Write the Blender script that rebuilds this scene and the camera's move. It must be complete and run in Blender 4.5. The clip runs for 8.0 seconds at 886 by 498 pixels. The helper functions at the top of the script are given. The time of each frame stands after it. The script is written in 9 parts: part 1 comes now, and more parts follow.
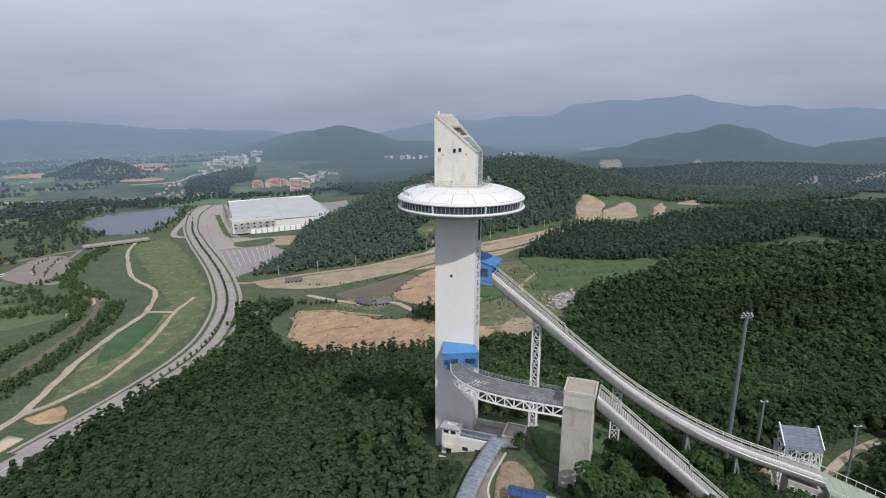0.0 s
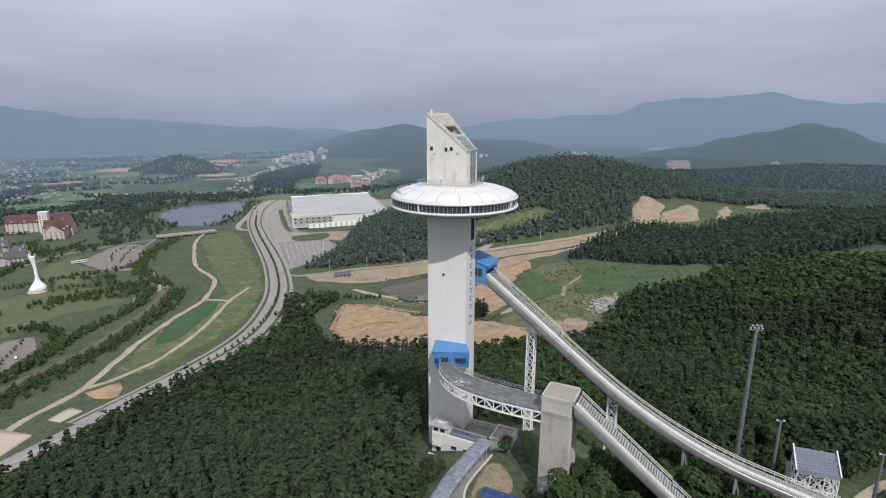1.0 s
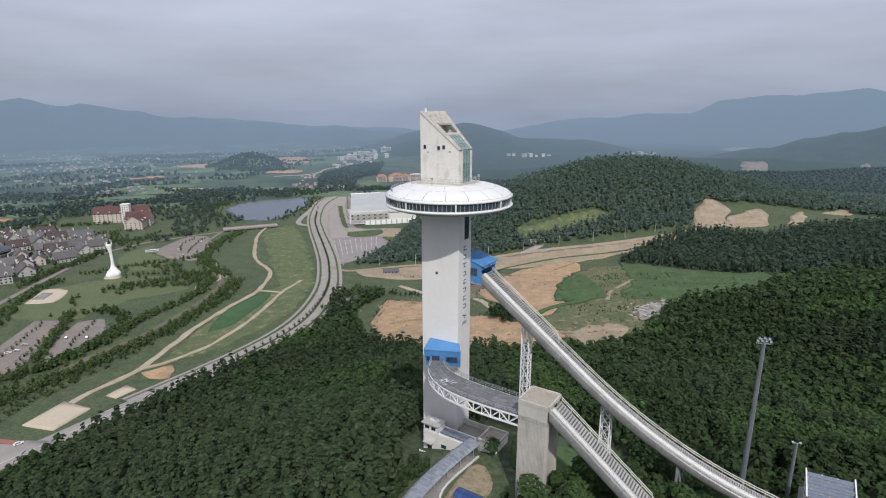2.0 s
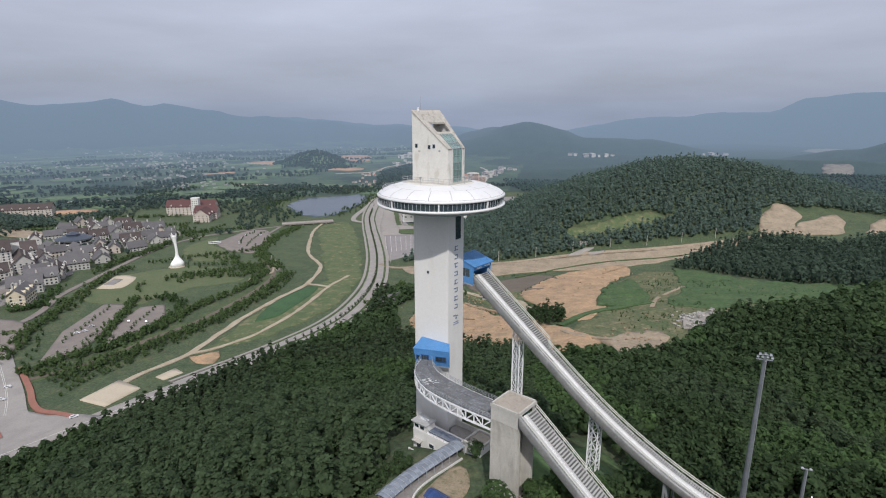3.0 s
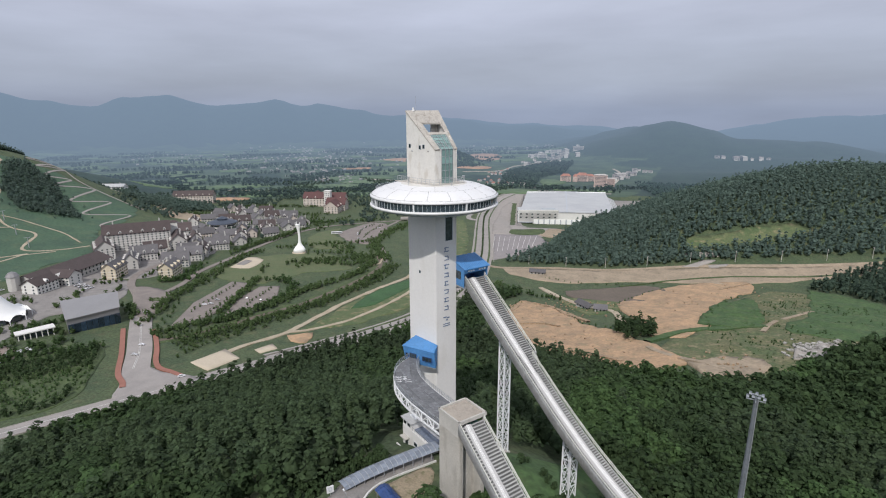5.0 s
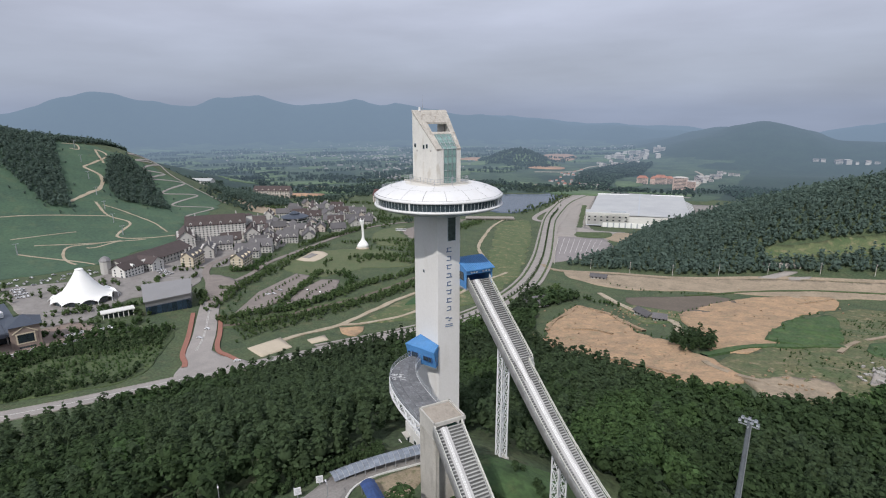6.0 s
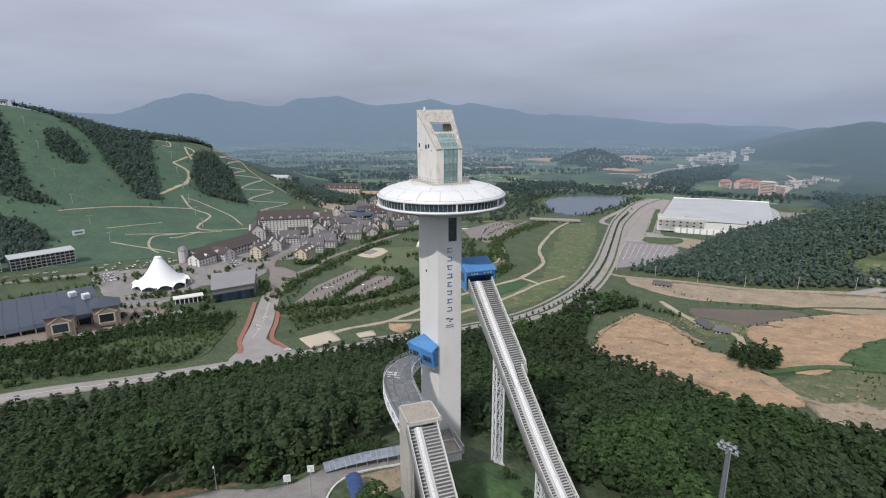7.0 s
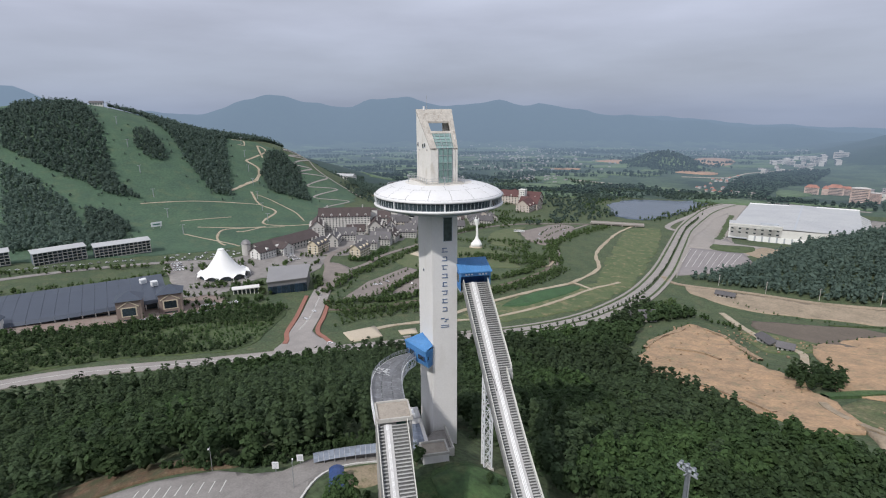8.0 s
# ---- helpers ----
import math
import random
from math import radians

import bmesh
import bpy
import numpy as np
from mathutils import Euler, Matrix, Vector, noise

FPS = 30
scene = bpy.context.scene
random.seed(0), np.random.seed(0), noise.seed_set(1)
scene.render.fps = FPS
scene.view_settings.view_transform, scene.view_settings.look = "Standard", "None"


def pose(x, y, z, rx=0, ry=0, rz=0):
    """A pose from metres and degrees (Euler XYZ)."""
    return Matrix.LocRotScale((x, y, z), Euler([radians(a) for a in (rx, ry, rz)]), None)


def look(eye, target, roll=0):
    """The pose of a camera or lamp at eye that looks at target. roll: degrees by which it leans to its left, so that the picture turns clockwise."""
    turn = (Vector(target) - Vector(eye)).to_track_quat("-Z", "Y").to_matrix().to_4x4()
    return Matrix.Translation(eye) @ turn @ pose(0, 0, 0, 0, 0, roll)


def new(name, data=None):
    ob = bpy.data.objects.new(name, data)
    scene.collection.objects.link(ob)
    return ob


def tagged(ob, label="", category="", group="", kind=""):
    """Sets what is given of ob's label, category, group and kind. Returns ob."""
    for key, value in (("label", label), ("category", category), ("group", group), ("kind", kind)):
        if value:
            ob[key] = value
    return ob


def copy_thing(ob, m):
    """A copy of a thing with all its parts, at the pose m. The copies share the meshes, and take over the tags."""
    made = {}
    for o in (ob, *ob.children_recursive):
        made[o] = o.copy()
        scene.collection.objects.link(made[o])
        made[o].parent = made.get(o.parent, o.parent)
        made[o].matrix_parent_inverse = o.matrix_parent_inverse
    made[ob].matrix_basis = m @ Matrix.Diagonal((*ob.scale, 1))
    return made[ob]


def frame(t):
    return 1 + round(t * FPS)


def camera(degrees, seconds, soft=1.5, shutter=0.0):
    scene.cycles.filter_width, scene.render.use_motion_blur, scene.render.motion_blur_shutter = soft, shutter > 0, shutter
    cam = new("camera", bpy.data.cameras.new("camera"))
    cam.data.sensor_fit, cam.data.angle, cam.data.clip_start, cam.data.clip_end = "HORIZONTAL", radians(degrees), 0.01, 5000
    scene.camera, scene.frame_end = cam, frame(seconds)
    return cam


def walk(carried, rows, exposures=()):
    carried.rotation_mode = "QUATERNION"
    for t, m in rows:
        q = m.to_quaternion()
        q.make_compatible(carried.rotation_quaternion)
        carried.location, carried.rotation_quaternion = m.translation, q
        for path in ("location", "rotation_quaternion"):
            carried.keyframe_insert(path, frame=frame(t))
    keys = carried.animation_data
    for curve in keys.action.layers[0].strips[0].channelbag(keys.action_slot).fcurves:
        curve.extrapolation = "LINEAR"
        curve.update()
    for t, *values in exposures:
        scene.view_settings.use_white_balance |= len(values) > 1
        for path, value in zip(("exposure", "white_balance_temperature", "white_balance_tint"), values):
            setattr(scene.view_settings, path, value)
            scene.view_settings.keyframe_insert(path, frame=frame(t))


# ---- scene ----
cam = camera(79.6, 8.0, soft=1.1)
METRES, EYE, TILT, LEAN, TURN = 135.0, 166.5, 0.0, 0.0, 0.0
ROWS = [
    (0.0, 0.0, 0.0, 0.0, 0.01, -14.03, -0.05),
    (0.5, 0.0623, 0.0008, 0.0002, 3.47, -14.11, -0.06),
    (1.0, 0.1247, 0.0051, 0.0006, 6.83, -14.18, -0.05),
    (1.5, 0.1864, 0.0136, -0.0002, 10.36, -14.23, 0.0),
    (3.0, 0.3655, 0.0667, -0.0006, 20.44, -14.38, 0.06),
    (3.5, 0.4232, 0.0913, 0.0002, 24.24, -14.39, 0.1),
    (4.0, 0.4793, 0.1196, 0.0007, 28.27, -14.41, 0.14),
    (4.5, 0.5334, 0.151, 0.0013, 31.48, -14.44, 0.16),
    (6.0, 0.6797, 0.268, 0.0014, 43.01, -14.51, 0.17),
    (6.5, 0.7223, 0.3135, 0.0013, 47.24, -14.53, 0.22),
    (7.0, 0.7628, 0.3619, 0.0009, 50.96, -14.5, 0.22),
    (7.5, 0.7996, 0.4122, -0.0008, 54.76, -14.46, 0.24),
    (8.0, 0.8332, 0.4648, -0.0017, 58.28, -14.41, 0.27),
]
walk(cam, [(t, pose(0, 0, EYE, TILT, LEAN, TURN) @ pose(METRES * x, METRES * y, METRES * z, 90 + pitch, roll, yaw)) for t, x, y, z, yaw, pitch, roll in ROWS])
U = Vector((0.941, -0.339, 0))          # the way both in-runs go down
V = Vector((0.339, 0.941, 0))           # across them
Z = Vector((0, 0, 1))

# ---- world and sun ----
SUN_AZ, SUN_EL = 157.5, 46.0            # degrees clockwise from +y, and above the horizon
world = bpy.data.worlds.new("World")
scene.world = world
world.use_nodes = True
wn, wl = world.node_tree.nodes, world.node_tree.links
wn.clear()
sky = wn.new("ShaderNodeTexSky")
sky.sky_type, sky.sun_disc = "NISHITA", False
sky.sun_elevation, sky.sun_rotation = radians(SUN_EL), radians(SUN_AZ)
sky.air_density, sky.dust_density, sky.altitude = 1.5, 4.0, 800
dim = wn.new("ShaderNodeMix")
dim.data_type, dim.blend_type = "RGBA", "MULTIPLY"
dim.inputs["Factor"].default_value = 1.0
wl.new(sky.outputs["Color"], dim.inputs["A"])
dim.inputs["B"].default_value = (0.1, 0.1, 0.1, 1)
way = wn.new("ShaderNodeTexCoord")
split = wn.new("ShaderNodeSeparateXYZ")
wl.new(way.outputs["Generated"], split.inputs[0])
veil = wn.new("ShaderNodeValToRGB")
veil.color_ramp.elements[0].position, veil.color_ramp.elements[0].color = 0.0, (0.29, 0.34, 0.46, 1)
veil.color_ramp.elements[1].position, veil.color_ramp.elements[1].color = 1.0, (0.64, 0.66, 0.76, 1)
for at, colour in ((0.05, (0.345, 0.39, 0.50, 1)), (0.15, (0.45, 0.48, 0.60, 1)), (0.27, (0.57, 0.60, 0.71, 1))):
    veil.color_ramp.elements.new(at).color = colour
wl.new(split.outputs["Z"], veil.inputs["Fac"])
stretch = wn.new("ShaderNodeMapping")
stretch.inputs["Scale"].default_value = (1.0, 1.0, 5.5)
wl.new(way.outputs["Generated"], stretch.inputs["Vector"])
cloud = wn.new("ShaderNodeTexNoise")
cloud.inputs["Scale"].default_value, cloud.inputs["Detail"].default_value = 2.6, 6.0
cloud.inputs["Roughness"].default_value = 0.52
wl.new(stretch.outputs["Vector"], cloud.inputs["Vector"])
lift = wn.new("ShaderNodeMapRange")
lift.inputs["From Min"].default_value, lift.inputs["From Max"].default_value = 0.3, 0.72
lift.inputs["To Min"].default_value, lift.inputs["To Max"].default_value = 0.97, 1.24
wl.new(cloud.outputs["Fac"], lift.inputs["Value"])
puff = wn.new("ShaderNodeMix")
puff.data_type, puff.blend_type = "RGBA", "MULTIPLY"
puff.inputs["Factor"].default_value = 1.0
wl.new(veil.outputs["Color"], puff.inputs["A"])
wl.new(lift.outputs["Result"], puff.inputs["B"])
cover = wn.new("ShaderNodeMix")
cover.data_type = "RGBA"
cover.inputs["Factor"].default_value = 0.9
wl.new(dim.outputs["Result"], cover.inputs["A"])
wl.new(puff.outputs["Result"], cover.inputs["B"])
back = wn.new("ShaderNodeBackground")
wl.new(cover.outputs["Result"], back.inputs["Color"])
wl.new(back.outputs[0], wn.new("ShaderNodeOutputWorld").inputs[0])

sun_data = bpy.data.lights.new("sun", "SUN")
sun_data.energy, sun_data.angle, sun_data.color = 2.9, radians(1.2), (1.0, 0.965, 0.93)
sun = new("sun", sun_data)
sun.matrix_world = look((0, 0, 300), Vector((0, 0, 300)) - Vector((math.sin(radians(SUN_AZ)) * math.cos(radians(SUN_EL)), math.cos(radians(SUN_AZ)) * math.cos(radians(SUN_EL)), math.sin(radians(SUN_EL)))))


# ---- materials ----
def mat(name, colour, rough=0.7, metal=0.0, vary=0.25, grain=0.4, coarse=8.0, bump=0.15, tint=None, stain=None, spec=0.5, each=0.0, island=0.0, wave=None):
    """A surface in two scales of noise. grain and coarse: metres of the fine and the wide pattern; tint: a second colour in wide patches;
    stain: (colour, amount); each: brightness by object; island: brightness by loose piece; wave: (metres, depth, axis) of corrugation."""
    m = bpy.data.materials.new(name)
    m.use_nodes = True
    n, l = m.node_tree.nodes, m.node_tree.links
    p = n["Principled BSDF"]
    p.inputs["Roughness"].default_value, p.inputs["Metallic"].default_value = rough, metal
    p.inputs["Specular IOR Level"].default_value = spec
    place = n.new("ShaderNodeNewGeometry")
    fine, wide = n.new("ShaderNodeTexNoise"), n.new("ShaderNodeTexNoise")
    for node, size, detail in ((fine, grain, 4.0), (wide, coarse, 5.0)):
        node.inputs["Scale"].default_value, node.inputs["Detail"].default_value = 1.0 / size, detail
        node.inputs["Roughness"].default_value = 0.6
        l.new(place.outputs["Position"], node.inputs["Vector"])
    base = n.new("ShaderNodeMix")
    base.data_type = "RGBA"
    base.inputs["A"].default_value = (*colour, 1)
    base.inputs["B"].default_value = (*(tint or [c * (1 - vary) for c in colour]), 1)
    ramp = n.new("ShaderNodeMapRange")
    ramp.inputs["From Min"].default_value, ramp.inputs["From Max"].default_value = 0.38, 0.64
    l.new(wide.outputs["Fac"], ramp.inputs["Value"])
    l.new(ramp.outputs["Result"], base.inputs["Factor"])
    out = base.outputs["Result"]
    if stain:
        spots = n.new("ShaderNodeTexNoise")
        spots.inputs["Scale"].default_value, spots.inputs["Detail"].default_value = 2.3 / coarse, 8.0
        move = n.new("ShaderNodeMapping")
        move.inputs["Location"].default_value, move.inputs["Scale"].default_value = (31, 17, 5), (1, 1, 0.35)
        l.new(place.outputs["Position"], move.inputs["Vector"])
        l.new(move.outputs["Vector"], spots.inputs["Vector"])
        cut = n.new("ShaderNodeMapRange")
        cut.inputs["From Min"].default_value, cut.inputs["From Max"].default_value = 0.54, 0.7
        cut.inputs["To Max"].default_value = stain[1]
        l.new(spots.outputs["Fac"], cut.inputs["Value"])
        mix = n.new("ShaderNodeMix")
        mix.data_type = "RGBA"
        l.new(cut.outputs["Result"], mix.inputs["Factor"])
        l.new(out, mix.inputs["A"])
        mix.inputs["B"].default_value = (*stain[0], 1)
        out = mix.outputs["Result"]
    shade = n.new("ShaderNodeMapRange")
    shade.inputs["From Min"].default_value, shade.inputs["From Max"].default_value = 0.3, 0.7
    shade.inputs["To Min"].default_value, shade.inputs["To Max"].default_value = 1 - vary, 1 + vary
    l.new(fine.outputs["Fac"], shade.inputs["Value"])
    value = shade.outputs["Result"]
    for source, amount in ((n.new("ShaderNodeObjectInfo").outputs["Random"], each), (place.outputs["Random Per Island"], island)):
        if amount:
            step = n.new("ShaderNodeMapRange")
            step.inputs["To Min"].default_value, step.inputs["To Max"].default_value = 1 - amount, 1 + amount
            l.new(source, step.inputs["Value"])
            times = n.new("ShaderNodeMath")
            times.operation = "MULTIPLY"
            l.new(value, times.inputs[0])
            l.new(step.outputs["Result"], times.inputs[1])
            value = times.outputs[0]
    last = n.new("ShaderNodeMix")
    last.data_type, last.blend_type = "RGBA", "MULTIPLY"
    last.inputs["Factor"].default_value = 1.0
    l.new(out, last.inputs["A"])
    l.new(value, last.inputs["B"])
    l.new(last.outputs["Result"], p.inputs["Base Color"])
    if bump:
        relief = n.new("ShaderNodeBump")
        relief.inputs["Strength"].default_value, relief.inputs["Distance"].default_value = bump, grain * 0.5
        l.new(fine.outputs["Fac"], relief.inputs["Height"])
        l.new(relief.outputs["Normal"], p.inputs["Normal"])
    return m


def glass(name, colour, rough=0.06):
    """A dark window: what shows is mostly its reflection."""
    m = mat(name, colour, rough, 0.0, 0.3, 0.8, 3.0, 0.0, spec=0.8, each=0.35)
    return m


M_CONC_WHITE = mat("white_painted_concrete", (0.70, 0.685, 0.665), 0.75, 0, 0.035, 0.5, 9.0, 0.05, stain=((0.55, 0.52, 0.47), 0.35))
M_CONC_HEAD = mat("weathered_white_concrete", (0.67, 0.65, 0.61), 0.8, 0, 0.06, 0.4, 3.0, 0.08, stain=((0.45, 0.40, 0.33), 0.5))
M_CONC = mat("grey_concrete", (0.50, 0.48, 0.44), 0.85, 0, 0.12, 0.25, 4.0, 0.15, stain=((0.3, 0.28, 0.25), 0.45))
M_CONC_ROOF = mat("stained_roof_concrete", (0.46, 0.43, 0.385), 0.9, 0, 0.2, 0.3, 2.0, 0.2, stain=((0.2, 0.17, 0.14), 0.6))
M_PANEL = mat("white_sheet_metal", (0.71, 0.71, 0.71), 0.42, 0.0, 0.03, 0.6, 5.0, 0.02, stain=((0.6, 0.58, 0.55), 0.3), each=0.02)
M_DARK = mat("dark_joint", (0.05, 0.05, 0.05), 0.8)
M_SEAM = mat("weathered_grey_seam", (0.20, 0.195, 0.19), 0.8)
M_FRAME = mat("white_window_frame", (0.72, 0.73, 0.74), 0.5, 0, 0.05, 0.5, 3, 0)
M_UNDER = mat("grey_soffit", (0.42, 0.45, 0.48), 0.6, 0, 0.06, 0.8, 4.0, 0.03)
M_GLASS = glass("dark_window_glass", (0.035, 0.05, 0.06))
M_GREEN_GLASS = mat("green_tinted_glass", (0.20, 0.31, 0.29), 0.1, 0, 0.1, 0.8, 3.0, 0.0, spec=0.8, each=0.25)
M_BLUE = mat("blue_sheet_metal", (0.085, 0.255, 0.53), 0.5, 0, 0.12, 0.4, 3.0, 0.03, stain=((0.10, 0.27, 0.58), 0.4))
M_SIGN = mat("slate_blue_sign", (0.12, 0.17, 0.27), 0.5, 0, 0.05, 0.5, 3.0, 0.0)
M_STEEL_WHITE = mat("white_painted_steel", (0.75, 0.76, 0.77), 0.5, 0, 0.06, 0.5, 5.0, 0.0)
M_STEEL = mat("galvanised_steel", (0.46, 0.48, 0.50), 0.42, 0.55, 0.15, 0.3, 2.0, 0.05)
M_CLAD = mat("ribbed_metal_cladding", (0.50, 0.50, 0.49), 0.45, 0.25, 0.12, 0.3, 3.0, 0.08, stain=((0.32, 0.31, 0.29), 0.4))
M_TRACK = mat("white_track_cover", (0.80, 0.80, 0.79), 0.38, 0, 0.06, 0.5, 3.0, 0.03)
M_STEP = mat("grey_grating_step", (0.40, 0.40, 0.385), 0.6, 0.0, 0.15, 0.2, 2.0, 0.1, each=0.12)
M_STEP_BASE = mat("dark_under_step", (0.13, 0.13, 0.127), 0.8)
M_RAIL = mat("pale_rail_panel", (0.62, 0.62, 0.56), 0.6, 0, 0.1, 0.4, 3.0, 0.05)
M_DECK = mat("grey_deck_plate", (0.17, 0.175, 0.185), 0.6, 0.1, 0.25, 0.35, 1.6, 0.12, stain=((0.36, 0.37, 0.39), 0.5), each=0.15)
M_ASPHALT = mat("worn_asphalt", (0.27, 0.25, 0.235), 0.9, 0, 0.14, 0.6, 12.0, 0.1, tint=(0.32, 0.295, 0.275))
M_PATH = mat("pale_dirt_path", (0.40, 0.345, 0.26), 0.95, 0, 0.15, 1.2, 12.0, 0.1, tint=(0.33, 0.27, 0.19))
M_PAVE = mat("concrete_paving", (0.26, 0.245, 0.23), 0.9, 0, 0.15, 0.5, 7.0, 0.1, tint=(0.21, 0.195, 0.185), stain=((0.16, 0.15, 0.14), 0.4))
M_RED_PAVE = mat("red_brick_pavement", (0.30, 0.135, 0.10), 0.9, 0, 0.12, 0.5, 8.0, 0.05)
M_MARK = mat("white_road_paint", (0.62, 0.61, 0.58), 0.8, 0, 0.1, 0.6, 5.0, 0.0)
M_SAND = mat("pale_sand", (0.50, 0.43, 0.33), 0.95, 0, 0.08, 1.0, 12.0, 0.1)
M_SOIL = mat("bare_orange_soil", (0.43, 0.285, 0.17), 0.95, 0, 0.2, 1.4, 11.0, 0.6, tint=(0.29, 0.205, 0.13), stain=((0.24, 0.20, 0.12), 0.75))
M_PALE_SOIL = mat("pale_graded_soil", (0.33, 0.265, 0.19), 0.95, 0, 0.18, 1.8, 14.0, 0.35, tint=(0.26, 0.21, 0.15), stain=((0.17, 0.15, 0.10), 0.5))
M_DARK_SOIL = mat("damp_ploughed_soil", (0.14, 0.115, 0.09), 0.95, 0, 0.15, 2.0, 22.0, 0.2)
M_GRASS = mat("rough_grass", (0.070, 0.095, 0.044), 0.95, 0, 0.42, 1.6, 18.0, 0.5, tint=(0.048, 0.074, 0.036), stain=((0.115, 0.11, 0.06), 0.5))
M_GRASS_DARK = mat("deep_green_crop", (0.045, 0.105, 0.04), 0.95, 0, 0.22, 1.5, 18.0, 0.2)
M_LOT = mat("brownish_lot_paving", (0.23, 0.20, 0.18), 0.9, 0, 0.14, 0.5, 10.0, 0.1, tint=(0.19, 0.165, 0.15))
M_LOT_PALE = mat("worn_lot_paving", (0.255, 0.235, 0.23), 0.9, 0, 0.1, 0.6, 14.0, 0.05, tint=(0.225, 0.205, 0.205))
M_LAWN = mat("pale_lawn", (0.108, 0.124, 0.06), 0.95, 0, 0.2, 1.5, 14.0, 0.2, tint=(0.085, 0.115, 0.05))
M_SKI = mat("ski_slope_grass", (0.058, 0.108, 0.062), 0.95, 0, 0.25, 3.0, 40.0, 0.2, tint=(0.044, 0.085, 0.054), stain=((0.085, 0.118, 0.064), 0.6))
M_PALE_PAVE = mat("pale_concrete_edge", (0.31, 0.285, 0.26), 0.9, 0, 0.1, 0.5, 9.0, 0.05)
M_STREAM = mat("shrubby_stream_bed", (0.05, 0.075, 0.03), 0.95, 0, 0.3, 1.5, 12.0, 0.4, tint=(0.075, 0.105, 0.04))
M_MEADOW = mat("mown_meadow", (0.105, 0.126, 0.056), 0.95, 0, 0.34, 1.4, 16.0, 0.25, tint=(0.068, 0.104, 0.042), stain=((0.24, 0.20, 0.115), 0.75))
M_REDDISH = mat("reddish_paving", (0.23, 0.17, 0.145), 0.9, 0, 0.15, 0.8, 9.0, 0.05, tint=(0.24, 0.21, 0.18))
M_SCRUB = mat("olive_scrub_grass", (0.125, 0.125, 0.062), 0.95, 0, 0.38, 1.6, 13.0, 0.4, tint=(0.072, 0.10, 0.042), stain=((0.27, 0.22, 0.14), 0.7))
M_FRESH = mat("fresh_green_field", (0.060, 0.108, 0.036), 0.95, 0, 0.35, 2.0, 14.0, 0.4, tint=(0.042, 0.084, 0.030), stain=((0.13, 0.13, 0.06), 0.4))
M_WATER = mat("grey_lake_water", (0.075, 0.10, 0.135), 0.22, 0, 0.08, 6.0, 60.0, 0.05, tint=(0.06, 0.085, 0.11), spec=0.2)


def leaf_mat(name, colour, tint, piece=0.14):
    m = mat(name, colour, 0.75, 0, 0.2, 0.9, 14.0, 0.0, tint=tint, spec=0.15, island=piece, each=0.15)
    n, l = m.node_tree.nodes, m.node_tree.links
    p, thin, mix = n["Principled BSDF"], n.new("ShaderNodeBsdfTranslucent"), n.new("ShaderNodeMixShader")
    l.new(p.inputs["Base Color"].links[0].from_socket, thin.inputs["Color"])
    mix.inputs[0].default_value = 0.5
    l.new(p.outputs[0], mix.inputs[1])
    l.new(thin.outputs[0], mix.inputs[2])
    l.new(mix.outputs[0], n["Material Output"].inputs[0])
    return m


M_LEAF = leaf_mat("broad_leaves", (0.070, 0.112, 0.048), (0.056, 0.092, 0.042), 0.34)
M_PINE = leaf_mat("pine_needles", (0.074, 0.110, 0.054), (0.060, 0.092, 0.049), 0.3)
M_BUSH = leaf_mat("fresh_leaves", (0.080, 0.134, 0.050), (0.066, 0.114, 0.046), 0.34)
# Leaves paler and bluer: haze over the middle hills is put into the colour.
M_HAZE_WOOD = leaf_mat("distant_leaves", (0.116, 0.164, 0.134), (0.098, 0.144, 0.120), 0.16)
M_BELT = leaf_mat("sunlit_young_leaves", (0.108, 0.160, 0.064), (0.084, 0.130, 0.054), 0.25)
M_SPRUCE = leaf_mat("bluish_conifer_needles", (0.092, 0.138, 0.100), (0.076, 0.118, 0.086))
M_BARK = mat("brown_bark", (0.12, 0.085, 0.06), 0.95, 0, 0.3, 0.3, 1.0, 0.3)


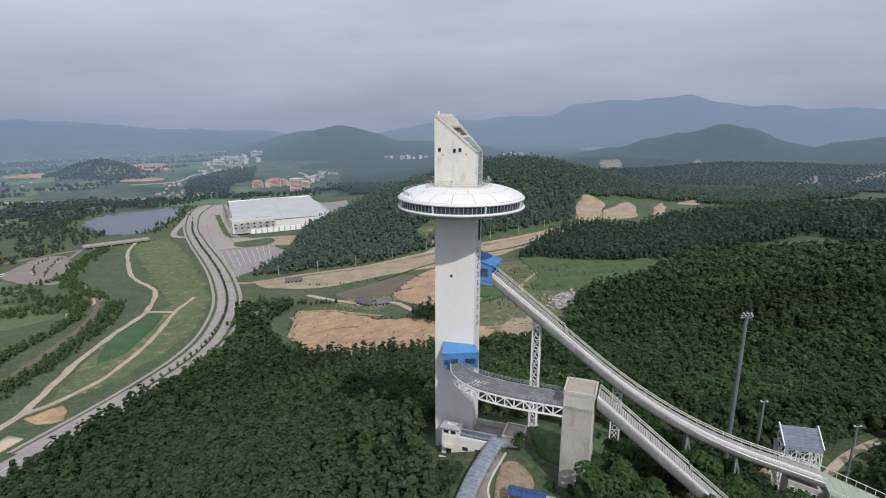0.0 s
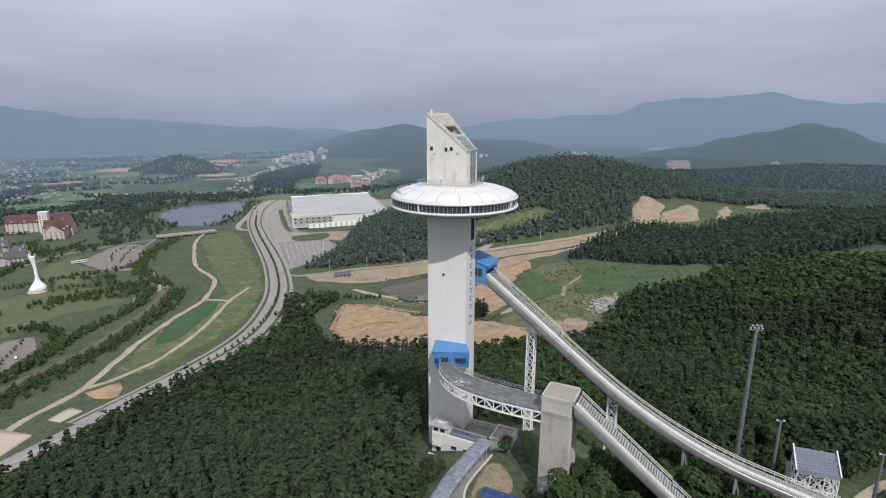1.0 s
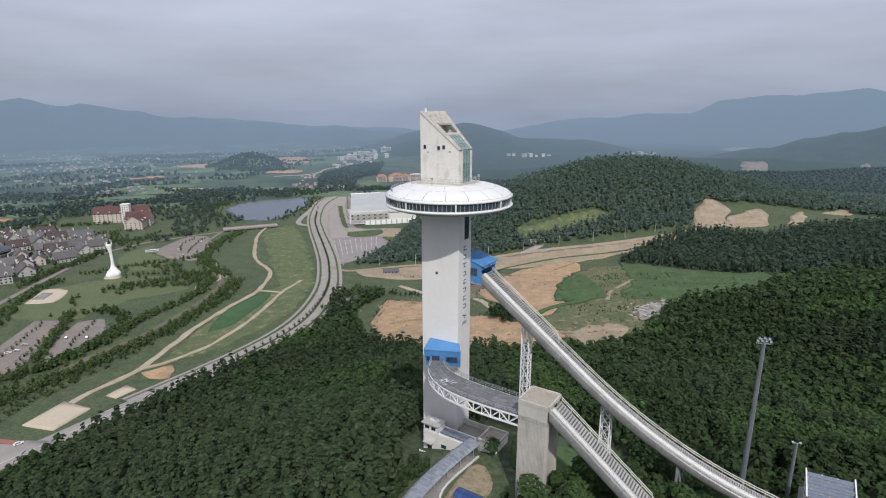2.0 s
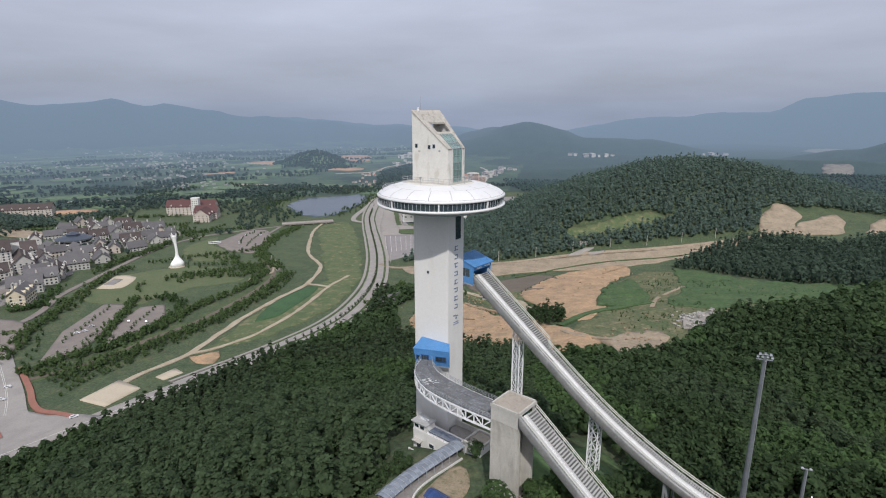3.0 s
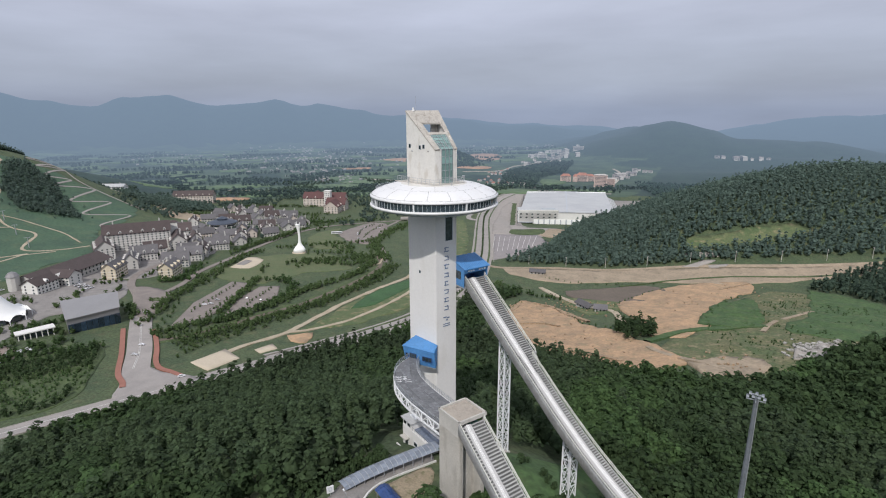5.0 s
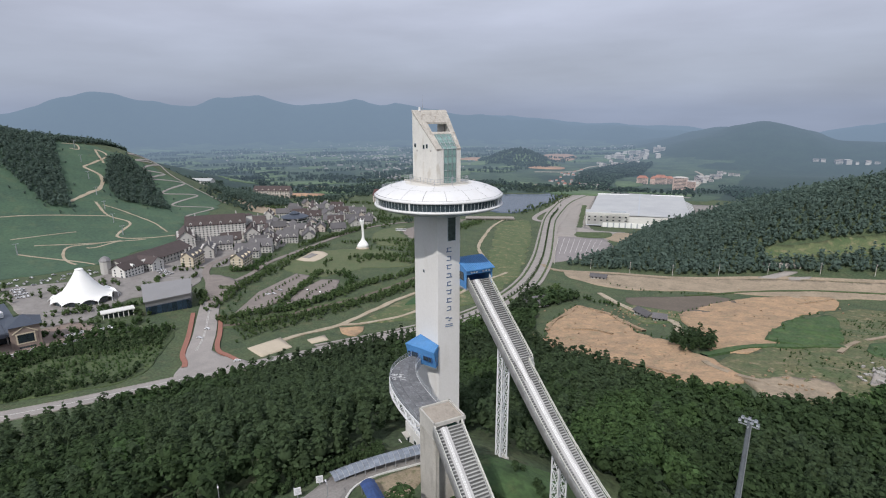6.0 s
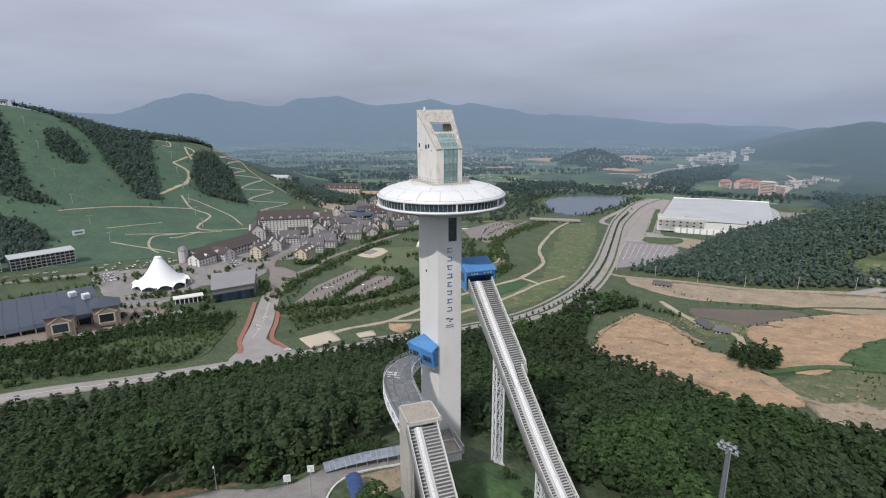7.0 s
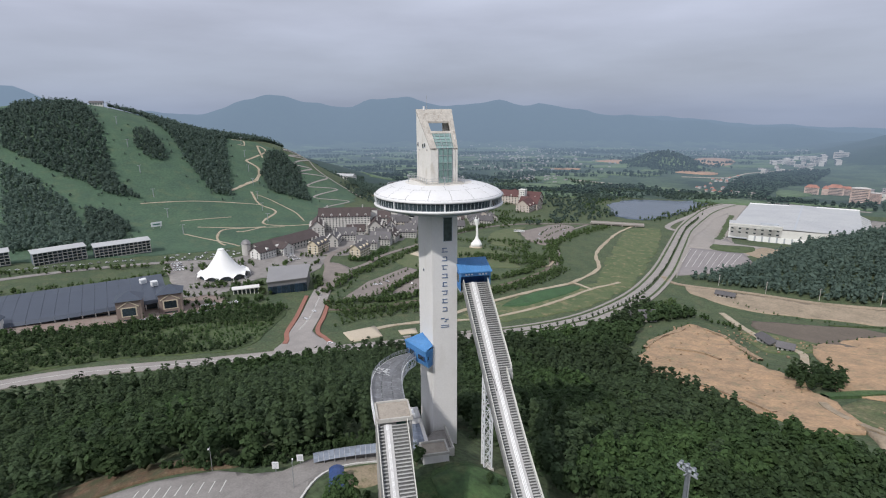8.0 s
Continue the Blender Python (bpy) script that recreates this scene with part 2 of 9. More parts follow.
def far_haze_mat(name, near, wide_tint, haze=(0.235, 0.318, 0.44), reach=4000.0, start=1000.0, size=140.0):
    """Land far off: its own colours, plus painted haze as blue emission growing with distance."""
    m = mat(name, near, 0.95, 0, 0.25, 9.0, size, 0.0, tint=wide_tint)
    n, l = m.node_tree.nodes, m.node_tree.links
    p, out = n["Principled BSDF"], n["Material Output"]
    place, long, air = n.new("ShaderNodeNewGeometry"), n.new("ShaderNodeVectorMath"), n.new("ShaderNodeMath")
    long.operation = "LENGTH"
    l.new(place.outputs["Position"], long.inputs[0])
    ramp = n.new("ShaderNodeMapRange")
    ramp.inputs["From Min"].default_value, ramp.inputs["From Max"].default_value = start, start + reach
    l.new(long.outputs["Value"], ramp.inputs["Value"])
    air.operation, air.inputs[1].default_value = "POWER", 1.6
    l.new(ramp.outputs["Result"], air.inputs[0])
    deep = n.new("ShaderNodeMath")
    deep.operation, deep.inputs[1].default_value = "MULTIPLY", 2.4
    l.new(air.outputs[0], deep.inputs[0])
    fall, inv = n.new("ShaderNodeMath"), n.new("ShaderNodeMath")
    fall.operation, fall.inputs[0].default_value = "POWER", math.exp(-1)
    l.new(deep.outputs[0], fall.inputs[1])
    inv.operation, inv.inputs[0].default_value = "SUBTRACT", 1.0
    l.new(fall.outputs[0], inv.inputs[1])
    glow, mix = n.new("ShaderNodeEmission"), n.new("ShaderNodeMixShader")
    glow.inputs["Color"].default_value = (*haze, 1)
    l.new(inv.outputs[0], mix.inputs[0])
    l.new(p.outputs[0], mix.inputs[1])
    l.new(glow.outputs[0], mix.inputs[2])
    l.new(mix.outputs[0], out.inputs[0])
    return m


# Both fade outward into painted haze, an emission mixed over the land's colours.
M_FAR = far_haze_mat("far_fields_and_woods", (0.060, 0.098, 0.058), (0.026, 0.052, 0.036), size=70.0)
M_FAR_WOOD = far_haze_mat("far_woods", (0.022, 0.048, 0.036), (0.015, 0.036, 0.03), size=60.0)


# ---- shapes ----
class Shape:
    """Vertices and faces of one mesh, gathered piece by piece."""

    def __init__(self):
        self.v, self.f = [], []

    def add(self, verts, faces):
        k = len(self.v)
        self.v += [tuple(p) for p in verts]
        self.f += [tuple(i + k for i in f) for f in faces]
        return self

    def hexa(self, low, high):
        """A block between two quads."""
        return self.add([*low, *high], [(3, 2, 1, 0), (4, 5, 6, 7), (0, 1, 5, 4), (1, 2, 6, 5), (2, 3, 7, 6), (3, 0, 4, 7)])

    def box(self, c, size, a=Vector((1, 0, 0)), b=Vector((0, 1, 0)), n=Vector((0, 0, 1))):
        c, h = Vector(c), [s / 2 for s in size]
        q = [c + a * (i * h[0]) + b * (j * h[1]) for i, j in ((-1, -1), (1, -1), (1, 1), (-1, 1))]
        return self.hexa([p - n * h[2] for p in q], [p + n * h[2] for p in q])

    def beam(self, p, q, w, h=None, up=Vector((0, 0, 1))):
        p, q = Vector(p), Vector(q)
        d = (q - p).normalized()
        if abs(d.dot(up)) > 0.98:
            up = Vector((1, 0, 0))
        a = d.cross(up).normalized()
        return self.box((p + q) / 2, ((q - p).length, w, h or w), d, a, a.cross(d) * -1 if a.cross(d).z < 0 else a.cross(d))

    def prism(self, poly, z0, z1):
        n = len(poly)
        low, high = [(*p[:2], z0) for p in poly], [(*p[:2], z1) for p in poly]
        return self.add(low + high, [tuple(range(n))[::-1], tuple(range(n, 2 * n))] + [(i, (i + 1) % n, n + (i + 1) % n, n + i) for i in range(n)])

    def tube(self, p, q, r, r2=None, seg=10):
        p, q = Vector(p), Vector(q)
        d = (q - p).normalized()
        a = d.cross(Vector((0, 0, 1)) if abs(d.z) < 0.9 else Vector((1, 0, 0))).normalized()
        b = d.cross(a)
        r2 = r if r2 is None else r2
        ring = [a * math.cos(6.2832 * i / seg) + b * math.sin(6.2832 * i / seg) for i in range(seg)]
        return self.add([p + k * r for k in ring] + [q + k * r2 for k in ring],
                        [tuple(range(seg))[::-1], tuple(range(seg, 2 * seg))] + [(i, (i + 1) % seg, seg + (i + 1) % seg, seg + i) for i in range(seg)])

    def lathe(self, c, profile, seg=96, a0=0.0, a1=360.0):
        full = a1 - a0 >= 360
        k = seg if full else seg + 1
        vs = [(c[0] + r * math.cos(radians(a0 + (a1 - a0) * i / seg)), c[1] + r * math.sin(radians(a0 + (a1 - a0) * i / seg)), z) for r, z in profile for i in range(k)]
        fs = [(j * k + i, j * k + (i + 1) % k, (j + 1) * k + (i + 1) % k, (j + 1) * k + i) for j in range(len(profile) - 1) for i in range(seg)]
        return self.add(vs, fs)

    def loft(self, rings, closed=True, caps=True):
        """Skin through rings of equal length."""
        n = len(rings[0])
        vs = [p for r in rings for p in r]
        fs = [(j * n + i, j * n + (i + 1) % n, (j + 1) * n + (i + 1) % n, (j + 1) * n + i) for j in range(len(rings) - 1) for i in range(n if closed else n - 1)]
        if caps and closed:
            fs += [tuple(range(n))[::-1], tuple(range((len(rings) - 1) * n, len(rings) * n))]
        return self.add(vs, fs)

    def mesh(self, name, smooth=False):
        me = bpy.data.meshes.new(name)
        me.from_pydata(self.v, [], self.f)
        me.update()
        if smooth:
            me.polygons.foreach_set("use_smooth", [True] * len(me.polygons))
        return me


def part(name, shape, material, parent=None, label="", smooth=False, bevel=0.0):
    """Links a shape (or a ready mesh) as one mesh object, under parent if given."""
    me = shape.mesh(name, smooth) if isinstance(shape, Shape) else shape
    if not me.materials:
        me.materials.append(material)
    ob = new(name, me)
    if parent:
        ob.parent = parent
    if label:
        tagged(ob, label)
    if bevel:
        b = ob.modifiers.new("bevel", "BEVEL")
        b.width, b.segments, b.limit_method = bevel, 2, "ANGLE"
    return ob


def thing(name, label, category, group="", kind=""):
    """An empty that holds the parts of one thing."""
    return tagged(new(name), label, category, group, kind)


# ---- the lie of the land ----
# (centre x, centre y, height, half-width along, half-width across, direction in degrees)
HILLS = [
    (105, 950, 103, 280, 185, 22), (-20, 760, 30, 110, 90, 35),
    (480, 560, 45, 230, 240, 0), (380, 330, 20, 170, 150, 0),
    (96, 112, -15, 48, 36, -20), (30, 122, 5, 22, 14, 0), (-1150, 60, 147, 300, 300, 0), (-1148, 392, 62, 165, 140, 0), (-1250, -360, 90, 400, 240, 80), (-1500, 480, 70, 300, 160, 60),
    (900, 900, 30, 350, 300, 30), (-1240, 1925, 60, 130, 80, 25), (420, 1480, 34, 420, 120, 12), (1000, 1500, 46, 380, 150, -20), (760, 1950, 40, 520, 130, -6),
    (200, 2050, 26, 420, 140, 8), (1500, 1500, 70, 420, 200, -40), (-150, 2500, 34, 420, 160, 10),
]

# crest lines of the far ridges: points (x, y, height), and the half-width of the slopes
RIDGES = [
    ([(-4199, 333, 194), (-4171, 607, 153), (-4106, 977, 264), (-4061, 1160, 300), (-3980, 1426, 240), (-3889, 1670, 202), (-3807, 1856, 270), (-3698, 2074, 289), (-3575, 2288, 227), (-3459, 2467, 226), (-3304, 2679, 257)], 410),
    ([(-3304, 2679, 257), (-3195, 2814, 209), (-3093, 2931, 239), (-2924, 3105, 186), (-2697, 3314, 135), (-2355, 3577, 100), (-1932, 3835, 62), (-1623, 3803, 60), (-1346, 3911, 37)], 370),
    ([(-4511, -1043, 295), (-4583, -683, 334), (-4614, -451, 353), (-4633, -209, 259), (-4640, 126, 120)], 527),
    ([(-3515, 3170, 176), (-3274, 3421, 154), (-2967, 3692, 136), (-2583, 3972, 116), (-2120, 4243, 65), (-1466, 4532, 43)], 444),
    ([(-2936, 3605, 49), (-2555, 3884, 41)], 353),
    ([(-1280, 3640, 0), (-955, 3380, 36), (-741, 3128, 84), (-537, 2834, 105), (-381, 2861, 88), (-235, 2881, 52), (34, 2890, 30)], 360),
    ([(18, 4744, 118), (504, 4718, 154), (883, 4663, 175), (1107, 4615, 256), (1495, 4505, 292), (1697, 4433, 305), (1926, 4339, 331), (2112, 4252, 279), (2414, 4089, 241), (2708, 3901, 226), (3005, 3677, 213), (3671, 3015, 172)], 609),
    ([(769, 2407, 27), (920, 2353, 70), (1021, 2312, 112), (1149, 2256, 134), (1247, 2199, 109), (1353, 2137, 64)], 277),
    ([(1451, 2156, 46), (1537, 2096, 80), (1655, 2004, 86), (1804, 1871, 96), (2300, 1500, 110)], 330),
]
FLOOR = -50.0


def ridge_z(x, y, crest, width):
    """Height of a ridge: along its crest line by the nearest place on it, falling off to the sides."""
    best, high = np.full(x.shape, 1e12), np.zeros(x.shape)
    for (x0, y0, z0), (x1, y1, z1) in zip(crest, crest[1:]):
        dx, dy = x1 - x0, y1 - y0
        t = np.clip(((x - x0) * dx + (y - y0) * dy) / (dx * dx + dy * dy), 0, 1)
        d = (x - x0 - t * dx) ** 2 + (y - y0 - t * dy) ** 2
        ease = t * t * (3 - 2 * t)
        high = np.where(d < best, z0 + (z1 - z0) * ease, high)
        best = np.minimum(best, d)
    return FLOOR + (high - FLOOR) * np.exp(-best / (width * width))


def ground_z(x, y):
    x, y = np.asarray(x, float), np.asarray(y, float)
    d = np.clip(y - 150, -250, 620)
    z = 6 - 0.055 * d - np.clip(-x - 550, 0, 500) * 0.012
    z = z + 24 / (1 + np.exp(-(x + 45) / 38)) * np.exp(-((y - 390) / 190.0) ** 2)
    z = z + 30 / (1 + np.exp(-(x - 150) / 120)) * (1 - np.exp(-((y - 80) / 300.0) ** 2))
    dx = np.where(x > 30, (x - 30) * 0.6, x - 30)
    z = z + 79 * np.exp(-(dx * dx + (y - 80) ** 2) / 25600.0)
    for cx, cy, h, rx, ry, a in HILLS:
        c, s = math.cos(radians(a)), math.sin(radians(a))
        u, v = ((x - cx) * c + (y - cy) * s) / rx, ((y - cy) * c - (x - cx) * s) / ry
        z = z + h * np.exp(-(u * u + v * v))
    away = np.hypot(x, y - 100)
    z = z - 21 * np.clip((away - 1150) / 450, 0, 1) * np.clip((y - 300) / 500, 0, 1)
    cu, cv = (x + 343) * -0.379 + (y - 1083) * 0.925, (x + 343) * 0.925 + (y - 1083) * 0.379
    level = np.exp(-((cu / 250) ** 2 + (cv / 165) ** 2) ** 4)           # the levelled ground of the exhibition hall
    z = z + (-38 - z) * level
    if away.max() < 1500:
        return z
    z = np.maximum(z, FLOOR + 50 * np.clip((away - 3900) / 900, 0, 1) ** 2)
    for crest, width in RIDGES:
        z = np.maximum(z, ridge_z(x, y, crest, width))
    far = np.clip((away - 1400) / 900, 0, 1) * np.clip((z + 44) / 120, 0, 1)
    rough = np.sin(x * 0.011 + 1.3 * np.sin(y * 0.007)) + 0.8 * np.sin(y * 0.013 + 1.7 * np.sin(x * 0.009)) + 0.5 * np.sin((x + y) * 0.027 + np.sin(x * 0.02))
    return z + 7 * far * rough


def gz(x, y):
    return float(ground_z(x, y))


def steps(*runs):
    """Grid lines: (from, to, step) after one another."""
    out = []
    for a, b, s in runs:
        k = max(1, round((b - a) / s))
        out += [a + (b - a) * i / k for i in range(k)]
    return np.array(out + [runs[-1][1]])


def build_ground():
    gx = steps((-5200, -3000, 70), (-3000, -1300, 40), (-1300, -700, 20), (-700, 330, 7), (330, 900, 19), (900, 2000, 45), (2000, 5200, 90))
    gy = steps((-2200, -300, 70), (-300, -40, 20), (-40, 720, 7), (720, 1300, 15), (1300, 2600, 35), (2600, 5200, 70))
    X, Y = np.meshgrid(gx, gy)
    P = np.column_stack([X.ravel(), Y.ravel(), ground_z(X, Y).ravel()])
    nx, ny = len(gx), len(gy)
    i, j = np.meshgrid(np.arange(nx - 1), np.arange(ny - 1))
    k = (j * nx + i).ravel()
    quads = np.column_stack([k, k + 1, k + nx + 1, k + nx])
    mid = P[quads].mean(1)
    far = np.hypot(mid[:, 0], mid[:, 1] - 100) > 1250
    fields = np.sin(mid[:, 0] * 0.013 + 2 * np.sin(mid[:, 1] * 0.006)) + np.sin(mid[:, 1] * 0.017 + 1.5 * np.sin(mid[:, 0] * 0.008))
    wooded = (mid[:, 2] > FLOOR + 26) | (mid[:, 0] > -0.16 * mid[:, 1] - 60) | (fields > 0.95)
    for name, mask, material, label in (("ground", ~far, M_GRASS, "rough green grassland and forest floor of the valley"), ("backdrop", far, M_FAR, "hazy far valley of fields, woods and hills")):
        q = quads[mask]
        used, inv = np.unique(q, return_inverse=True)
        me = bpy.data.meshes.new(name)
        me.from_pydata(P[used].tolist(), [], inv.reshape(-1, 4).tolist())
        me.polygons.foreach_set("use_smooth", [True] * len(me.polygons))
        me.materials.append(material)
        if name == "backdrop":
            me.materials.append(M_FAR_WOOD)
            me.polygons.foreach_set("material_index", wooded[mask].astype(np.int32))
        tagged(new(name, me), label, "ground" if name == "ground" else "distance", kind="structure")


build_ground()


def smooth_line(pts, step=6.0):
    """A rounded line through plan points, with even spacing."""
    P = [Vector((*p[:2], 0)) for p in pts]
    P = [P[0] * 2 - P[1], *P, P[-1] * 2 - P[-2]]
    out = []
    for a, b, c, d in zip(P, P[1:], P[2:], P[3:]):
        k = max(2, int((c - b).length / step))
        for i in range(k):
            t = i / k
            out.append(0.5 * (2 * b + (c - a) * t + (2 * a - 5 * b + 4 * c - d) * t * t + (3 * b - a - 3 * c + d) * t ** 3))
    return out + [P[-2]]


def strip(name, pts, width, material, lift=0.35, label="", category="", kind="structure", offset=0.0, ragged=0.0, step=6.0, across=4):
    """A road or path laid on the land, with a skirt at its edges."""
    line = smooth_line(pts, step)
    s, rings, rows = Shape(), [], []
    for i, p in enumerate(line):
        d = (line[min(i + 1, len(line) - 1)] - line[max(i - 1, 0)]).normalized()
        n = Vector((-d.y, d.x, 0))
        w = width[0] + (width[1] - width[0]) * i / (len(line) - 1) if isinstance(width, tuple) else width
        wob = [1 + ragged * noise.noise(Vector((p.x * 0.06, p.y * 0.06, k * 9.0))) for k in (0, 1)]
        ring = []
        for k in range(across + 1):
            t = k / across - 0.5
            q = p + n * (offset + t * w * (wob[0] if t < 0 else wob[1]))
            ring.append((q.x, q.y))
        rows.append(ring)
    flat = np.array(rows)
    high = ground_z(flat[:, :, 0], flat[:, :, 1]) + lift
    for row, zs in zip(rows, high.tolist()):
        ring = [(*q, z) for q, z in zip(row, zs)]
        a, b = ring[0], ring[-1]
        rings.append([(a[0], a[1], a[2] - lift - 0.6), *ring, (b[0], b[1], b[2] - lift - 0.6)])
    s.loft(rings, closed=False)
    ob = part(name, s, material)
    return tagged(ob, label, category, kind=kind) if label else ob


def inside(poly, X, Y):
    """Which of the plan points lie in the polygon."""
    res = np.zeros(X.shape, bool)
    n = len(poly)
    for i in range(n):
        (x0, y0), (x1, y1) = poly[i], poly[(i + 1) % n]
        if y0 == y1:
            continue
        cross = ((y0 > Y) != (y1 > Y)) & (X < (x1 - x0) * (Y - y0) / (y1 - y0) + x0)
        res ^= cross
    return res


def patch(name, poly, material, label, category, cell=4.0, lift=0.3, ragged=3.0, kind="structure", relief=0.0):
    """A field, yard or bare place laid on the land, with an uneven edge that dips into it."""
    P = smooth_line([*poly, poly[0]], 8.0)[:-1] if ragged else [Vector((*p, 0)) for p in poly]
    outline = [(p.x + ragged * noise.noise(Vector((p.x * 0.05, p.y * 0.05, 3))) * 2, p.y + ragged * noise.noise(Vector((p.x * 0.05, p.y * 0.05, 8))) * 2) for p in P]
    bm = bmesh.new()
    face = bm.faces.new([bm.verts.new((x, y, 0)) for x, y in outline])
    bmesh.ops.triangulate(bm, faces=[face])
    xs, ys = [p[0] for p in outline], [p[1] for p in outline]
    for axis, lo, hi in ((0, min(xs), max(xs)), (1, min(ys), max(ys))):
        for k in range(1, int((hi - lo) / cell)):
            co, no = [0, 0, 0], [0, 0, 0]
            co[axis], no[axis] = lo + k * cell, 1
            bmesh.ops.bisect_plane(bm, geom=bm.verts[:] + bm.edges[:] + bm.faces[:], plane_co=co, plane_no=no)
    rim = [e for e in bm.edges if e.is_boundary]
    made = bmesh.ops.extrude_edge_only(bm, edges=rim)["geom"]
    low = {v for v in made if isinstance(v, bmesh.types.BMVert)}
    verts = list(bm.verts)
    flat = np.array([v.co[:2] for v in verts])
    for v, z in zip(verts, ground_z(flat[:, 0], flat[:, 1]).tolist()):
        bumpy = relief * (noise.noise(v.co * 0.06) + 0.6 * noise.noise(v.co * 0.17) + 0.7 * abs(noise.noise(v.co * 0.11 + Vector((9, 4, 0))))) if relief else 0
        v.co.z = z + (lift + max(-lift * 0.4, bumpy) if v not in low else -0.5)
    bmesh.ops.recalc_face_normals(bm, faces=bm.faces[:])
    me = bpy.data.meshes.new(name)
    bm.to_mesh(me)
    bm.free()
    me.materials.append(material)
    me.polygons.foreach_set("use_smooth", [True] * len(me.polygons))
    return tagged(new(name, me), label, category, kind=kind)


# ---- roads, paths and fields ----
M_ROCK = mat("pale_broken_rock", (0.35, 0.335, 0.31), 0.9, 0, 0.2, 0.5, 3.0, 0.3, island=0.3)
M_CLAY = mat("rough_dug_clay", (0.26, 0.185, 0.12), 0.95, 0, 0.3, 1.0, 5.0, 0.8, tint=(0.36, 0.255, 0.16), stain=((0.13, 0.125, 0.07), 0.7))
MAIN_ROAD = [(-250, -60), (-250, 20), (-228, 90), (-212, 160), (-200, 226), (-186, 300), (-181, 360), (-189, 420), (-214, 500), (-262, 600), (-322, 705), (-372, 790), (-428, 890), (-480, 1000), (-520, 1110), (-545, 1260)]
strip("road", MAIN_ROAD[:6], 14, M_ASPHALT, 0.5, "worn grey two-lane asphalt road along the forest foot", "road")
strip("road", MAIN_ROAD[4:], (20, 34), M_ASPHALT, 0.55, "wide worn grey asphalt avenue with a planted median", "road", across=8)
strip("median", MAIN_ROAD[5:14], (1.8, 3.4), M_STREAM, 0.85, "narrow planted median of the avenue", "median", across=2)
for off in (-1, 1):
    strip("verge", MAIN_ROAD[5:], 2.4, M_STREAM, 0.75, "narrow green verge beside the avenue", "verge", offset=off * 9.6 if off < 0 else 10.2, across=1, ragged=0.3)
    strip("pavement", MAIN_ROAD[4:], 2.4, M_PALE_PAVE, 0.8, "pale concrete pavement along the avenue", "pavement", offset=off * 13.0, across=1)
    strip("kerb_line", MAIN_ROAD[:5], 0.8, M_PALE_PAVE, 0.62, "pale concrete edge of the road", "kerb", offset=off * 7.2, across=1)
strip("lane_line", MAIN_ROAD[:5], 0.3, M_MARK, 0.6, "white centre line of the road", "road marking", across=1)
CROSS = [(-216, 148), (-245, 160), (-262, 168), (-291, 184), (-333, 205), (-372, 226), (-395, 245)]
strip("road", CROSS, 16, M_ASPHALT, 0.58, "grey asphalt link road into the village", "road")
strip("road", [(-385, 236), (-411, 255), (-420, 276), (-434, 298), (-463, 332), (-488, 378), (-520, 440), (-550, 500), (-575, 560), (-585, 640), (-560, 720), (-535, 776)], 6.0, M_LOT, 0.62, "narrow grey asphalt street into the village", "road")
strip("road", [(-392, 240), (-415, 244), (-440, 252), (-468, 262), (-500, 285), (-530, 330)], 7, M_LOT, 0.60, "narrow grey asphalt street into the village", "road")
patch("road", [(-206, 128), (-230, 140), (-252, 157), (-262, 163), (-258, 174), (-240, 174), (-222, 180), (-200, 182), (-206, 160)], M_ASPHALT, "fan-shaped grey asphalt road junction", "road", 4, 0.56, 0)
for pts in ([(-236, 148), (-245, 152), (-262, 157), (-296, 174.5), (-345, 198)], [(-222, 177), (-238, 177), (-250, 176.5), (-265, 182), (-286, 193.5), (-325, 212)]):
    strip("pavement", pts, 3.3, M_RED_PAVE, 0.95, "red brick pavement beside the link road", "pavement", across=1, step=3)
for o in (-0.4, 0.4):
    strip("lane_line", [(-262, 166), (-291, 184), (-348, 213)], 0.22, M_MARK, 0.68, "white lane line on the link road", "road marking", offset=o, across=1)
PATH_A = [(-236, 200), (-242, 234), (-240, 268), (-251, 312), (-261, 352), (-270, 410), (-275, 462), (-305, 535), (-360, 592), (-405, 659), (-462, 757), (-485, 820)]
strip("footpath", PATH_A, 4.6, M_PATH, 0.55, "pale trodden dirt path across the meadow", "path", ragged=0.7, step=4)
strip("footpath", [(-240, 271), (-230, 287), (-224, 318), (-226, 364), (-239, 426), (-248, 463), (-252, 511)], 3.6, M_PATH, 0.6, "pale trodden dirt path across the meadow", "path", ragged=0.7, step=4)
strip("footpath", [(-276, 464), (-262, 464), (-248, 463)], 4.2, M_PATH, 0.65, "pale trodden dirt path across the meadow", "path", ragged=0.4)
strip("footpath", [(-330, 440), (-346, 462), (-340, 486), (-350, 505), (-372, 530)], 2.6, M_PATH, 0.55, "winding pale footpath beside the stream", "path", ragged=0.5, step=3)
strip("road", [(-339, 500), (-392, 555), (-461, 615), (-505, 690), (-535, 760)], 5, M_LOT, 0.5, "narrow grey lane beside the stream", "road")
STREAM = [(-302, 200), (-294, 219), (-289, 250), (-291, 285), (-290, 332), (-307, 419), (-333, 483), (-385, 535), (-433, 585), (-470, 650), (-499, 774)]
strip("stream", STREAM, 15, M_STREAM, 0.25, "shrubby dark stream bank through the meadow", "stream", ragged=0.4)
strip("stream", STREAM[:8], 5.0, M_DARK_SOIL, 0.4, "dry brown stream bed between green banks", "stream", ragged=0.4)
strip("road", [(-499, -60), (-513, 15), (-514, 101), (-491, 184), (-470, 240)], 8, M_PAVE, 0.5, "pale grey service road behind the hall", "road")
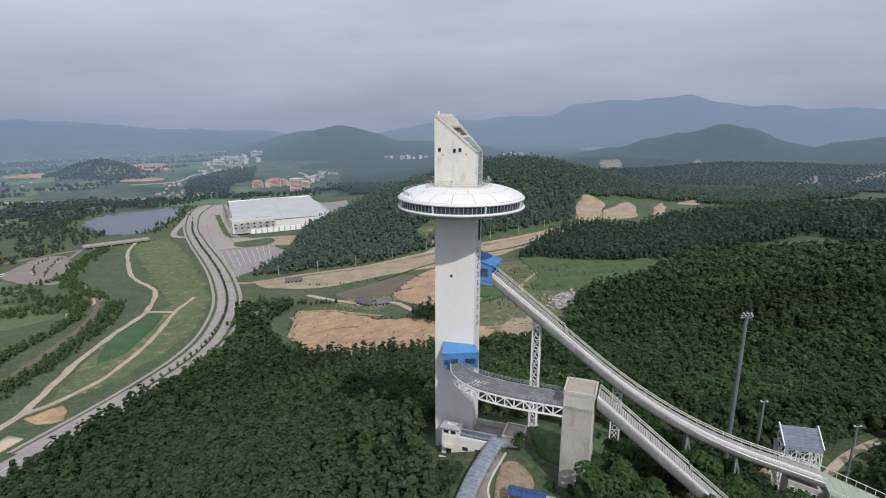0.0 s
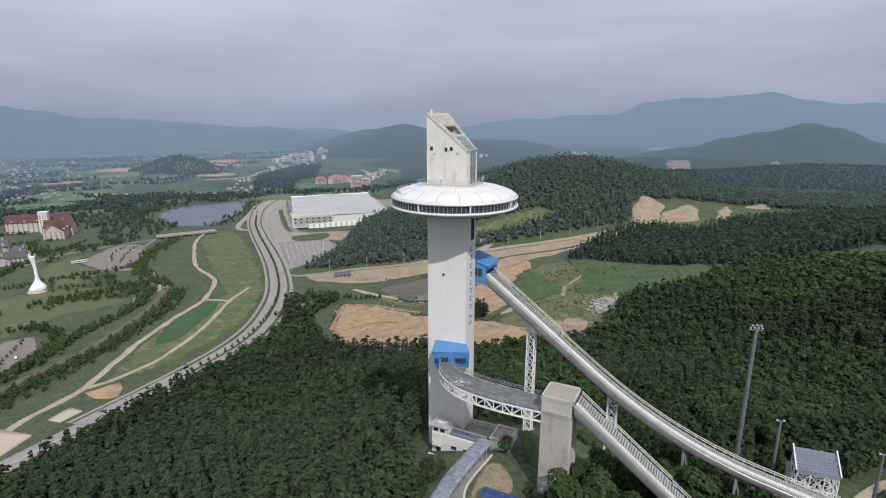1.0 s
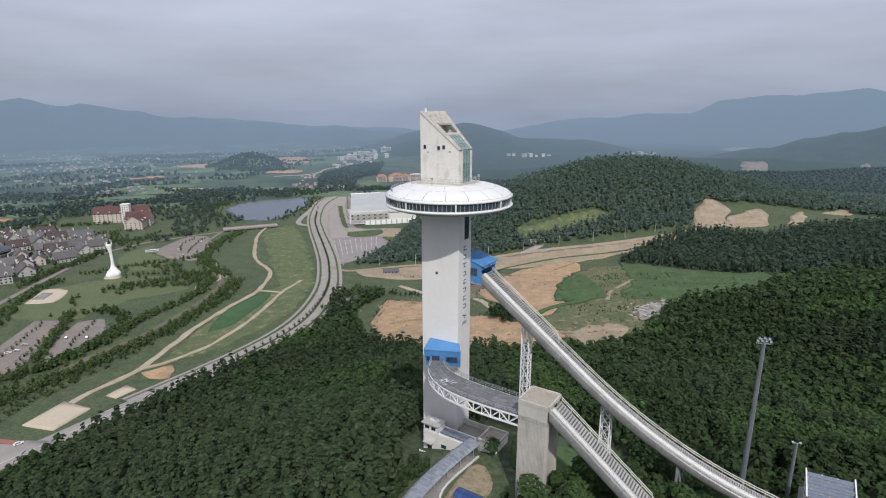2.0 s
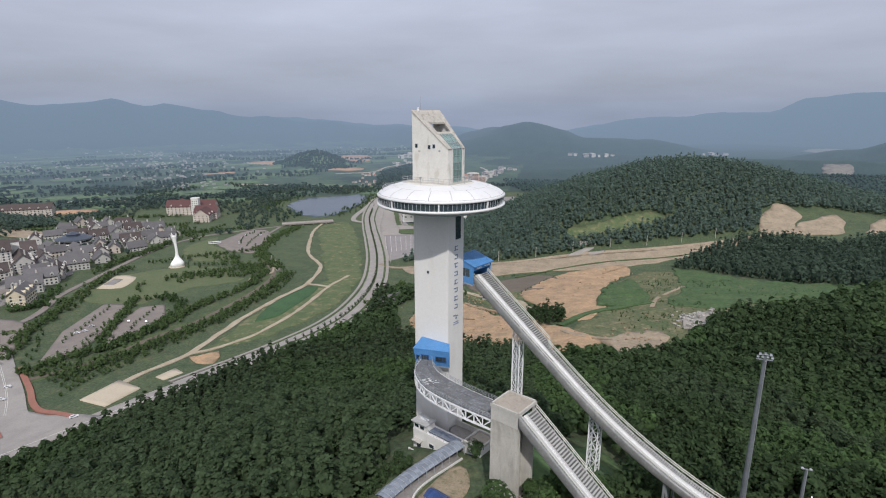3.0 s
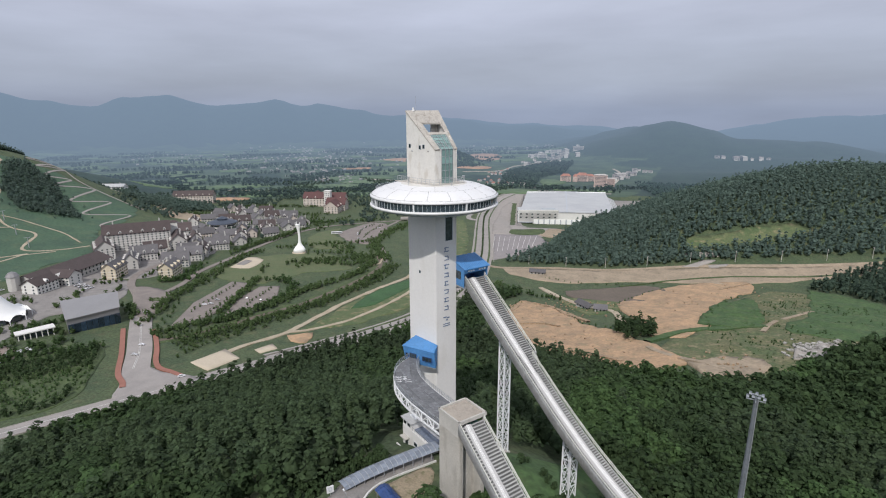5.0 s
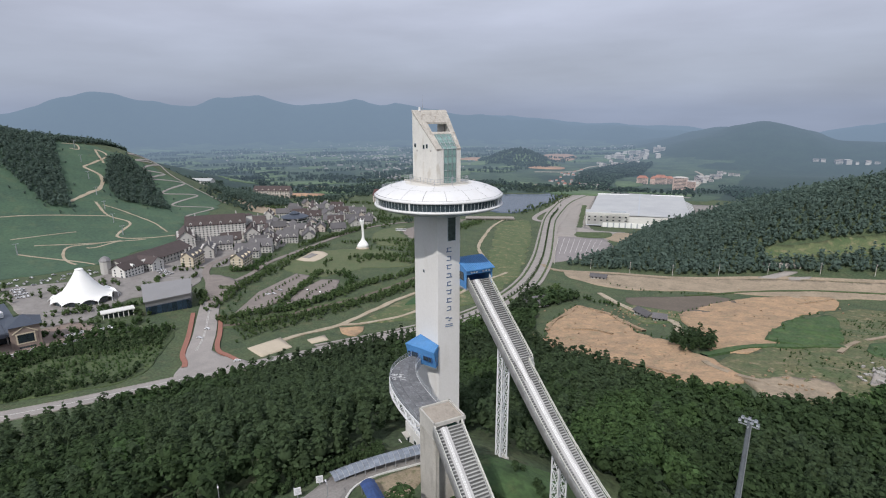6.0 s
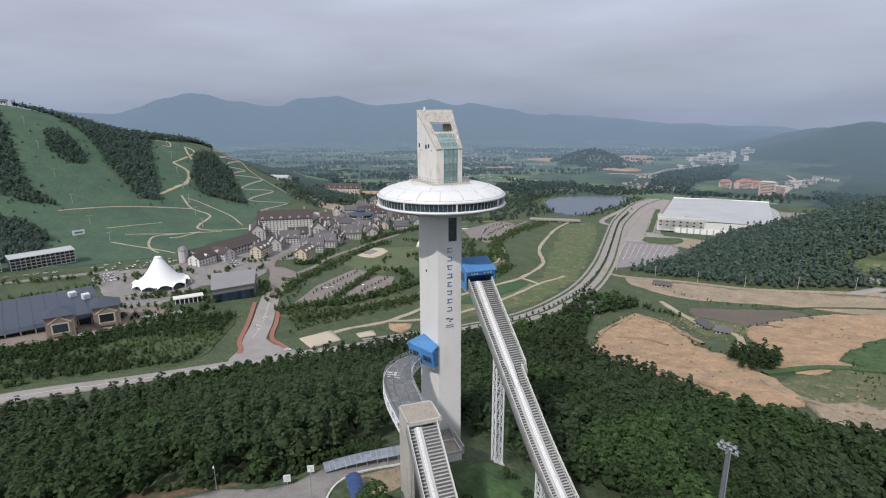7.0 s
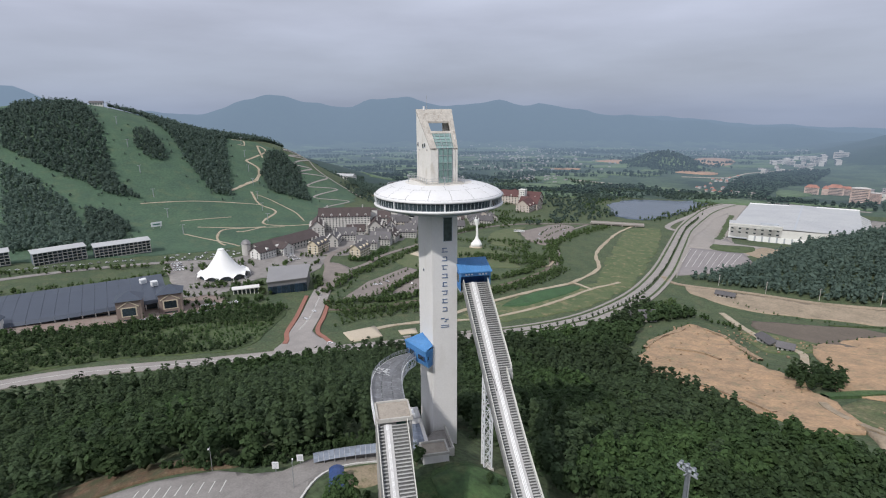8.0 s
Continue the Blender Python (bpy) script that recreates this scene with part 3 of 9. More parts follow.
strip("road", [(-245, 574), (-218, 562), (-161, 590), (-94, 606), (-22, 633), (60, 665), (150, 712), (230, 760)], 6, M_PALE_SOIL, 0.75, "narrow pale unpaved lane below the wooded hill", "road")
patch("meadow", [(-236, 285), (-250, 335), (-268, 400), (-264, 470), (-275, 500), (-345, 600), (-400, 680), (-470, 790), (-440, 830), (-372, 740), (-300, 625), (-240, 520), (-212, 430), (-206, 370), (-216, 310)], M_MEADOW, "mown light green meadow beside the avenue", "meadow", 7, 0.28, 3)
patch("meadow", [(-352, -30), (-335, 12), (-330, 69), (-343, 124), (-322, 172), (-262, 140), (-242, 112), (-264, 46), (-270, -40)], M_STREAM, "rough green verge field beside the road", "meadow", 6, 0.3, 3, relief=0.8)
patch("bare_ground", [(-242, 193), (-246, 221), (-222, 216), (-219, 191)], M_SAND, "pale sand sports court beside the road", "ground", 4, 0.6, 0)
patch("bare_ground", [(-236, 266), (-232, 269), (-224, 282), (-210, 263), (-222, 259)], M_SOIL, "bare sandy patch in the meadow", "ground", 3, 0.6, 1.0)
patch("bare_ground", [(-228, 232), (-228, 247), (-217, 243), (-219, 230)], M_SAND, "pale concrete slab in the meadow", "ground", 4, 0.6, 0)
patch("crop_field", [(-244, 345), (-258, 372), (-266, 410), (-268, 452), (-258, 458), (-250, 440), (-240, 395), (-236, 360)], M_GRASS_DARK, "smooth deep green crop field between paths", "field", 5, 0.5, 1.0)
patch("plaza", [(-451, 257), (-446, 267), (-406, 270), (-374, 246), (-357, 221), (-371, 220), (-409, 235)], M_LOT, "grey paved turning circle before the village", "plaza", 4, 0.64, 1)
patch("lawn", [(-395, 251), (-398, 255), (-403, 255), (-405, 251), (-402, 247), (-397, 247)], M_LAWN, "small round grass island in the turning circle", "lawn", 2, 0.95, 0.6)
patch("parking_lot", [(-324, 224), (-366, 268), (-402, 331), (-381, 340), (-326, 264), (-318, 245)], M_LOT, "brownish paved parking lot with planted strips", "parking lot", 6, 0.5, 0)
patch("parking_lot", [(-312, 262), (-346, 300), (-365, 338), (-352, 352), (-326, 328), (-310, 280)], M_LOT, "brownish paved parking lot with planted strips", "parking lot", 6, 0.5, 0)
patch("parking_lot", [(-529, 601), (-556, 708), (-516, 710), (-433, 583), (-463, 565)], M_LOT, "brownish paved parking lot with rows of small trees", "parking lot", 9, 0.5, 2)
patch("plaza", [(-509, 150), (-525, 240), (-545, 262), (-470, 262), (-410, 215), (-420, 175), (-380, 130), (-388, 100), (-470, 96), (-505, 100)], M_PAVE, "grey paved plaza round the tent hall", "plaza", 8, 0.4, 2)
patch("plaza", [(-540, 262), (-640, 330), (-720, 470), (-690, 560), (-590, 470), (-480, 290)], M_PAVE, "grey paved ground between the village houses", "plaza", 10, 0.35, 4)
patch("plaza", [(-352, -30), (-330, 60), (-345, 130), (-385, 120), (-368, 60), (-362, -30)], M_REDDISH, "reddish paved forecourt with parked cars", "plaza", 6, 0.45, 1)
patch("lawn", [(-455, 340), (-477, 408), (-468, 446), (-421, 489), (-349, 449), (-375, 409), (-374, 339), (-423, 334)], M_LAWN, "pale yellow-green park lawn", "lawn", 7, 0.35, 4)
patch("plaza", [(-456, 365), (-483, 409), (-460, 412), (-436, 376)], M_SAND, "pale stepped stone terrace on the park lawn", "plaza", 5, 0.6, 1.0)
patch("plaza", [(-462, 376), (-474, 398), (-463, 400), (-452, 380)], M_PAVE, "sunken grey court in the stone terrace", "plaza", 4, 0.75, 0)
patch("lawn", [(-520, 590), (-560, 640), (-540, 560), (-470, 500), (-440, 520), (-455, 550)], M_LAWN, "mown park lawn beside the parking lot", "lawn", 7, 0.35, 3)
patch("lake", [(-668, 958), (-690, 1080), (-625, 1150), (-595, 1230), (-545, 1100), (-522, 1020), (-505, 900), (-560, 868)], M_WATER, "still grey lake water in the valley", "lake", 16, 1.2, 5)
patch("bare_ground", [(-100, 350), (-124, 402), (-131, 453), (-92, 440), (-52, 400), (-20, 385), (14, 354), (33, 328), (20, 309), (-3, 310), (-31, 320), (-64, 321)], M_SOIL, "bare orange graded soil of an earthwork site", "ground", 3.5, 0.7, 3, relief=1.3)
patch("bare_ground", [(-49, 471), (-26, 555), (38, 606), (47, 562), (33, 540), (26, 456), (33, 405), (8, 376), (-18, 419)], M_SOIL, "bare orange graded soil of an earthwork site", "ground", 4.5, 0.7, 3, relief=1.0)
patch("bare_ground", [(-210, 562), (-161, 586), (-94, 602), (-22, 629), (60, 660), (160, 716), (151, 688), (83, 633), (15, 590), (-66, 568), (-134, 535), (-190, 545)], M_PALE_SOIL, "pale graded soil strip below the wooded hill", "ground", 7, 0.5, 2)
patch("field", [(-111, 510), (-45, 556), (-20, 530), (-42, 478), (-95, 487)], M_DARK_SOIL, "dark damp ploughed field", "field", 7, 0.5, 2)
patch("field", [(-100, 470), (-95, 486), (-42, 478), (-40, 450), (-58, 432)], M_MEADOW, "small green garden plots beside the farmhouse", "field", 5, 0.55, 1)
patch("meadow", [(29, 392), (38, 522), (77, 584), (136, 527), (196, 464), (164, 433), (107, 402), (94, 374), (75, 322), (14, 350)], M_SCRUB, "rough olive grass slope with bare streaks", "meadow", 6, 0.45, 4, relief=1.4)
patch("crop_field", [(89, 602), (124, 579), (150, 530), (208, 498), (200, 452), (150, 438), (110, 420), (83, 427), (78, 448), (92, 499)], M_FRESH, "fresh green overgrown field before the pine plantation", "field", 5, 0.9, 3, relief=1.6)
patch("grass_bank", [(24, 420), (26, 485), (48, 525), (63, 440), (45, 418)], M_FRESH, "steep lush green bank above the bare soil", "bank", 4, 1.6, 2, relief=2.6)
strip("grass_bank", [(4, 364), (22, 398), (44, 416), (64, 434)], (5, 9), M_FRESH, 1.6, "steep lush green bank above the bare soil", "bank", ragged=0.6, step=4)

patch("bare_ground", [(32, 330), (43, 346), (60, 358), (72, 344), (68, 326), (52, 315)], M_PALE_SOIL, "bare eroded soil below the grass slope", "ground", 3.5, 0.75, 4, relief=1.6)
patch("bare_ground", [(84, 368), (92, 396), (104, 404), (108, 388), (98, 370)], M_PALE_PAVE, "heap of broken pale rock on the slope", "ground", 2.5, 0.9, 3, relief=4.0)
for pts in ([(-62, 330), (-30, 327), (2, 318)], [(-112, 372), (-122, 402), (-126, 440)], [(-118, 452), (-98, 446), (-72, 424), (-50, 406)], [(-104, 384), (-84, 394), (-66, 388)], [(20, 566), (34, 590), (40, 602)]):
    strip("soil_bank", pts, (2.4, 4.0), M_CLAY, 1.5, "darker rough bank of dug clay soil", "ground", ragged=1.4, step=2.5)
strip("footpath", [(95, 510), (82, 478), (69, 446), (65, 417)], 3.2, M_PALE_SOIL, 1.25, "pale unpaved track over the grass slope", "path", ragged=0.5)
strip("dirt_track", [(8, 352), (16, 344), (30, 338), (43, 336), (62, 326)], 3.6, M_PALE_SOIL, 1.6, "pale unpaved track below the grass slope", "path", ragged=0.6, step=3)
strip("ditch", [(-68, 547), (-39, 574), (-24, 588), (22, 618), (87, 647), (150, 690)], 2.6, M_STREAM, 1.0, "overgrown dark ditch between the soil strips", "ditch", ragged=0.8, step=4)
for quad in ([(-30, 662), (3, 673), (4, 664), (-27, 655)], [(-26, 630), (-12, 634), (3, 655), (-8, 652)], [(-2, 640), (16, 650), (15, 645), (0, 636)]):
    patch("culvert_slab", quad, M_PALE_PAVE, "pale concrete culvert slab at the edge of the hill", "slab", 4, 1.6, 0)
strip("dirt_track", [(-137, 509), (-100, 480), (-71, 458), (-44, 446), (-30, 420), (-15, 390)], 5, M_PATH, 0.8, "pale dirt track to the farmhouse", "path", ragged=0.4)
patch("parking_lot", [(-355, 770), (-425, 905), (-505, 1080), (-548, 1250), (-528, 1268), (-470, 1166), (-362, 912), (-298, 806), (-240, 792), (-240, 700), (-240, 592), (-262, 606)], M_PALE_PAVE, "wide pale paved ground between avenue and hall", "parking lot", 12, 0.45, 0)
LOT = [(-321, 738), (-253, 749), (-214, 702), (-217, 640), (-240, 592)]
patch("parking_lot", LOT, M_LOT_PALE, "large empty grey parking lot before the hall", "parking lot", 9, 0.6, 0)
for k in range(9):
    a, b = Vector((-314 + 8.0 * k, 728 + 1.5 * k, 0)), Vector((-262 + 4.4 * k, 628 + 6 * k, 0))
    strip("bay_line", [a, (a + b) / 2, b], 0.4, M_MARK, 0.72, "worn white row line on the parking lot", "road marking", across=1, step=20)
patch("parking_lot", [(-369, 818), (-470, 1033), (-492, 1118), (-480, 1102), (-341, 830), (-297, 753), (-328, 741)], M_PALE_PAVE, "grey paved apron along the exhibition hall", "parking lot", 12, 0.6, 0)
patch("parking_lot", [(-468, 1114), (-528, 1262), (-478, 1170), (-370, 910), (-298, 806), (-330, 830)], M_PAVE, "darker grey paved apron at the foot of the hall", "parking lot", 12, 0.6, 0)
strip("verge", [(-476, 1106), (-410, 972), (-336, 828)], 9, M_STREAM, 0.8, "planted green strip between the paved aprons", "verge", across=2, ragged=0.5)
patch("lawn", [(-316, 784), (-262, 788), (-250, 752), (-297, 750)], M_STREAM, "dark grass bank before the office block", "lawn", 6, 0.8, 1)
patch("bare_ground", [(-250, 790), (-222, 780), (-214, 730), (-250, 752)], M_PALE_SOIL, "bare pale soil beside the parking lot", "ground", 6, 0.7, 2)
patch("parking_lot", [(-300, 1262), (-228, 1246), (-186, 1100), (-206, 1016)], M_PAVE, "grey paved yard behind the exhibition hall", "parking lot", 12, 0.6, 0)
strip("road", [(-403, 840), (-447, 862), (-489, 980), (-528, 1110), (-556, 1262), (-545, 1300), (-470, 1330), (-330, 1345)], 9, M_ASPHALT, 0.7, "pale grey road round the back of the hall", "road")


# ---- the ski jump tower ----
TA, TB, TD, TC = Vector((-2.0, 126.0, 0)), Vector((7.7, 124.2, 0)), Vector((9.6, 130.2, 0)), Vector((2.2, 133.2, 0))
HUB = Vector((4.4, 128.2, 0))
TOP, BEVEL, DECK = 166.9, 158.4, 150.3


def at_z(p, z):
    return Vector((p.x, p.y, z))


def build_tower():
    tower = thing("tower", "tall white concrete ski jump tower with a saucer deck", "tower")
    part("shaft", Shape().prism([TA, TB, TD, TC], 70, 150.2), M_CONC_WHITE, tower, bevel=0.12)
    # head: two side walls with a raked top, a low rear wall, a raked roof with an opening
    t = 0.5
    across = [(TC - TA).normalized(), (TD - TB).normalized()]
    for name, a, b, sgn in (("head_wall", TA, TB, 1), ("head_wall", TC, TD, -1)):
        ia, ib = a + across[0] * t * sgn, b + across[1] * t * sgn
        part(name, Shape().hexa([at_z(a, 150.2), at_z(b, 150.2), at_z(ib, 150.2), at_z(ia, 150.2)], [at_z(a, TOP), at_z(b, BEVEL), at_z(ib, BEVEL), at_z(ia, TOP)]), M_CONC_HEAD, tower)
    inn = (TB - TA).normalized() * 0.4
    a, c = TA + across[0] * 0.5, TC - across[0] * 0.5
    part("head_wall", Shape().hexa([at_z(a, 150.2), at_z(c, 150.2), at_z(c + inn, 150.2), at_z(a + inn, 150.2)], [at_z(a, 161.0), at_z(c, 161.0), at_z(c + inn, 161.0), at_z(a + inn, 161.0)]), M_CONC_HEAD, tower)

    for w0, w1 in ((0.04, 0.18), (0.74, 0.96)):
        lo, hi = TA.lerp(TC, w0), TA.lerp(TC, w1)
        part("head_pier", Shape().hexa([at_z(p, 161.0) for p in (lo, hi, hi + inn, lo + inn)], [at_z(p, 166.3) for p in (lo, hi, hi + inn, lo + inn)]), M_CONC_HEAD, tower)

    def rake(q, w, up=0.0):
        """A place on the raked roof: q down it, w across it."""
        p = (TA.lerp(TC, w)).lerp(TB.lerp(TD, w), q)
        return Vector((p.x, p.y, TOP + (BEVEL - TOP) * q + up))

    for name, q0, q1, w0, w1 in (("roof_slab", -0.01, 0.32, -0.01, 1.01), ("roof_slab", 0.32, 1.0, -0.01, 0.22), ("roof_slab", 0.32, 1.0, 0.85, 1.01), ("roof_beam", 0.57, 0.62, 0.22, 0.85)):
        part(name, Shape().hexa([rake(q0, w0, -0.35), rake(q1, w0, -0.35), rake(q1, w1, -0.35), rake(q0, w1, -0.35)], [rake(q0, w0, 0.06), rake(q1, w0, 0.06), rake(q1, w1, 0.06), rake(q0, w1, 0.06)]), M_CONC_ROOF, tower, "stained raked concrete roof")
    e = 0.4 / (TB - TA).length
    for w0, w1 in ((0.08, 0.28), (0.80, 0.94)):
        lo, hi = [TB.lerp(TD, w) for w in (w0, w1)], [TA.lerp(TC, w).lerp(TB.lerp(TD, w), 1 - e) for w in (w0, w1)]
        part("head_pier", Shape().hexa([at_z(lo[0], 150.2), at_z(lo[1], 150.2), at_z(hi[1], 150.2), at_z(hi[0], 150.2)], [at_z(lo[0], BEVEL), at_z(lo[1], BEVEL), at_z(hi[1], BEVEL), at_z(hi[0], BEVEL)]), M_CONC_HEAD, tower)
    # glazing of the slot
    for i in range(5):
        q0, q1 = 0.62 + 0.38 * i / 5, 0.62 + 0.38 * (i + 1) / 5
        part("glass_pane", Shape().hexa([rake(q0, 0.22, -0.12), rake(q1, 0.22, -0.12), rake(q1, 0.85, -0.12), rake(q0, 0.85, -0.12)], [rake(q0, 0.22, -0.08), rake(q1, 0.22, -0.08), rake(q1, 0.85, -0.08), rake(q0, 0.85, -0.08)]), M_GREEN_GLASS, tower, "green tinted raked glass pane")
        part("glazing_bar", Shape().beam(rake(q1, 0.22), rake(q1, 0.85), 0.08), M_STEEL, tower)
        z0, z1 = 150.3 + i * 1.62, 150.3 + (i + 1) * 1.62
        p, q = TB.lerp(TD, 0.28), TB.lerp(TD, 0.80)
        k = (TA - TB).normalized() * 0.1
        part("glass_pane", Shape().hexa([at_z(p, z0), at_z(q, z0), at_z(q + k * 0.4, z0), at_z(p + k * 0.4, z0)], [at_z(p, z1), at_z(q, z1), at_z(q + k * 0.4, z1), at_z(p + k * 0.4, z1)]), M_GREEN_GLASS, tower, "green tinted upright glass pane")
        part("glazing_bar", Shape().beam(at_z(p - k, z1), at_z(q - k, z1), 0.08), M_STEEL, tower)
    for w in (0.28, 0.45, 0.63, 0.80):
        k = (TB - TA).normalized() * 0.08
        part("glazing_bar", Shape().beam(at_z(TB.lerp(TD, w) + k, 150.3), at_z(TB.lerp(TD, w) + k, BEVEL), 0.1), M_STEEL, tower)
        part("glazing_bar", Shape().beam(rake(0.62, w), rake(1.0, w), 0.1), M_STEEL, tower)
    return tower


tower = build_tower()


def build_saucer(tower):
    roof = part("saucer_roof", Shape().lathe(HUB, [(14.95, 148.05), (14.2, 148.62), (12.6, 149.3), (10.2, 149.95), (7.9, 150.28)], 96), M_SEAM, tower, "white panelled saucer roof", smooth=True)
    part("inner_roof", Shape().lathe(HUB, [(7.95, 150.2), (7.9, 150.36), (2.0, 150.4)], 64), M_CONC_HEAD, tower, "pale inner roof ring")
    part("saucer_fascia", Shape().lathe(HUB, [(14.9, 147.4), (15.3, 147.45), (15.35, 147.75), (15.0, 148.1)], 96), M_PANEL, tower, smooth=True)
    part("saucer_glass", Shape().lathe(HUB, [(14.75, 145.75), (14.95, 147.45)], 96), M_GLASS, tower, "dark ribbon of saucer windows")
    part("saucer_rim", Shape().lathe(HUB, [(14.7, 145.78), (15.25, 145.75), (15.4, 145.5), (15.2, 145.25), (14.6, 145.05)], 96), M_PANEL, tower, "white rounded lower rim", smooth=True)
    part("saucer_soffit", Shape().lathe(HUB, [(14.65, 145.06), (13.6, 144.62), (11.0, 143.95), (8.0, 143.5), (3.0, 143.3)], 96), M_UNDER, tower, "grey underside of the saucer", smooth=True)
    seam = 0.35
    prof = [(14.9, 148.13), (14.2, 148.68), (12.6, 149.36), (11.3, 149.76)]
    prof2 = [(11.25, 149.77), (10.2, 150.02), (7.9, 150.34)]
    for ring, count, pr in ((0, 18, prof), (1, 12, prof2)):
        for i in range(count):
            a0, a1 = 360 / count * i + (7 if ring else 0), 360 / count * (i + 1) + (7 if ring else 0)
            part("roof_panel", Shape().lathe(HUB, pr, 6, a0 + seam * 0.5, a1 - seam * 0.5), M_PANEL, roof, smooth=True)
    bar = Shape().beam((14.98, 0, 145.75), (15.08, 0, 147.42), 0.07).mesh("mullion")
    wide = Shape().beam((15.0, 0, 145.75), (15.1, 0, 147.42), 0.3).mesh("mullion")
    for i in range(96):
        ob = part("mullion", wide if i % 12 == 5 else bar, M_FRAME if i % 12 == 5 else M_UNDER, tower)
        ob.matrix_basis = pose(HUB.x, HUB.y, 0, 0, 0, i * 3.75)


build_saucer(tower)


def tower_details(tower):
    face = (TB - TA).normalized()                        # along the wide face
    out = Vector((face.y, -face.x, 0))                   # out of it
    side = (TD - TB).normalized()
    sout = Vector((side.y, -side.x, 0))

    def pane(at, z, w, h, a, o, frame_w=0.08, material=M_GLASS):
        c = at + o * 0.02
        win = part("window", Shape().box(at_z(c, z), (w + 2 * frame_w, 0.1, h + 2 * frame_w), a, o, Z), M_UNDER, tower)
        part("pane", Shape().box(at_z(c + o * 0.04, z), (w, 0.08, h), a, o, Z), material, win)

    for f, z in ((0.12, 158.9), (0.48, 158.7), (0.61, 158.9)):
        pane(TA.lerp(TB, f), z, 0.62, 0.85, face, out)
    for f, z in ((0.2, 157.7), (0.76, 157.9)):
        pane(TA.lerp(TB, f), z, 0.5, 0.3, face, out, 0.03, M_CONC_ROOF)
    pane(TA.lerp(TB, 0.42), 128.4, 0.55, 0.6, face, out)
    # tall dark lift window below the saucer on the lettered side
    pane(TB.lerp(TD, 0.62), 139.6, 2.0, 5.6, side, sout, 0.15, M_GLASS)
    # sign on the narrow face: eight plain marks in place of letters, then a small emblem
    for i in range(8):
        z = 134.6 - i * 2.13
        for k, (off, w) in enumerate(((-0.45, 0.2), (0.45, 0.2))):
            part("sign_mark", Shape().box(at_z(TB.lerp(TD, 0.5) + sout * 0.05, z + off), (1.5 - 0.25 * ((i + k) % 3), 0.1, w), side, sout, Z), M_SIGN, tower, "slate blue sign mark")
        part("sign_mark", Shape().box(at_z(TB.lerp(TD, 0.5) + sout * 0.05 + side * (0.5 if i % 2 else -0.4), z), (0.2, 0.1, 0.75), side, sout, Z), M_SIGN, tower, "slate blue sign mark")
    for off, w, z in ((-0.5, 0.9, 117.3), (0.5, 0.8, 117.0), (0.1, 0.5, 116.5), (0.0, 2.0, 115.5), (0.0, 2.1, 115.0)):
        part("emblem_mark", Shape().box(at_z(TB.lerp(TD, 0.5) + sout * 0.05 + side * off, z), (w, 0.1, 0.28 if z > 116 else 0.16), side, sout, Z), M_SIGN, tower, "slate blue emblem mark")
    # deck rails round the head, a ring rail on the roof
    quad = [TA - face * 1.4 - (TC - TA).normalized() * 1.5, TB + face * 1.3 - side * 1.5, TD + face * 1.5 + side * 1.0, TC - face * 1.0 + side * 1.2]
    deck = part("head_deck", Shape().prism(quad, 150.3, 150.62), M_CONC, tower)
    for p, q in zip(quad, quad[1:] + quad[:1]):
        n = max(2, int((q - p).length / 1.3))
        for i in range(n):
            part("rail_post", Shape().beam(at_z(p.lerp(q, i / n), 150.6), at_z(p.lerp(q, i / n), 151.75), 0.07), M_STEEL, deck)
        for z in (151.15, 151.72):
            part("rail_bar", Shape().beam(at_z(p, z), at_z(q, z), 0.07), M_STEEL, deck)
    ring = Shape()
    for z in (149.0, 149.4):
        for i in range(40):
            a0, a1 = radians(110 + i * 2.6), radians(112.6 + i * 2.6)
            ring.beam(HUB + Vector((14.0 * math.cos(a0), 14.0 * math.sin(a0), z)), HUB + Vector((14.0 * math.cos(a1), 14.0 * math.sin(a1), z)), 0.06)
    for i in range(41):
        a = radians(110 + i * 2.6)
        ring.beam(HUB + Vector((14.0 * math.cos(a), 14.0 * math.sin(a), 148.6)), HUB + Vector((14.0 * math.cos(a), 14.0 * math.sin(a), 149.4)), 0.06)
    part("roof_rail", ring, M_STEEL, tower)
    ridge = TA.lerp(TC, 0.3)
    part("mast", Shape().tube(at_z(ridge, 166.7), at_z(ridge, 170.3), 0.06, 0.03), M_STEEL, tower)
    part("beacon", Shape().tube(at_z(TA.lerp(TC, 0.22), 166.8), at_z(TA.lerp(TC, 0.22), 167.7), 0.3, 0.22), M_PANEL, tower)
    for a in (20, 160, 250, 340):
        p = HUB + Vector((7.2 * math.cos(radians(a)), 7.2 * math.sin(radians(a)), 150.3))
        part("floodlight", Shape().beam(p, p + Z * 1.6, 0.1).box(p + Z * 1.7, (0.5, 0.4, 0.4)), M_STEEL, tower)


tower_details(tower)


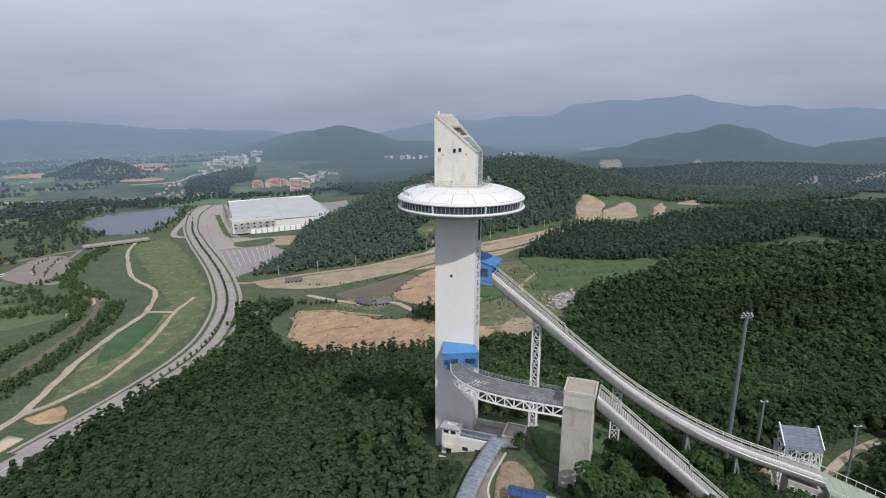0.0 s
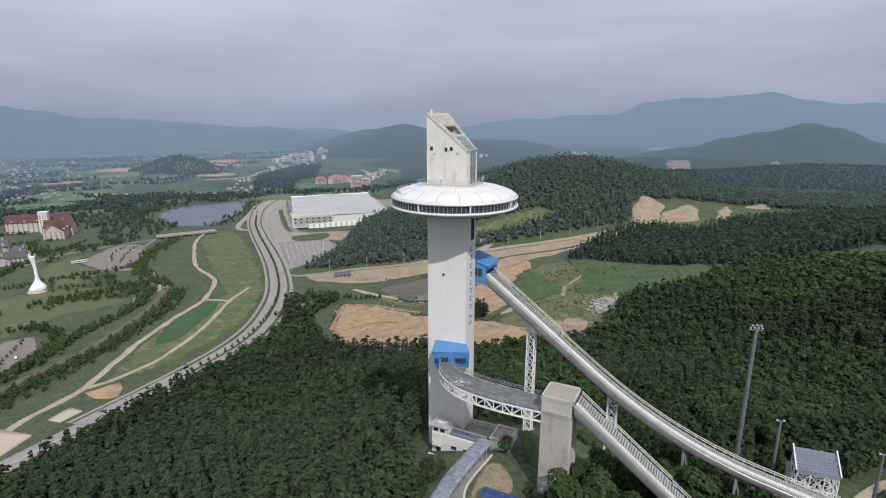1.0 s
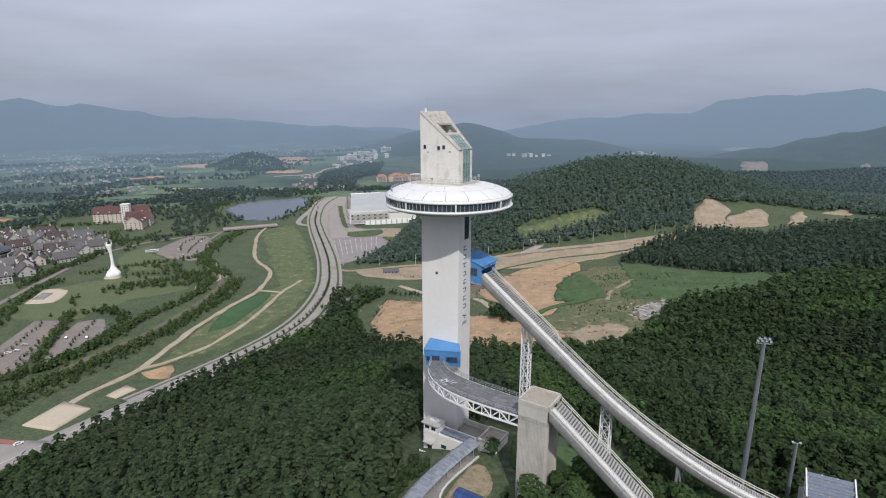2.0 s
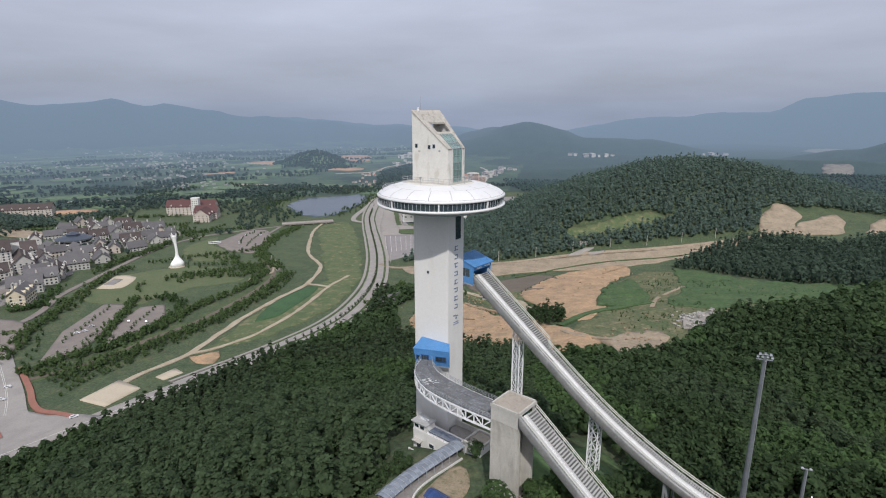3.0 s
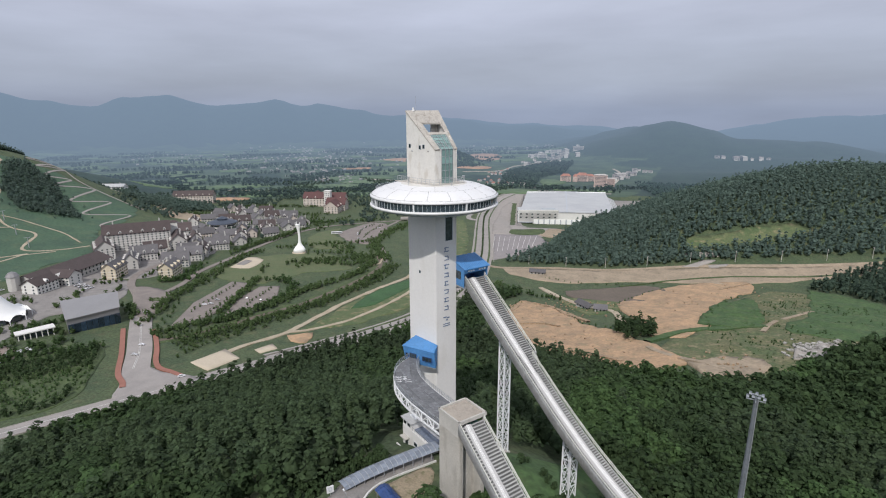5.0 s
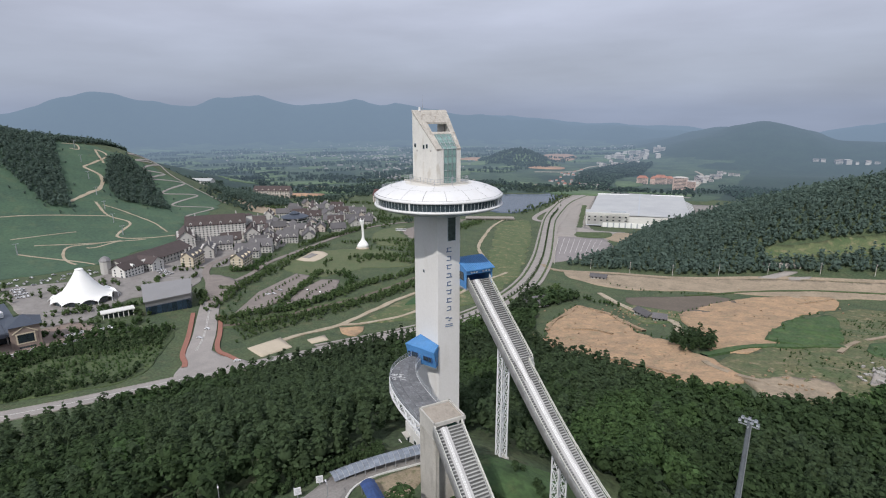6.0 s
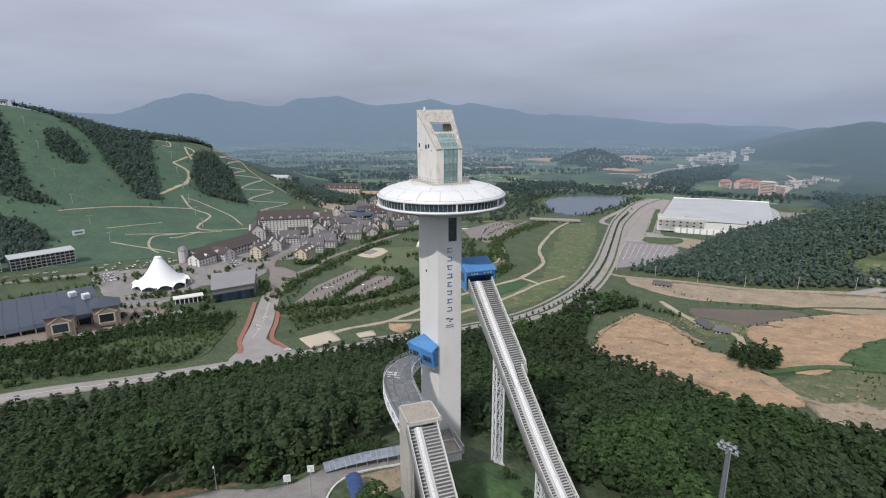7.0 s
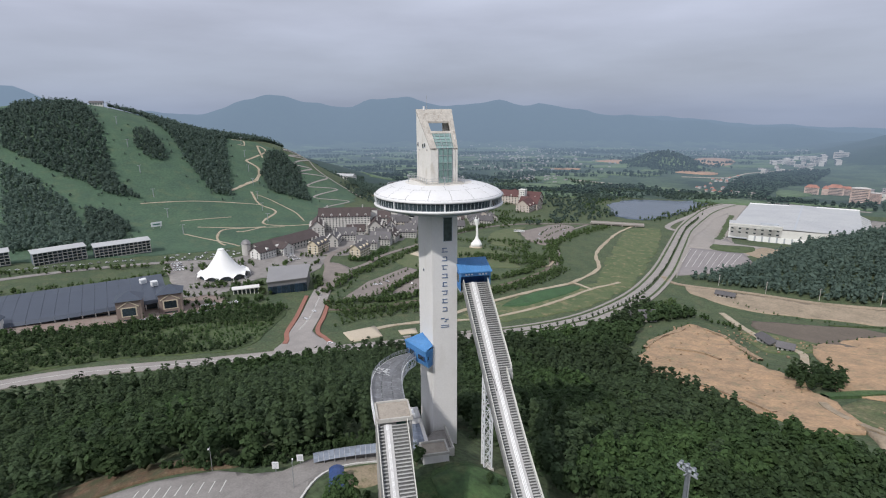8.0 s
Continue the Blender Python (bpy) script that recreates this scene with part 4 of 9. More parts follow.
# ---- the two in-runs ----
def lattice(name, base, top, size, label, foot=True, lean=None, bays=None):
    """A square lattice tower of four legs with crossed braces on a concrete foot."""
    it = thing(name, label, "support tower", "lattice supports")
    base, top = Vector(base), Vector(top)
    h = size / 2
    corners = [(U * i + V * j) * h for i, j in ((-1, -1), (1, -1), (1, 1), (-1, 1))]
    for c in corners:
        part("leg", Shape().beam(base + c, top + c, 0.26), M_STEEL_WHITE, it)
    bays = bays or max(3, round((top - base).length / (size * 1.5)))
    for k in range(bays):
        lo, hi = base.lerp(top, k / bays), base.lerp(top, (k + 1) / bays)
        for a, b in zip(corners, corners[1:] + corners[:1]):
            part("brace", Shape().beam(lo + a, hi + b, 0.11), M_STEEL_WHITE, it)
            part("brace", Shape().beam(lo + b, hi + a, 0.11), M_STEEL_WHITE, it)
            part("tie", Shape().beam(hi + a, hi + b, 0.11), M_STEEL_WHITE, it)
    if foot:
        part("footing", Shape().hexa([base + c * 1.7 - Z * 3.5 for c in corners], [base + c * 1.45 for c in corners]), M_CONC, it, "grey concrete footing")
    return it


def in_run(name, label, origin, z_at, length, left, right, right_low, neck, track, pitch):
    """A stair-flanked ski jump in-run. z_at(s): the deck's height; widths are taken across from origin; right_low after the neck."""
    it = thing(name, label, "ski jump ramp")
    origin = Vector((*origin, 0))

    def at(s, w, up=0.0):
        p = origin + U * s + V * w
        return Vector((p.x, p.y, z_at(s) + up))

    ss = [length * i / 40 for i in range(41)]
    edge = lambda s: right if s < neck else right_low
    cuts = sorted({*ss, neck - 0.01, neck + 0.01})
    slim = lambda s: 1 - 0.4 * min(1, max(0, (s - 40) / 25))
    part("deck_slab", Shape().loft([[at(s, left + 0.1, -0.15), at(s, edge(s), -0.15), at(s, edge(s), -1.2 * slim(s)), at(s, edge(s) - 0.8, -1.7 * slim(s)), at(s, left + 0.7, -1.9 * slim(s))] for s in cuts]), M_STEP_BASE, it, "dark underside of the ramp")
    bulge = [(0.22, 0.75), (0.0, 0.75), (-0.14, 0.5), (-0.2, 0.0), (-0.2, -0.7), (-0.12, -1.3), (0.15, -1.75), (0.75, -1.95)]
    n_panels = int(length / 2.4)
    for i in range(n_panels):
        s0, s1 = length * i / n_panels + 0.02, length * (i + 1) / n_panels - 0.02
        part("side_panel", Shape().loft([[at(s, left + a, b * slim(s)) for a, b in bulge] + [at(s, left + 0.78, -1.85 * slim(s)), at(s, left + 0.3, 0.6 * slim(s))] for s in (s0, (s0 + s1) / 2, s1)]), M_CLAD_BRIGHT, it, "silvery curved metal side panel")
        e = edge((s0 + s1) / 2)
        part("side_panel", Shape().loft([[at(s, e - 0.02, -1.3), at(s, e + 0.12, -1.3), at(s, e + 0.12, 0.05), at(s, e - 0.02, 0.05)] for s in (s0, s1)]), M_CLAD, it, "grey metal side panel")
    # track: two pale shoulders and a bright middle
    a, b, c, d = track
    for w0, w1, up, material, text in ((a, b, 0.06, M_SHOULDER, "pale grey track shoulder"), (b, c, 0.16, M_TRACK, "white in-run track"), (c, d, 0.06, M_SHOULDER, "pale grey track shoulder")):
        part("track", Shape().loft([[at(s, w0, up), at(s, w1, up), at(s, w1, -0.1), at(s, w0, -0.1)] for s in ss]), material, it, text)
    for w in (b + (c - b) * 0.3, b + (c - b) * 0.7):
        part("track_groove", Shape().loft([[at(s, w - 0.04, 0.19), at(s, w + 0.04, 0.19), at(s, w + 0.04, 0.1), at(s, w - 0.04, 0.1)] for s in ss]), M_SHOULDER, it)
    # stairs on both sides
    made = {}
    n = int(length / pitch)
    for i in range(n):
        s = (i + 0.5) * length / n
        for w0, w1 in ((left + 0.3, a - 0.06), (d + 0.06, edge(s) - 0.1)):
            key = (round(w0, 2), round(w1, 2))
            if key not in made:
                made[key] = Shape().box((0, 0, 0), (pitch * 0.66, w1 - w0, 0.09), U, V, Z).mesh("step")
            ob = part("step", made[key], M_STEP, it)
            ob.location = at(s, (w0 + w1) / 2, 0.1)
    # rails
    for w, s0, s1, panel in ((lambda s: left + 0.1, 0.3, length, False), (lambda s: right + 0.02, 0.3, neck - 0.1, True), (lambda s: right_low + 0.02, neck + 0.1, length, True)):
        k = max(4, int((s1 - s0) / 2.0))
        pts = [s0 + (s1 - s0) * i / k for i in range(k + 1)]
        for s in pts:
            part("rail_post", Shape().beam(at(s, w(s), 0.0), at(s, w(s), 1.25), 0.08), M_RAIL, it)
        for up in ((0.75, 1.25) if panel else (1.25,)):
            part("rail", Shape().loft([[at(s, w(s) - 0.06, up - 0.09), at(s, w(s) + 0.06, up - 0.09), at(s, w(s) + 0.06, up + 0.09), at(s, w(s) - 0.06, up + 0.09)] for s in pts]), M_RAIL, it)
    if right > right_low:
        part("neck_plate", Shape().hexa([at(neck, right_low, -1.3), at(neck, right + 0.1, -1.3), at(neck + 0.12, right + 0.1, -1.4), at(neck + 0.12, right_low, -1.4)], [at(neck, right_low, 0.9), at(neck, right + 0.1, 0.9), at(neck + 0.12, right + 0.1, 0.8), at(neck + 0.12, right_low, 0.8)]), M_CLAD, it)
    return it, at


M_CLAD_BRIGHT = mat("silvery_metal_cladding", (0.29, 0.29, 0.285), 0.45, 0.35, 0.16, 0.35, 2.5, 0.05, stain=((0.42, 0.41, 0.39), 0.4), each=0.06)
M_SHOULDER = mat("pale_grey_sheet", (0.47, 0.46, 0.45), 0.5, 0.1, 0.08, 0.4, 2.0, 0.04)


def curve_z(z0, slope, end_slope, s1, s2):
    """A straight drop, easing between s1 and s2 to a gentler one."""
    def z(s):
        a = min(s, s1)
        v = z0 - slope * a
        if s > s1:
            b = min(s, s2) - s1
            v -= slope * b - (slope - end_slope) * b * b / (2 * (s2 - s1))
        if s > s2:
            v -= end_slope * (s - s2)
        return v
    return z


Z_HIGH = curve_z(126.7, 0.735, 0.2, 27, 66)
Z_LOW = curve_z(109.9, 0.765, 0.3, 25.6, 61.6)
high_run, high_at = in_run("large_in_run", "long silvery steel in-run of the large ski jump", (12, 130.5), Z_HIGH, 79, -0.3, 5.8, 4.6, 19.2, (1.2, 1.85, 2.55, 3.15), 0.46)
low_run, low_at = in_run("small_in_run", "silvery steel in-run of the smaller ski jump", (31.1, 96.74), Z_LOW, 47.6, 1.3, 7.0, 6.3, 19.2, (2.6, 3.05, 3.5, 4.1), 0.5)
for s in (17.2, 17.8):
    part("track_mark", Shape().loft([[high_at(s0, 2.2 + k * (1.1 - 0.35 * max(0, min(1, (s0 - 19) / 2))) + d, 0.22) for d in (-0.06, 0.06)] + [high_at(s0, 2.2 + k * (1.1 - 0.35 * max(0, min(1, (s0 - 19) / 2))), 0.28)] for k in ((-1,) if s < 17.5 else (1,)) for s0 in (18.6, 19.6, 20.6, 22.6)]), M_DARK, high_run, "dark guide rail at the track's neck")

lattice("lattice_support", (*(high_at(12.2, 2.7).xy), 84.6), high_at(12.2, 2.7, -1.6), 1.9, "tall white lattice steel support under the ramp")
lattice("lattice_support", (*(high_at(33.3, 3.0).xy), 85.4), high_at(33.3, 3.0, -1.6), 2.2, "short white lattice steel support under the ramp", foot=False)
lattice("lattice_support", (*(low_at(21, 3.5).xy), gz(*low_at(21, 3.5).xy)), low_at(21, 3.5, -1.6), 2.6, "white lattice steel support under the smaller ramp")


def frame_support(at, s, w0, w1, label):
    it = thing("ramp_support", label, "support frame")
    for w in (w0, w1):
        p = at(s, w, -1.5)
        part("post", Shape().beam((p.x, p.y, gz(p.x, p.y) - 1), p, 0.5), M_STEEL, it)
        q = at(s + 3.5, w)
        part("strut", Shape().beam((q.x, q.y, gz(q.x, q.y) - 1), p, 0.35), M_STEEL, it)
    part("cross_beam", Shape().beam(at(s, w0, -1.7), at(s, w1, -1.7), 0.5), M_STEEL, it)


frame_support(high_at, 61, 0.4, 4.2, "grey steel frame holding up the ramp")
frame_support(high_at, 50, 0.6, 4.2, "grey steel post frame under the ramp")


def take_off():
    it = thing("take_off_block", "grey concrete take-off block at the ramp's foot", "concrete building")
    p = [high_at(s, w) for s, w in ((72, 0.2), (79.5, 0.2), (79.5, 5.2), (72, 5.2))]
    part("block", Shape().hexa([Vector((q.x, q.y, 68)) for q in p], [q - Z * 2.4 for q in p]), M_CONC_ROOF, it, bevel=0.08)
    for s in (73, 75, 77.4):
        q = high_at(s, 0.15, -4.6)
        door = part("door", Shape().box(q, (1.1, 0.12, 2.1), U, V, Z), M_FRAME, it)
        part("pane", Shape().box(q - V * 0.05 + Z * 0.3, (0.8, 0.06, 1.0), U, V, Z), M_GLASS, door)
    part("parapet", Shape().beam(high_at(71.8, 5.5, -0.6), high_at(79.6, 5.5, -0.6), 0.3, 1.2), M_CONC, it)
    hill = thing("landing_hill", "pale green matted landing slope of the ski jump", "ski slope")
    rows = [79.6 + 2 * i for i in range(14)]
    for a, b in zip(rows, rows[1:]):
        part("mat_strip", Shape().hexa([high_at(s, w, -6) - Z * 0.0 for s, w in ((a, -2), (b - 0.05, -2), (b - 0.05, 7), (a, 7))], [high_at(s, w, -1.0 - (s - 79) * 0.12) for s, w in ((a, -2), (b - 0.05, -2), (b - 0.05, 7), (a, 7))]), M_MAT, hill)
    for w in (-2.2, 7.2):
        for s in rows[::1]:
            part("fence_post", Shape().beam(high_at(s, w, -1.6 - (s - 79) * 0.12), high_at(s, w, 0.5 - (s - 79) * 0.12), 0.1), M_RAIL, hill)
        part("fence_rail", Shape().beam(high_at(79.6, w, 0.3), high_at(105, w, 0.3 - 26 * 0.12), 0.12), M_RAIL, hill)


M_MAT = mat("pale_green_mat", (0.27, 0.33, 0.26), 0.7, 0, 0.08, 0.4, 4.0, 0.05, each=0.05)
take_off()

# ---- the pillar of the smaller jump, and the curved bridge ----
PW, PS = Vector((25.3, 100.5, 0)), Vector((31.2, 98.4, 0))
PE, PN = PS + V * 6.5, PW + V * 6.5


def build_pillar():
    it = thing("start_pillar", "grey board-marked concrete pillar with a start platform", "concrete pillar")
    for a, b in ((PW, PS), (PN, PE)):
        d = V * (1.1 if a is PW else -1.1)
        part("pillar_wall", Shape().hexa([at_z(q, 72) for q in (a, b, b + d, a + d)], [at_z(q, 107.6) for q in (a, b, b + d, a + d)]), M_CONC, it, bevel=0.06)
    part("pillar_core", Shape().prism([PW + V * 1.1 + U * 0.3, PS + V * 1.1 - U * 2.2, PE - V * 1.1 - U * 2.2, PN - V * 1.1 + U * 0.3], 72, 106.5), M_CONC, it)
    part("floor_slab", Shape().prism([PW, PS, PE, PN], 106.5, 107.4), M_CONC, it)
    for a, b in ((PW, PS), (PN, PE)):
        d = V * (0.4 if a is PW else -0.4)
        e = b if a is PW else a.lerp(b, 0.55)
        part("side_wall", Shape().hexa([at_z(q, 107.4) for q in (a, e, e + d, a + d)], [at_z(q, 110.3) for q in (a, e, e + d, a + d)]), M_CONC, it)
    part("column", Shape().box(at_z(PE - V * 0.25 - U * 0.25, 108.85), (0.45, 0.45, 2.9), U, V, Z), M_CONC, it)
    roof = part("roof_slab", Shape().prism([PW - U * 0.1 - V * 0.1, PS + U * 0.25 - V * 0.1, PE + U * 0.25 + V * 0.1, PN - U * 0.1 + V * 0.1], 110.2, 110.62), M_CONC, it)
    quad = [PW - U * 0.1 - V * 0.1, PS + U * 0.25 - V * 0.1, PE + U * 0.25 + V * 0.1, PN - U * 0.1 + V * 0.1]
    for p, q in zip(quad, quad[1:] + quad[:1]):
        n = (q - p).normalized()
        k = Vector((-n.y, n.x, 0))
        part("parapet", Shape().hexa([at_z(x, 110.6) for x in (p, q, q + k * 0.3, p + k * 0.3)], [at_z(x, 110.98) for x in (p, q, q + k * 0.3, p + k * 0.3)]), M_CONC, roof)
    part("roof_sheet", Shape().prism([PW + U * 0.25 + V * 0.25, PS - U * 0.1 + V * 0.25, PE - U * 0.1 - V * 0.25, PN + U * 0.25 - V * 0.25], 110.6, 110.66), M_ROOF_BROWN, roof, "weathered brown roof surface")
    # board marks: upright ribs on the wide faces
    rib = Shape().box((0, 0, 0), (0.15, 0.16, 31), U, V, Z).mesh("rib")
    for a, b, o in ((PW, PS, -1), (PS, PE, 0), (PW, PN, 2)):
        n = 21
        for i in range(1, n):
            q = a.lerp(b, i / n) + (V * -0.02 if o == -1 else (U * 0.02 if o == 0 else U * -0.02))
            if o == 0 and 0.17 < i / n < 0.83:
                continue
            ob = part("rib", rib, M_CONC, it)
            ob.location = at_z(q, 92)
    for z in (102.5, 94.0):
        part("joint", Shape().box(at_z(PW.lerp(PS, 0.5) - V * 0.02, z), (6.2, 0.08, 0.1), U, V, Z), M_CONC_ROOF, it)
    part("start_gate", Shape().box(at_z(PS.lerp(PE, 0.38) - U * 0.8, 108.3), (0.8, 1.0, 0.35), U, V, Z).box(at_z(PS.lerp(PE, 0.7) - U * 1.6, 108.5), (1.4, 1.8, 0.5), U, V, Z), M_GREEN, it, "green start bench")


M_ROOF_BROWN = mat("weathered_brown_roof", (0.36, 0.32, 0.27), 0.9, 0, 0.15, 0.3, 2.2, 0.1, stain=((0.24, 0.2, 0.17), 0.5))
M_GREEN = mat("dark_green_sheet", (0.05, 0.16, 0.12), 0.5, 0, 0.1, 0.4, 2.0, 0.02)
build_pillar()

BRIDGE_Z = 107.1
OUTER = smooth_line([(1.9, 120.6), (2.2, 116.4), (4.2, 112.0), (8.0, 108.0), (13.5, 104.9), (19.5, 102.6), (25.4, 100.7)], 1.6)
INNER = smooth_line([(4.6, 121.0), (6.3, 117.8), (9.3, 114.9), (13.5, 112.4), (18.5, 110.2), (23.0, 108.4), (27.4, 106.6)], 1.6)


def resample(line, n):
    d = [0.0]
    for a, b in zip(line, line[1:]):
        d.append(d[-1] + (b - a).length)
    out = []
    for i in range(n + 1):
        t = d[-1] * i / n
        k = max(j for j in range(len(d)) if d[j] <= t + 1e-9)
        k = min(k, len(line) - 2)
        out.append(line[k].lerp(line[k + 1], (t - d[k]) / max(1e-9, d[k + 1] - d[k])))
    return out


def build_bridge():
    it = thing("curved_footbridge", "curved grey footbridge with white steel trusses", "footbridge")
    n = 16
    o, i_ = resample(OUTER, n), resample(INNER, n)
    rnd = random.Random(2)
    for k in range(n):
        for j in range(3):
            c = [o[k].lerp(i_[k], (j + 0.01) / 3), o[k + 1].lerp(i_[k + 1], (j + 0.01) / 3), o[k + 1].lerp(i_[k + 1], (j + 0.985) / 3), o[k].lerp(i_[k], (j + 0.985) / 3)]
            lift = rnd.uniform(0, 0.03)
            part("deck_plate", Shape().hexa([at_z(p, BRIDGE_Z - 0.25) for p in c], [at_z(p, BRIDGE_Z + lift) for p in c]), M_DECK, it)
    for line in (o, i_):
        for k in range(n):
            a, b = line[k], line[k + 1]
            part("top_chord", Shape().beam(at_z(a, BRIDGE_Z - 0.2), at_z(b, BRIDGE_Z - 0.2), 0.32), M_STEEL_WHITE, it)
            part("bottom_chord", Shape().beam(at_z(a, BRIDGE_Z - 2.3), at_z(b, BRIDGE_Z - 2.3), 0.32), M_STEEL_WHITE, it)
            part("web", Shape().beam(at_z(a, BRIDGE_Z - 0.2), at_z(a, BRIDGE_Z - 2.3), 0.22), M_STEEL_WHITE, it)
            lo, hi = (a, b) if k % 2 else (b, a)
            part("web", Shape().beam(at_z(lo, BRIDGE_Z - 2.25), at_z(hi, BRIDGE_Z - 0.25), 0.2), M_STEEL_WHITE, it)
            part("rail_post", Shape().beam(at_z(a, BRIDGE_Z), at_z(a, BRIDGE_Z + 1.15), 0.07), M_STEEL, it)
            part("rail_post", Shape().beam(at_z(a.lerp(b, 0.5), BRIDGE_Z), at_z(a.lerp(b, 0.5), BRIDGE_Z + 1.15), 0.07), M_STEEL, it)
            for z in (0.5, 0.85, 1.15):
                part("rail", Shape().beam(at_z(a, BRIDGE_Z + z), at_z(b, BRIDGE_Z + z), 0.06), M_STEEL, it)
    for k in range(0, n + 1):
        part("cross_tie", Shape().beam(at_z(o[k], BRIDGE_Z - 2.3), at_z(i_[k], BRIDGE_Z - 2.3), 0.16), M_STEEL_WHITE, it)
    # loose cable heap left on the deck
    heap = Shape()
    for _ in range(26):
        p = o[6].lerp(i_[6], rnd.uniform(0.1, 0.45)) + Vector((rnd.gauss(0, 1.2), rnd.gauss(0, 0.8), 0))
        heap.beam(at_z(p, BRIDGE_Z + 0.06 + rnd.random() * 0.2), at_z(p + Vector((rnd.uniform(-0.9, 0.9), rnd.uniform(-0.9, 0.9), 0)), BRIDGE_Z + 0.06 + rnd.random() * 0.2), 0.07)
    tagged(part("slat_heap", heap, M_FRAME), "pale loose slats heaped on the footbridge deck", "debris")


build_bridge()


# ---- the blue start cabins ----
def blue_wall(name, q, material, parent, ribs=0):
    """A wall slab from a quad (bottom pair, top pair), with upright seams."""
    a, b, c, d = [Vector(p) for p in q]
    n = (b - a).cross(d - a).normalized() * 0.12
    w = part(name, Shape().hexa([a, b, b - n, a - n], [d, c, c - n, d - n]), material, parent)
    for i in range(1, ribs):
        p, r = a.lerp(b, i / ribs) + n * 0.3, d.lerp(c, i / ribs) + n * 0.3
        part("seam", Shape().beam(p, r, 0.07), material, w)
    return w


def build_low_cabin():
    it = thing("blue_start_cabin", "blue sheet-metal start cabin clinging to the tower", "cabin", "blue start cabins")
    # plan: two corners on the tower's wide face, two out over the bridge
    f0, f1 = TA.lerp(TB, 0.22), TA.lerp(TB, 1.0)
    g0, g1 = Vector((-0.2, 120.6, 0)), Vector((9.0, 121.4, 0))
    lo, hi_back, hi_front = 105.3, 110.7, 110.3
    sink = 0.6
    blue_wall("front_wall", (at_z(g0 + V * 0.8 + U * 0.3, lo), at_z(g1 + V * 0.8 - U * 0.5, lo), at_z(g1, hi_front - sink), at_z(g0, hi_front - sink)), M_BLUE, it, 18)
    blue_wall("side_wall", (at_z(g1 + V * 0.8 - U * 0.5, lo), at_z(f1, lo), at_z(f1 + U * 0.4, hi_back - 0.7), at_z(g1, hi_front - sink)), M_BLUE, it, 7)
    blue_wall("side_wall", (at_z(f0, lo), at_z(g0 + V * 0.8 + U * 0.3, lo), at_z(g0, hi_front - sink), at_z(f0, hi_back - 0.7)), M_BLUE, it, 7)
    r = [at_z(g0 - V * 0.15, hi_front - sink), at_z(g1 - V * 0.15, hi_front - sink), at_z(f1 + U * 0.5, hi_back - 0.2), at_z(f0, hi_back)]
    roof = part("roof", Shape().hexa(r, [p + Z * 0.18 for p in r]), M_BLUE, it)
    for i in range(1, 20):
        part("seam", Shape().beam(r[0].lerp(r[1], i / 20) + Z * 0.2, r[3].lerp(r[2], i / 20) + Z * 0.2, 0.07), M_BLUE, roof)
    part("floor", Shape().hexa([at_z(p, lo - 0.3) for p in (g0 + V * 0.8 + U * 0.3, g1 + V * 0.8 - U * 0.5, f1, f0)], [at_z(p, lo) for p in (g0 + V * 0.8 + U * 0.3, g1 + V * 0.8 - U * 0.5, f1, f0)]), M_STEEL, it)
    fw = (g1 - g0).normalized()
    fo = Vector((fw.y, -fw.x, 0))
    for f, w, h, z, name in ((0.30, 1.9, 2.2, 107.1, "door"), (0.10, 0.7, 1.1, 107.4, "window"), (0.74, 2.6, 1.1, 107.5, "window")):
        p = at_z((g0 + V * 0.45).lerp(g1 + V * 0.45, f), z)
        d = part(name, Shape().box(p, (w + 0.2, 0.5, h + 0.2), fw, fo, Z), M_DARKBLUE, it)
        for k in range(3 if w > 1.5 else 1):
            m = 3 if w > 1.5 else 1
            part("pane", Shape().box(p + fo * 0.26 + fw * ((k - (m - 1) / 2) * w / m), (w / m - 0.1, 0.06, h - 0.1), fw, fo, Z), M_GLASS, d)
    sw = (f1 - g1).normalized()
    so = Vector((sw.y, -sw.x, 0))
    p = at_z((g1 - U * 0.15).lerp(f1, 0.45), 107.7)
    win = part("window", Shape().box(p, (1.7, 0.4, 1.3), sw, so, Z), M_DARKBLUE, it)
    part("pane", Shape().box(p + so * 0.2, (1.4, 0.06, 1.0), sw, so, Z), M_GLASS, win)


M_DARKBLUE = mat("dark_blue_frame", (0.03, 0.09, 0.26), 0.5, 0, 0.1, 0.4, 2.0, 0.0)
build_low_cabin()


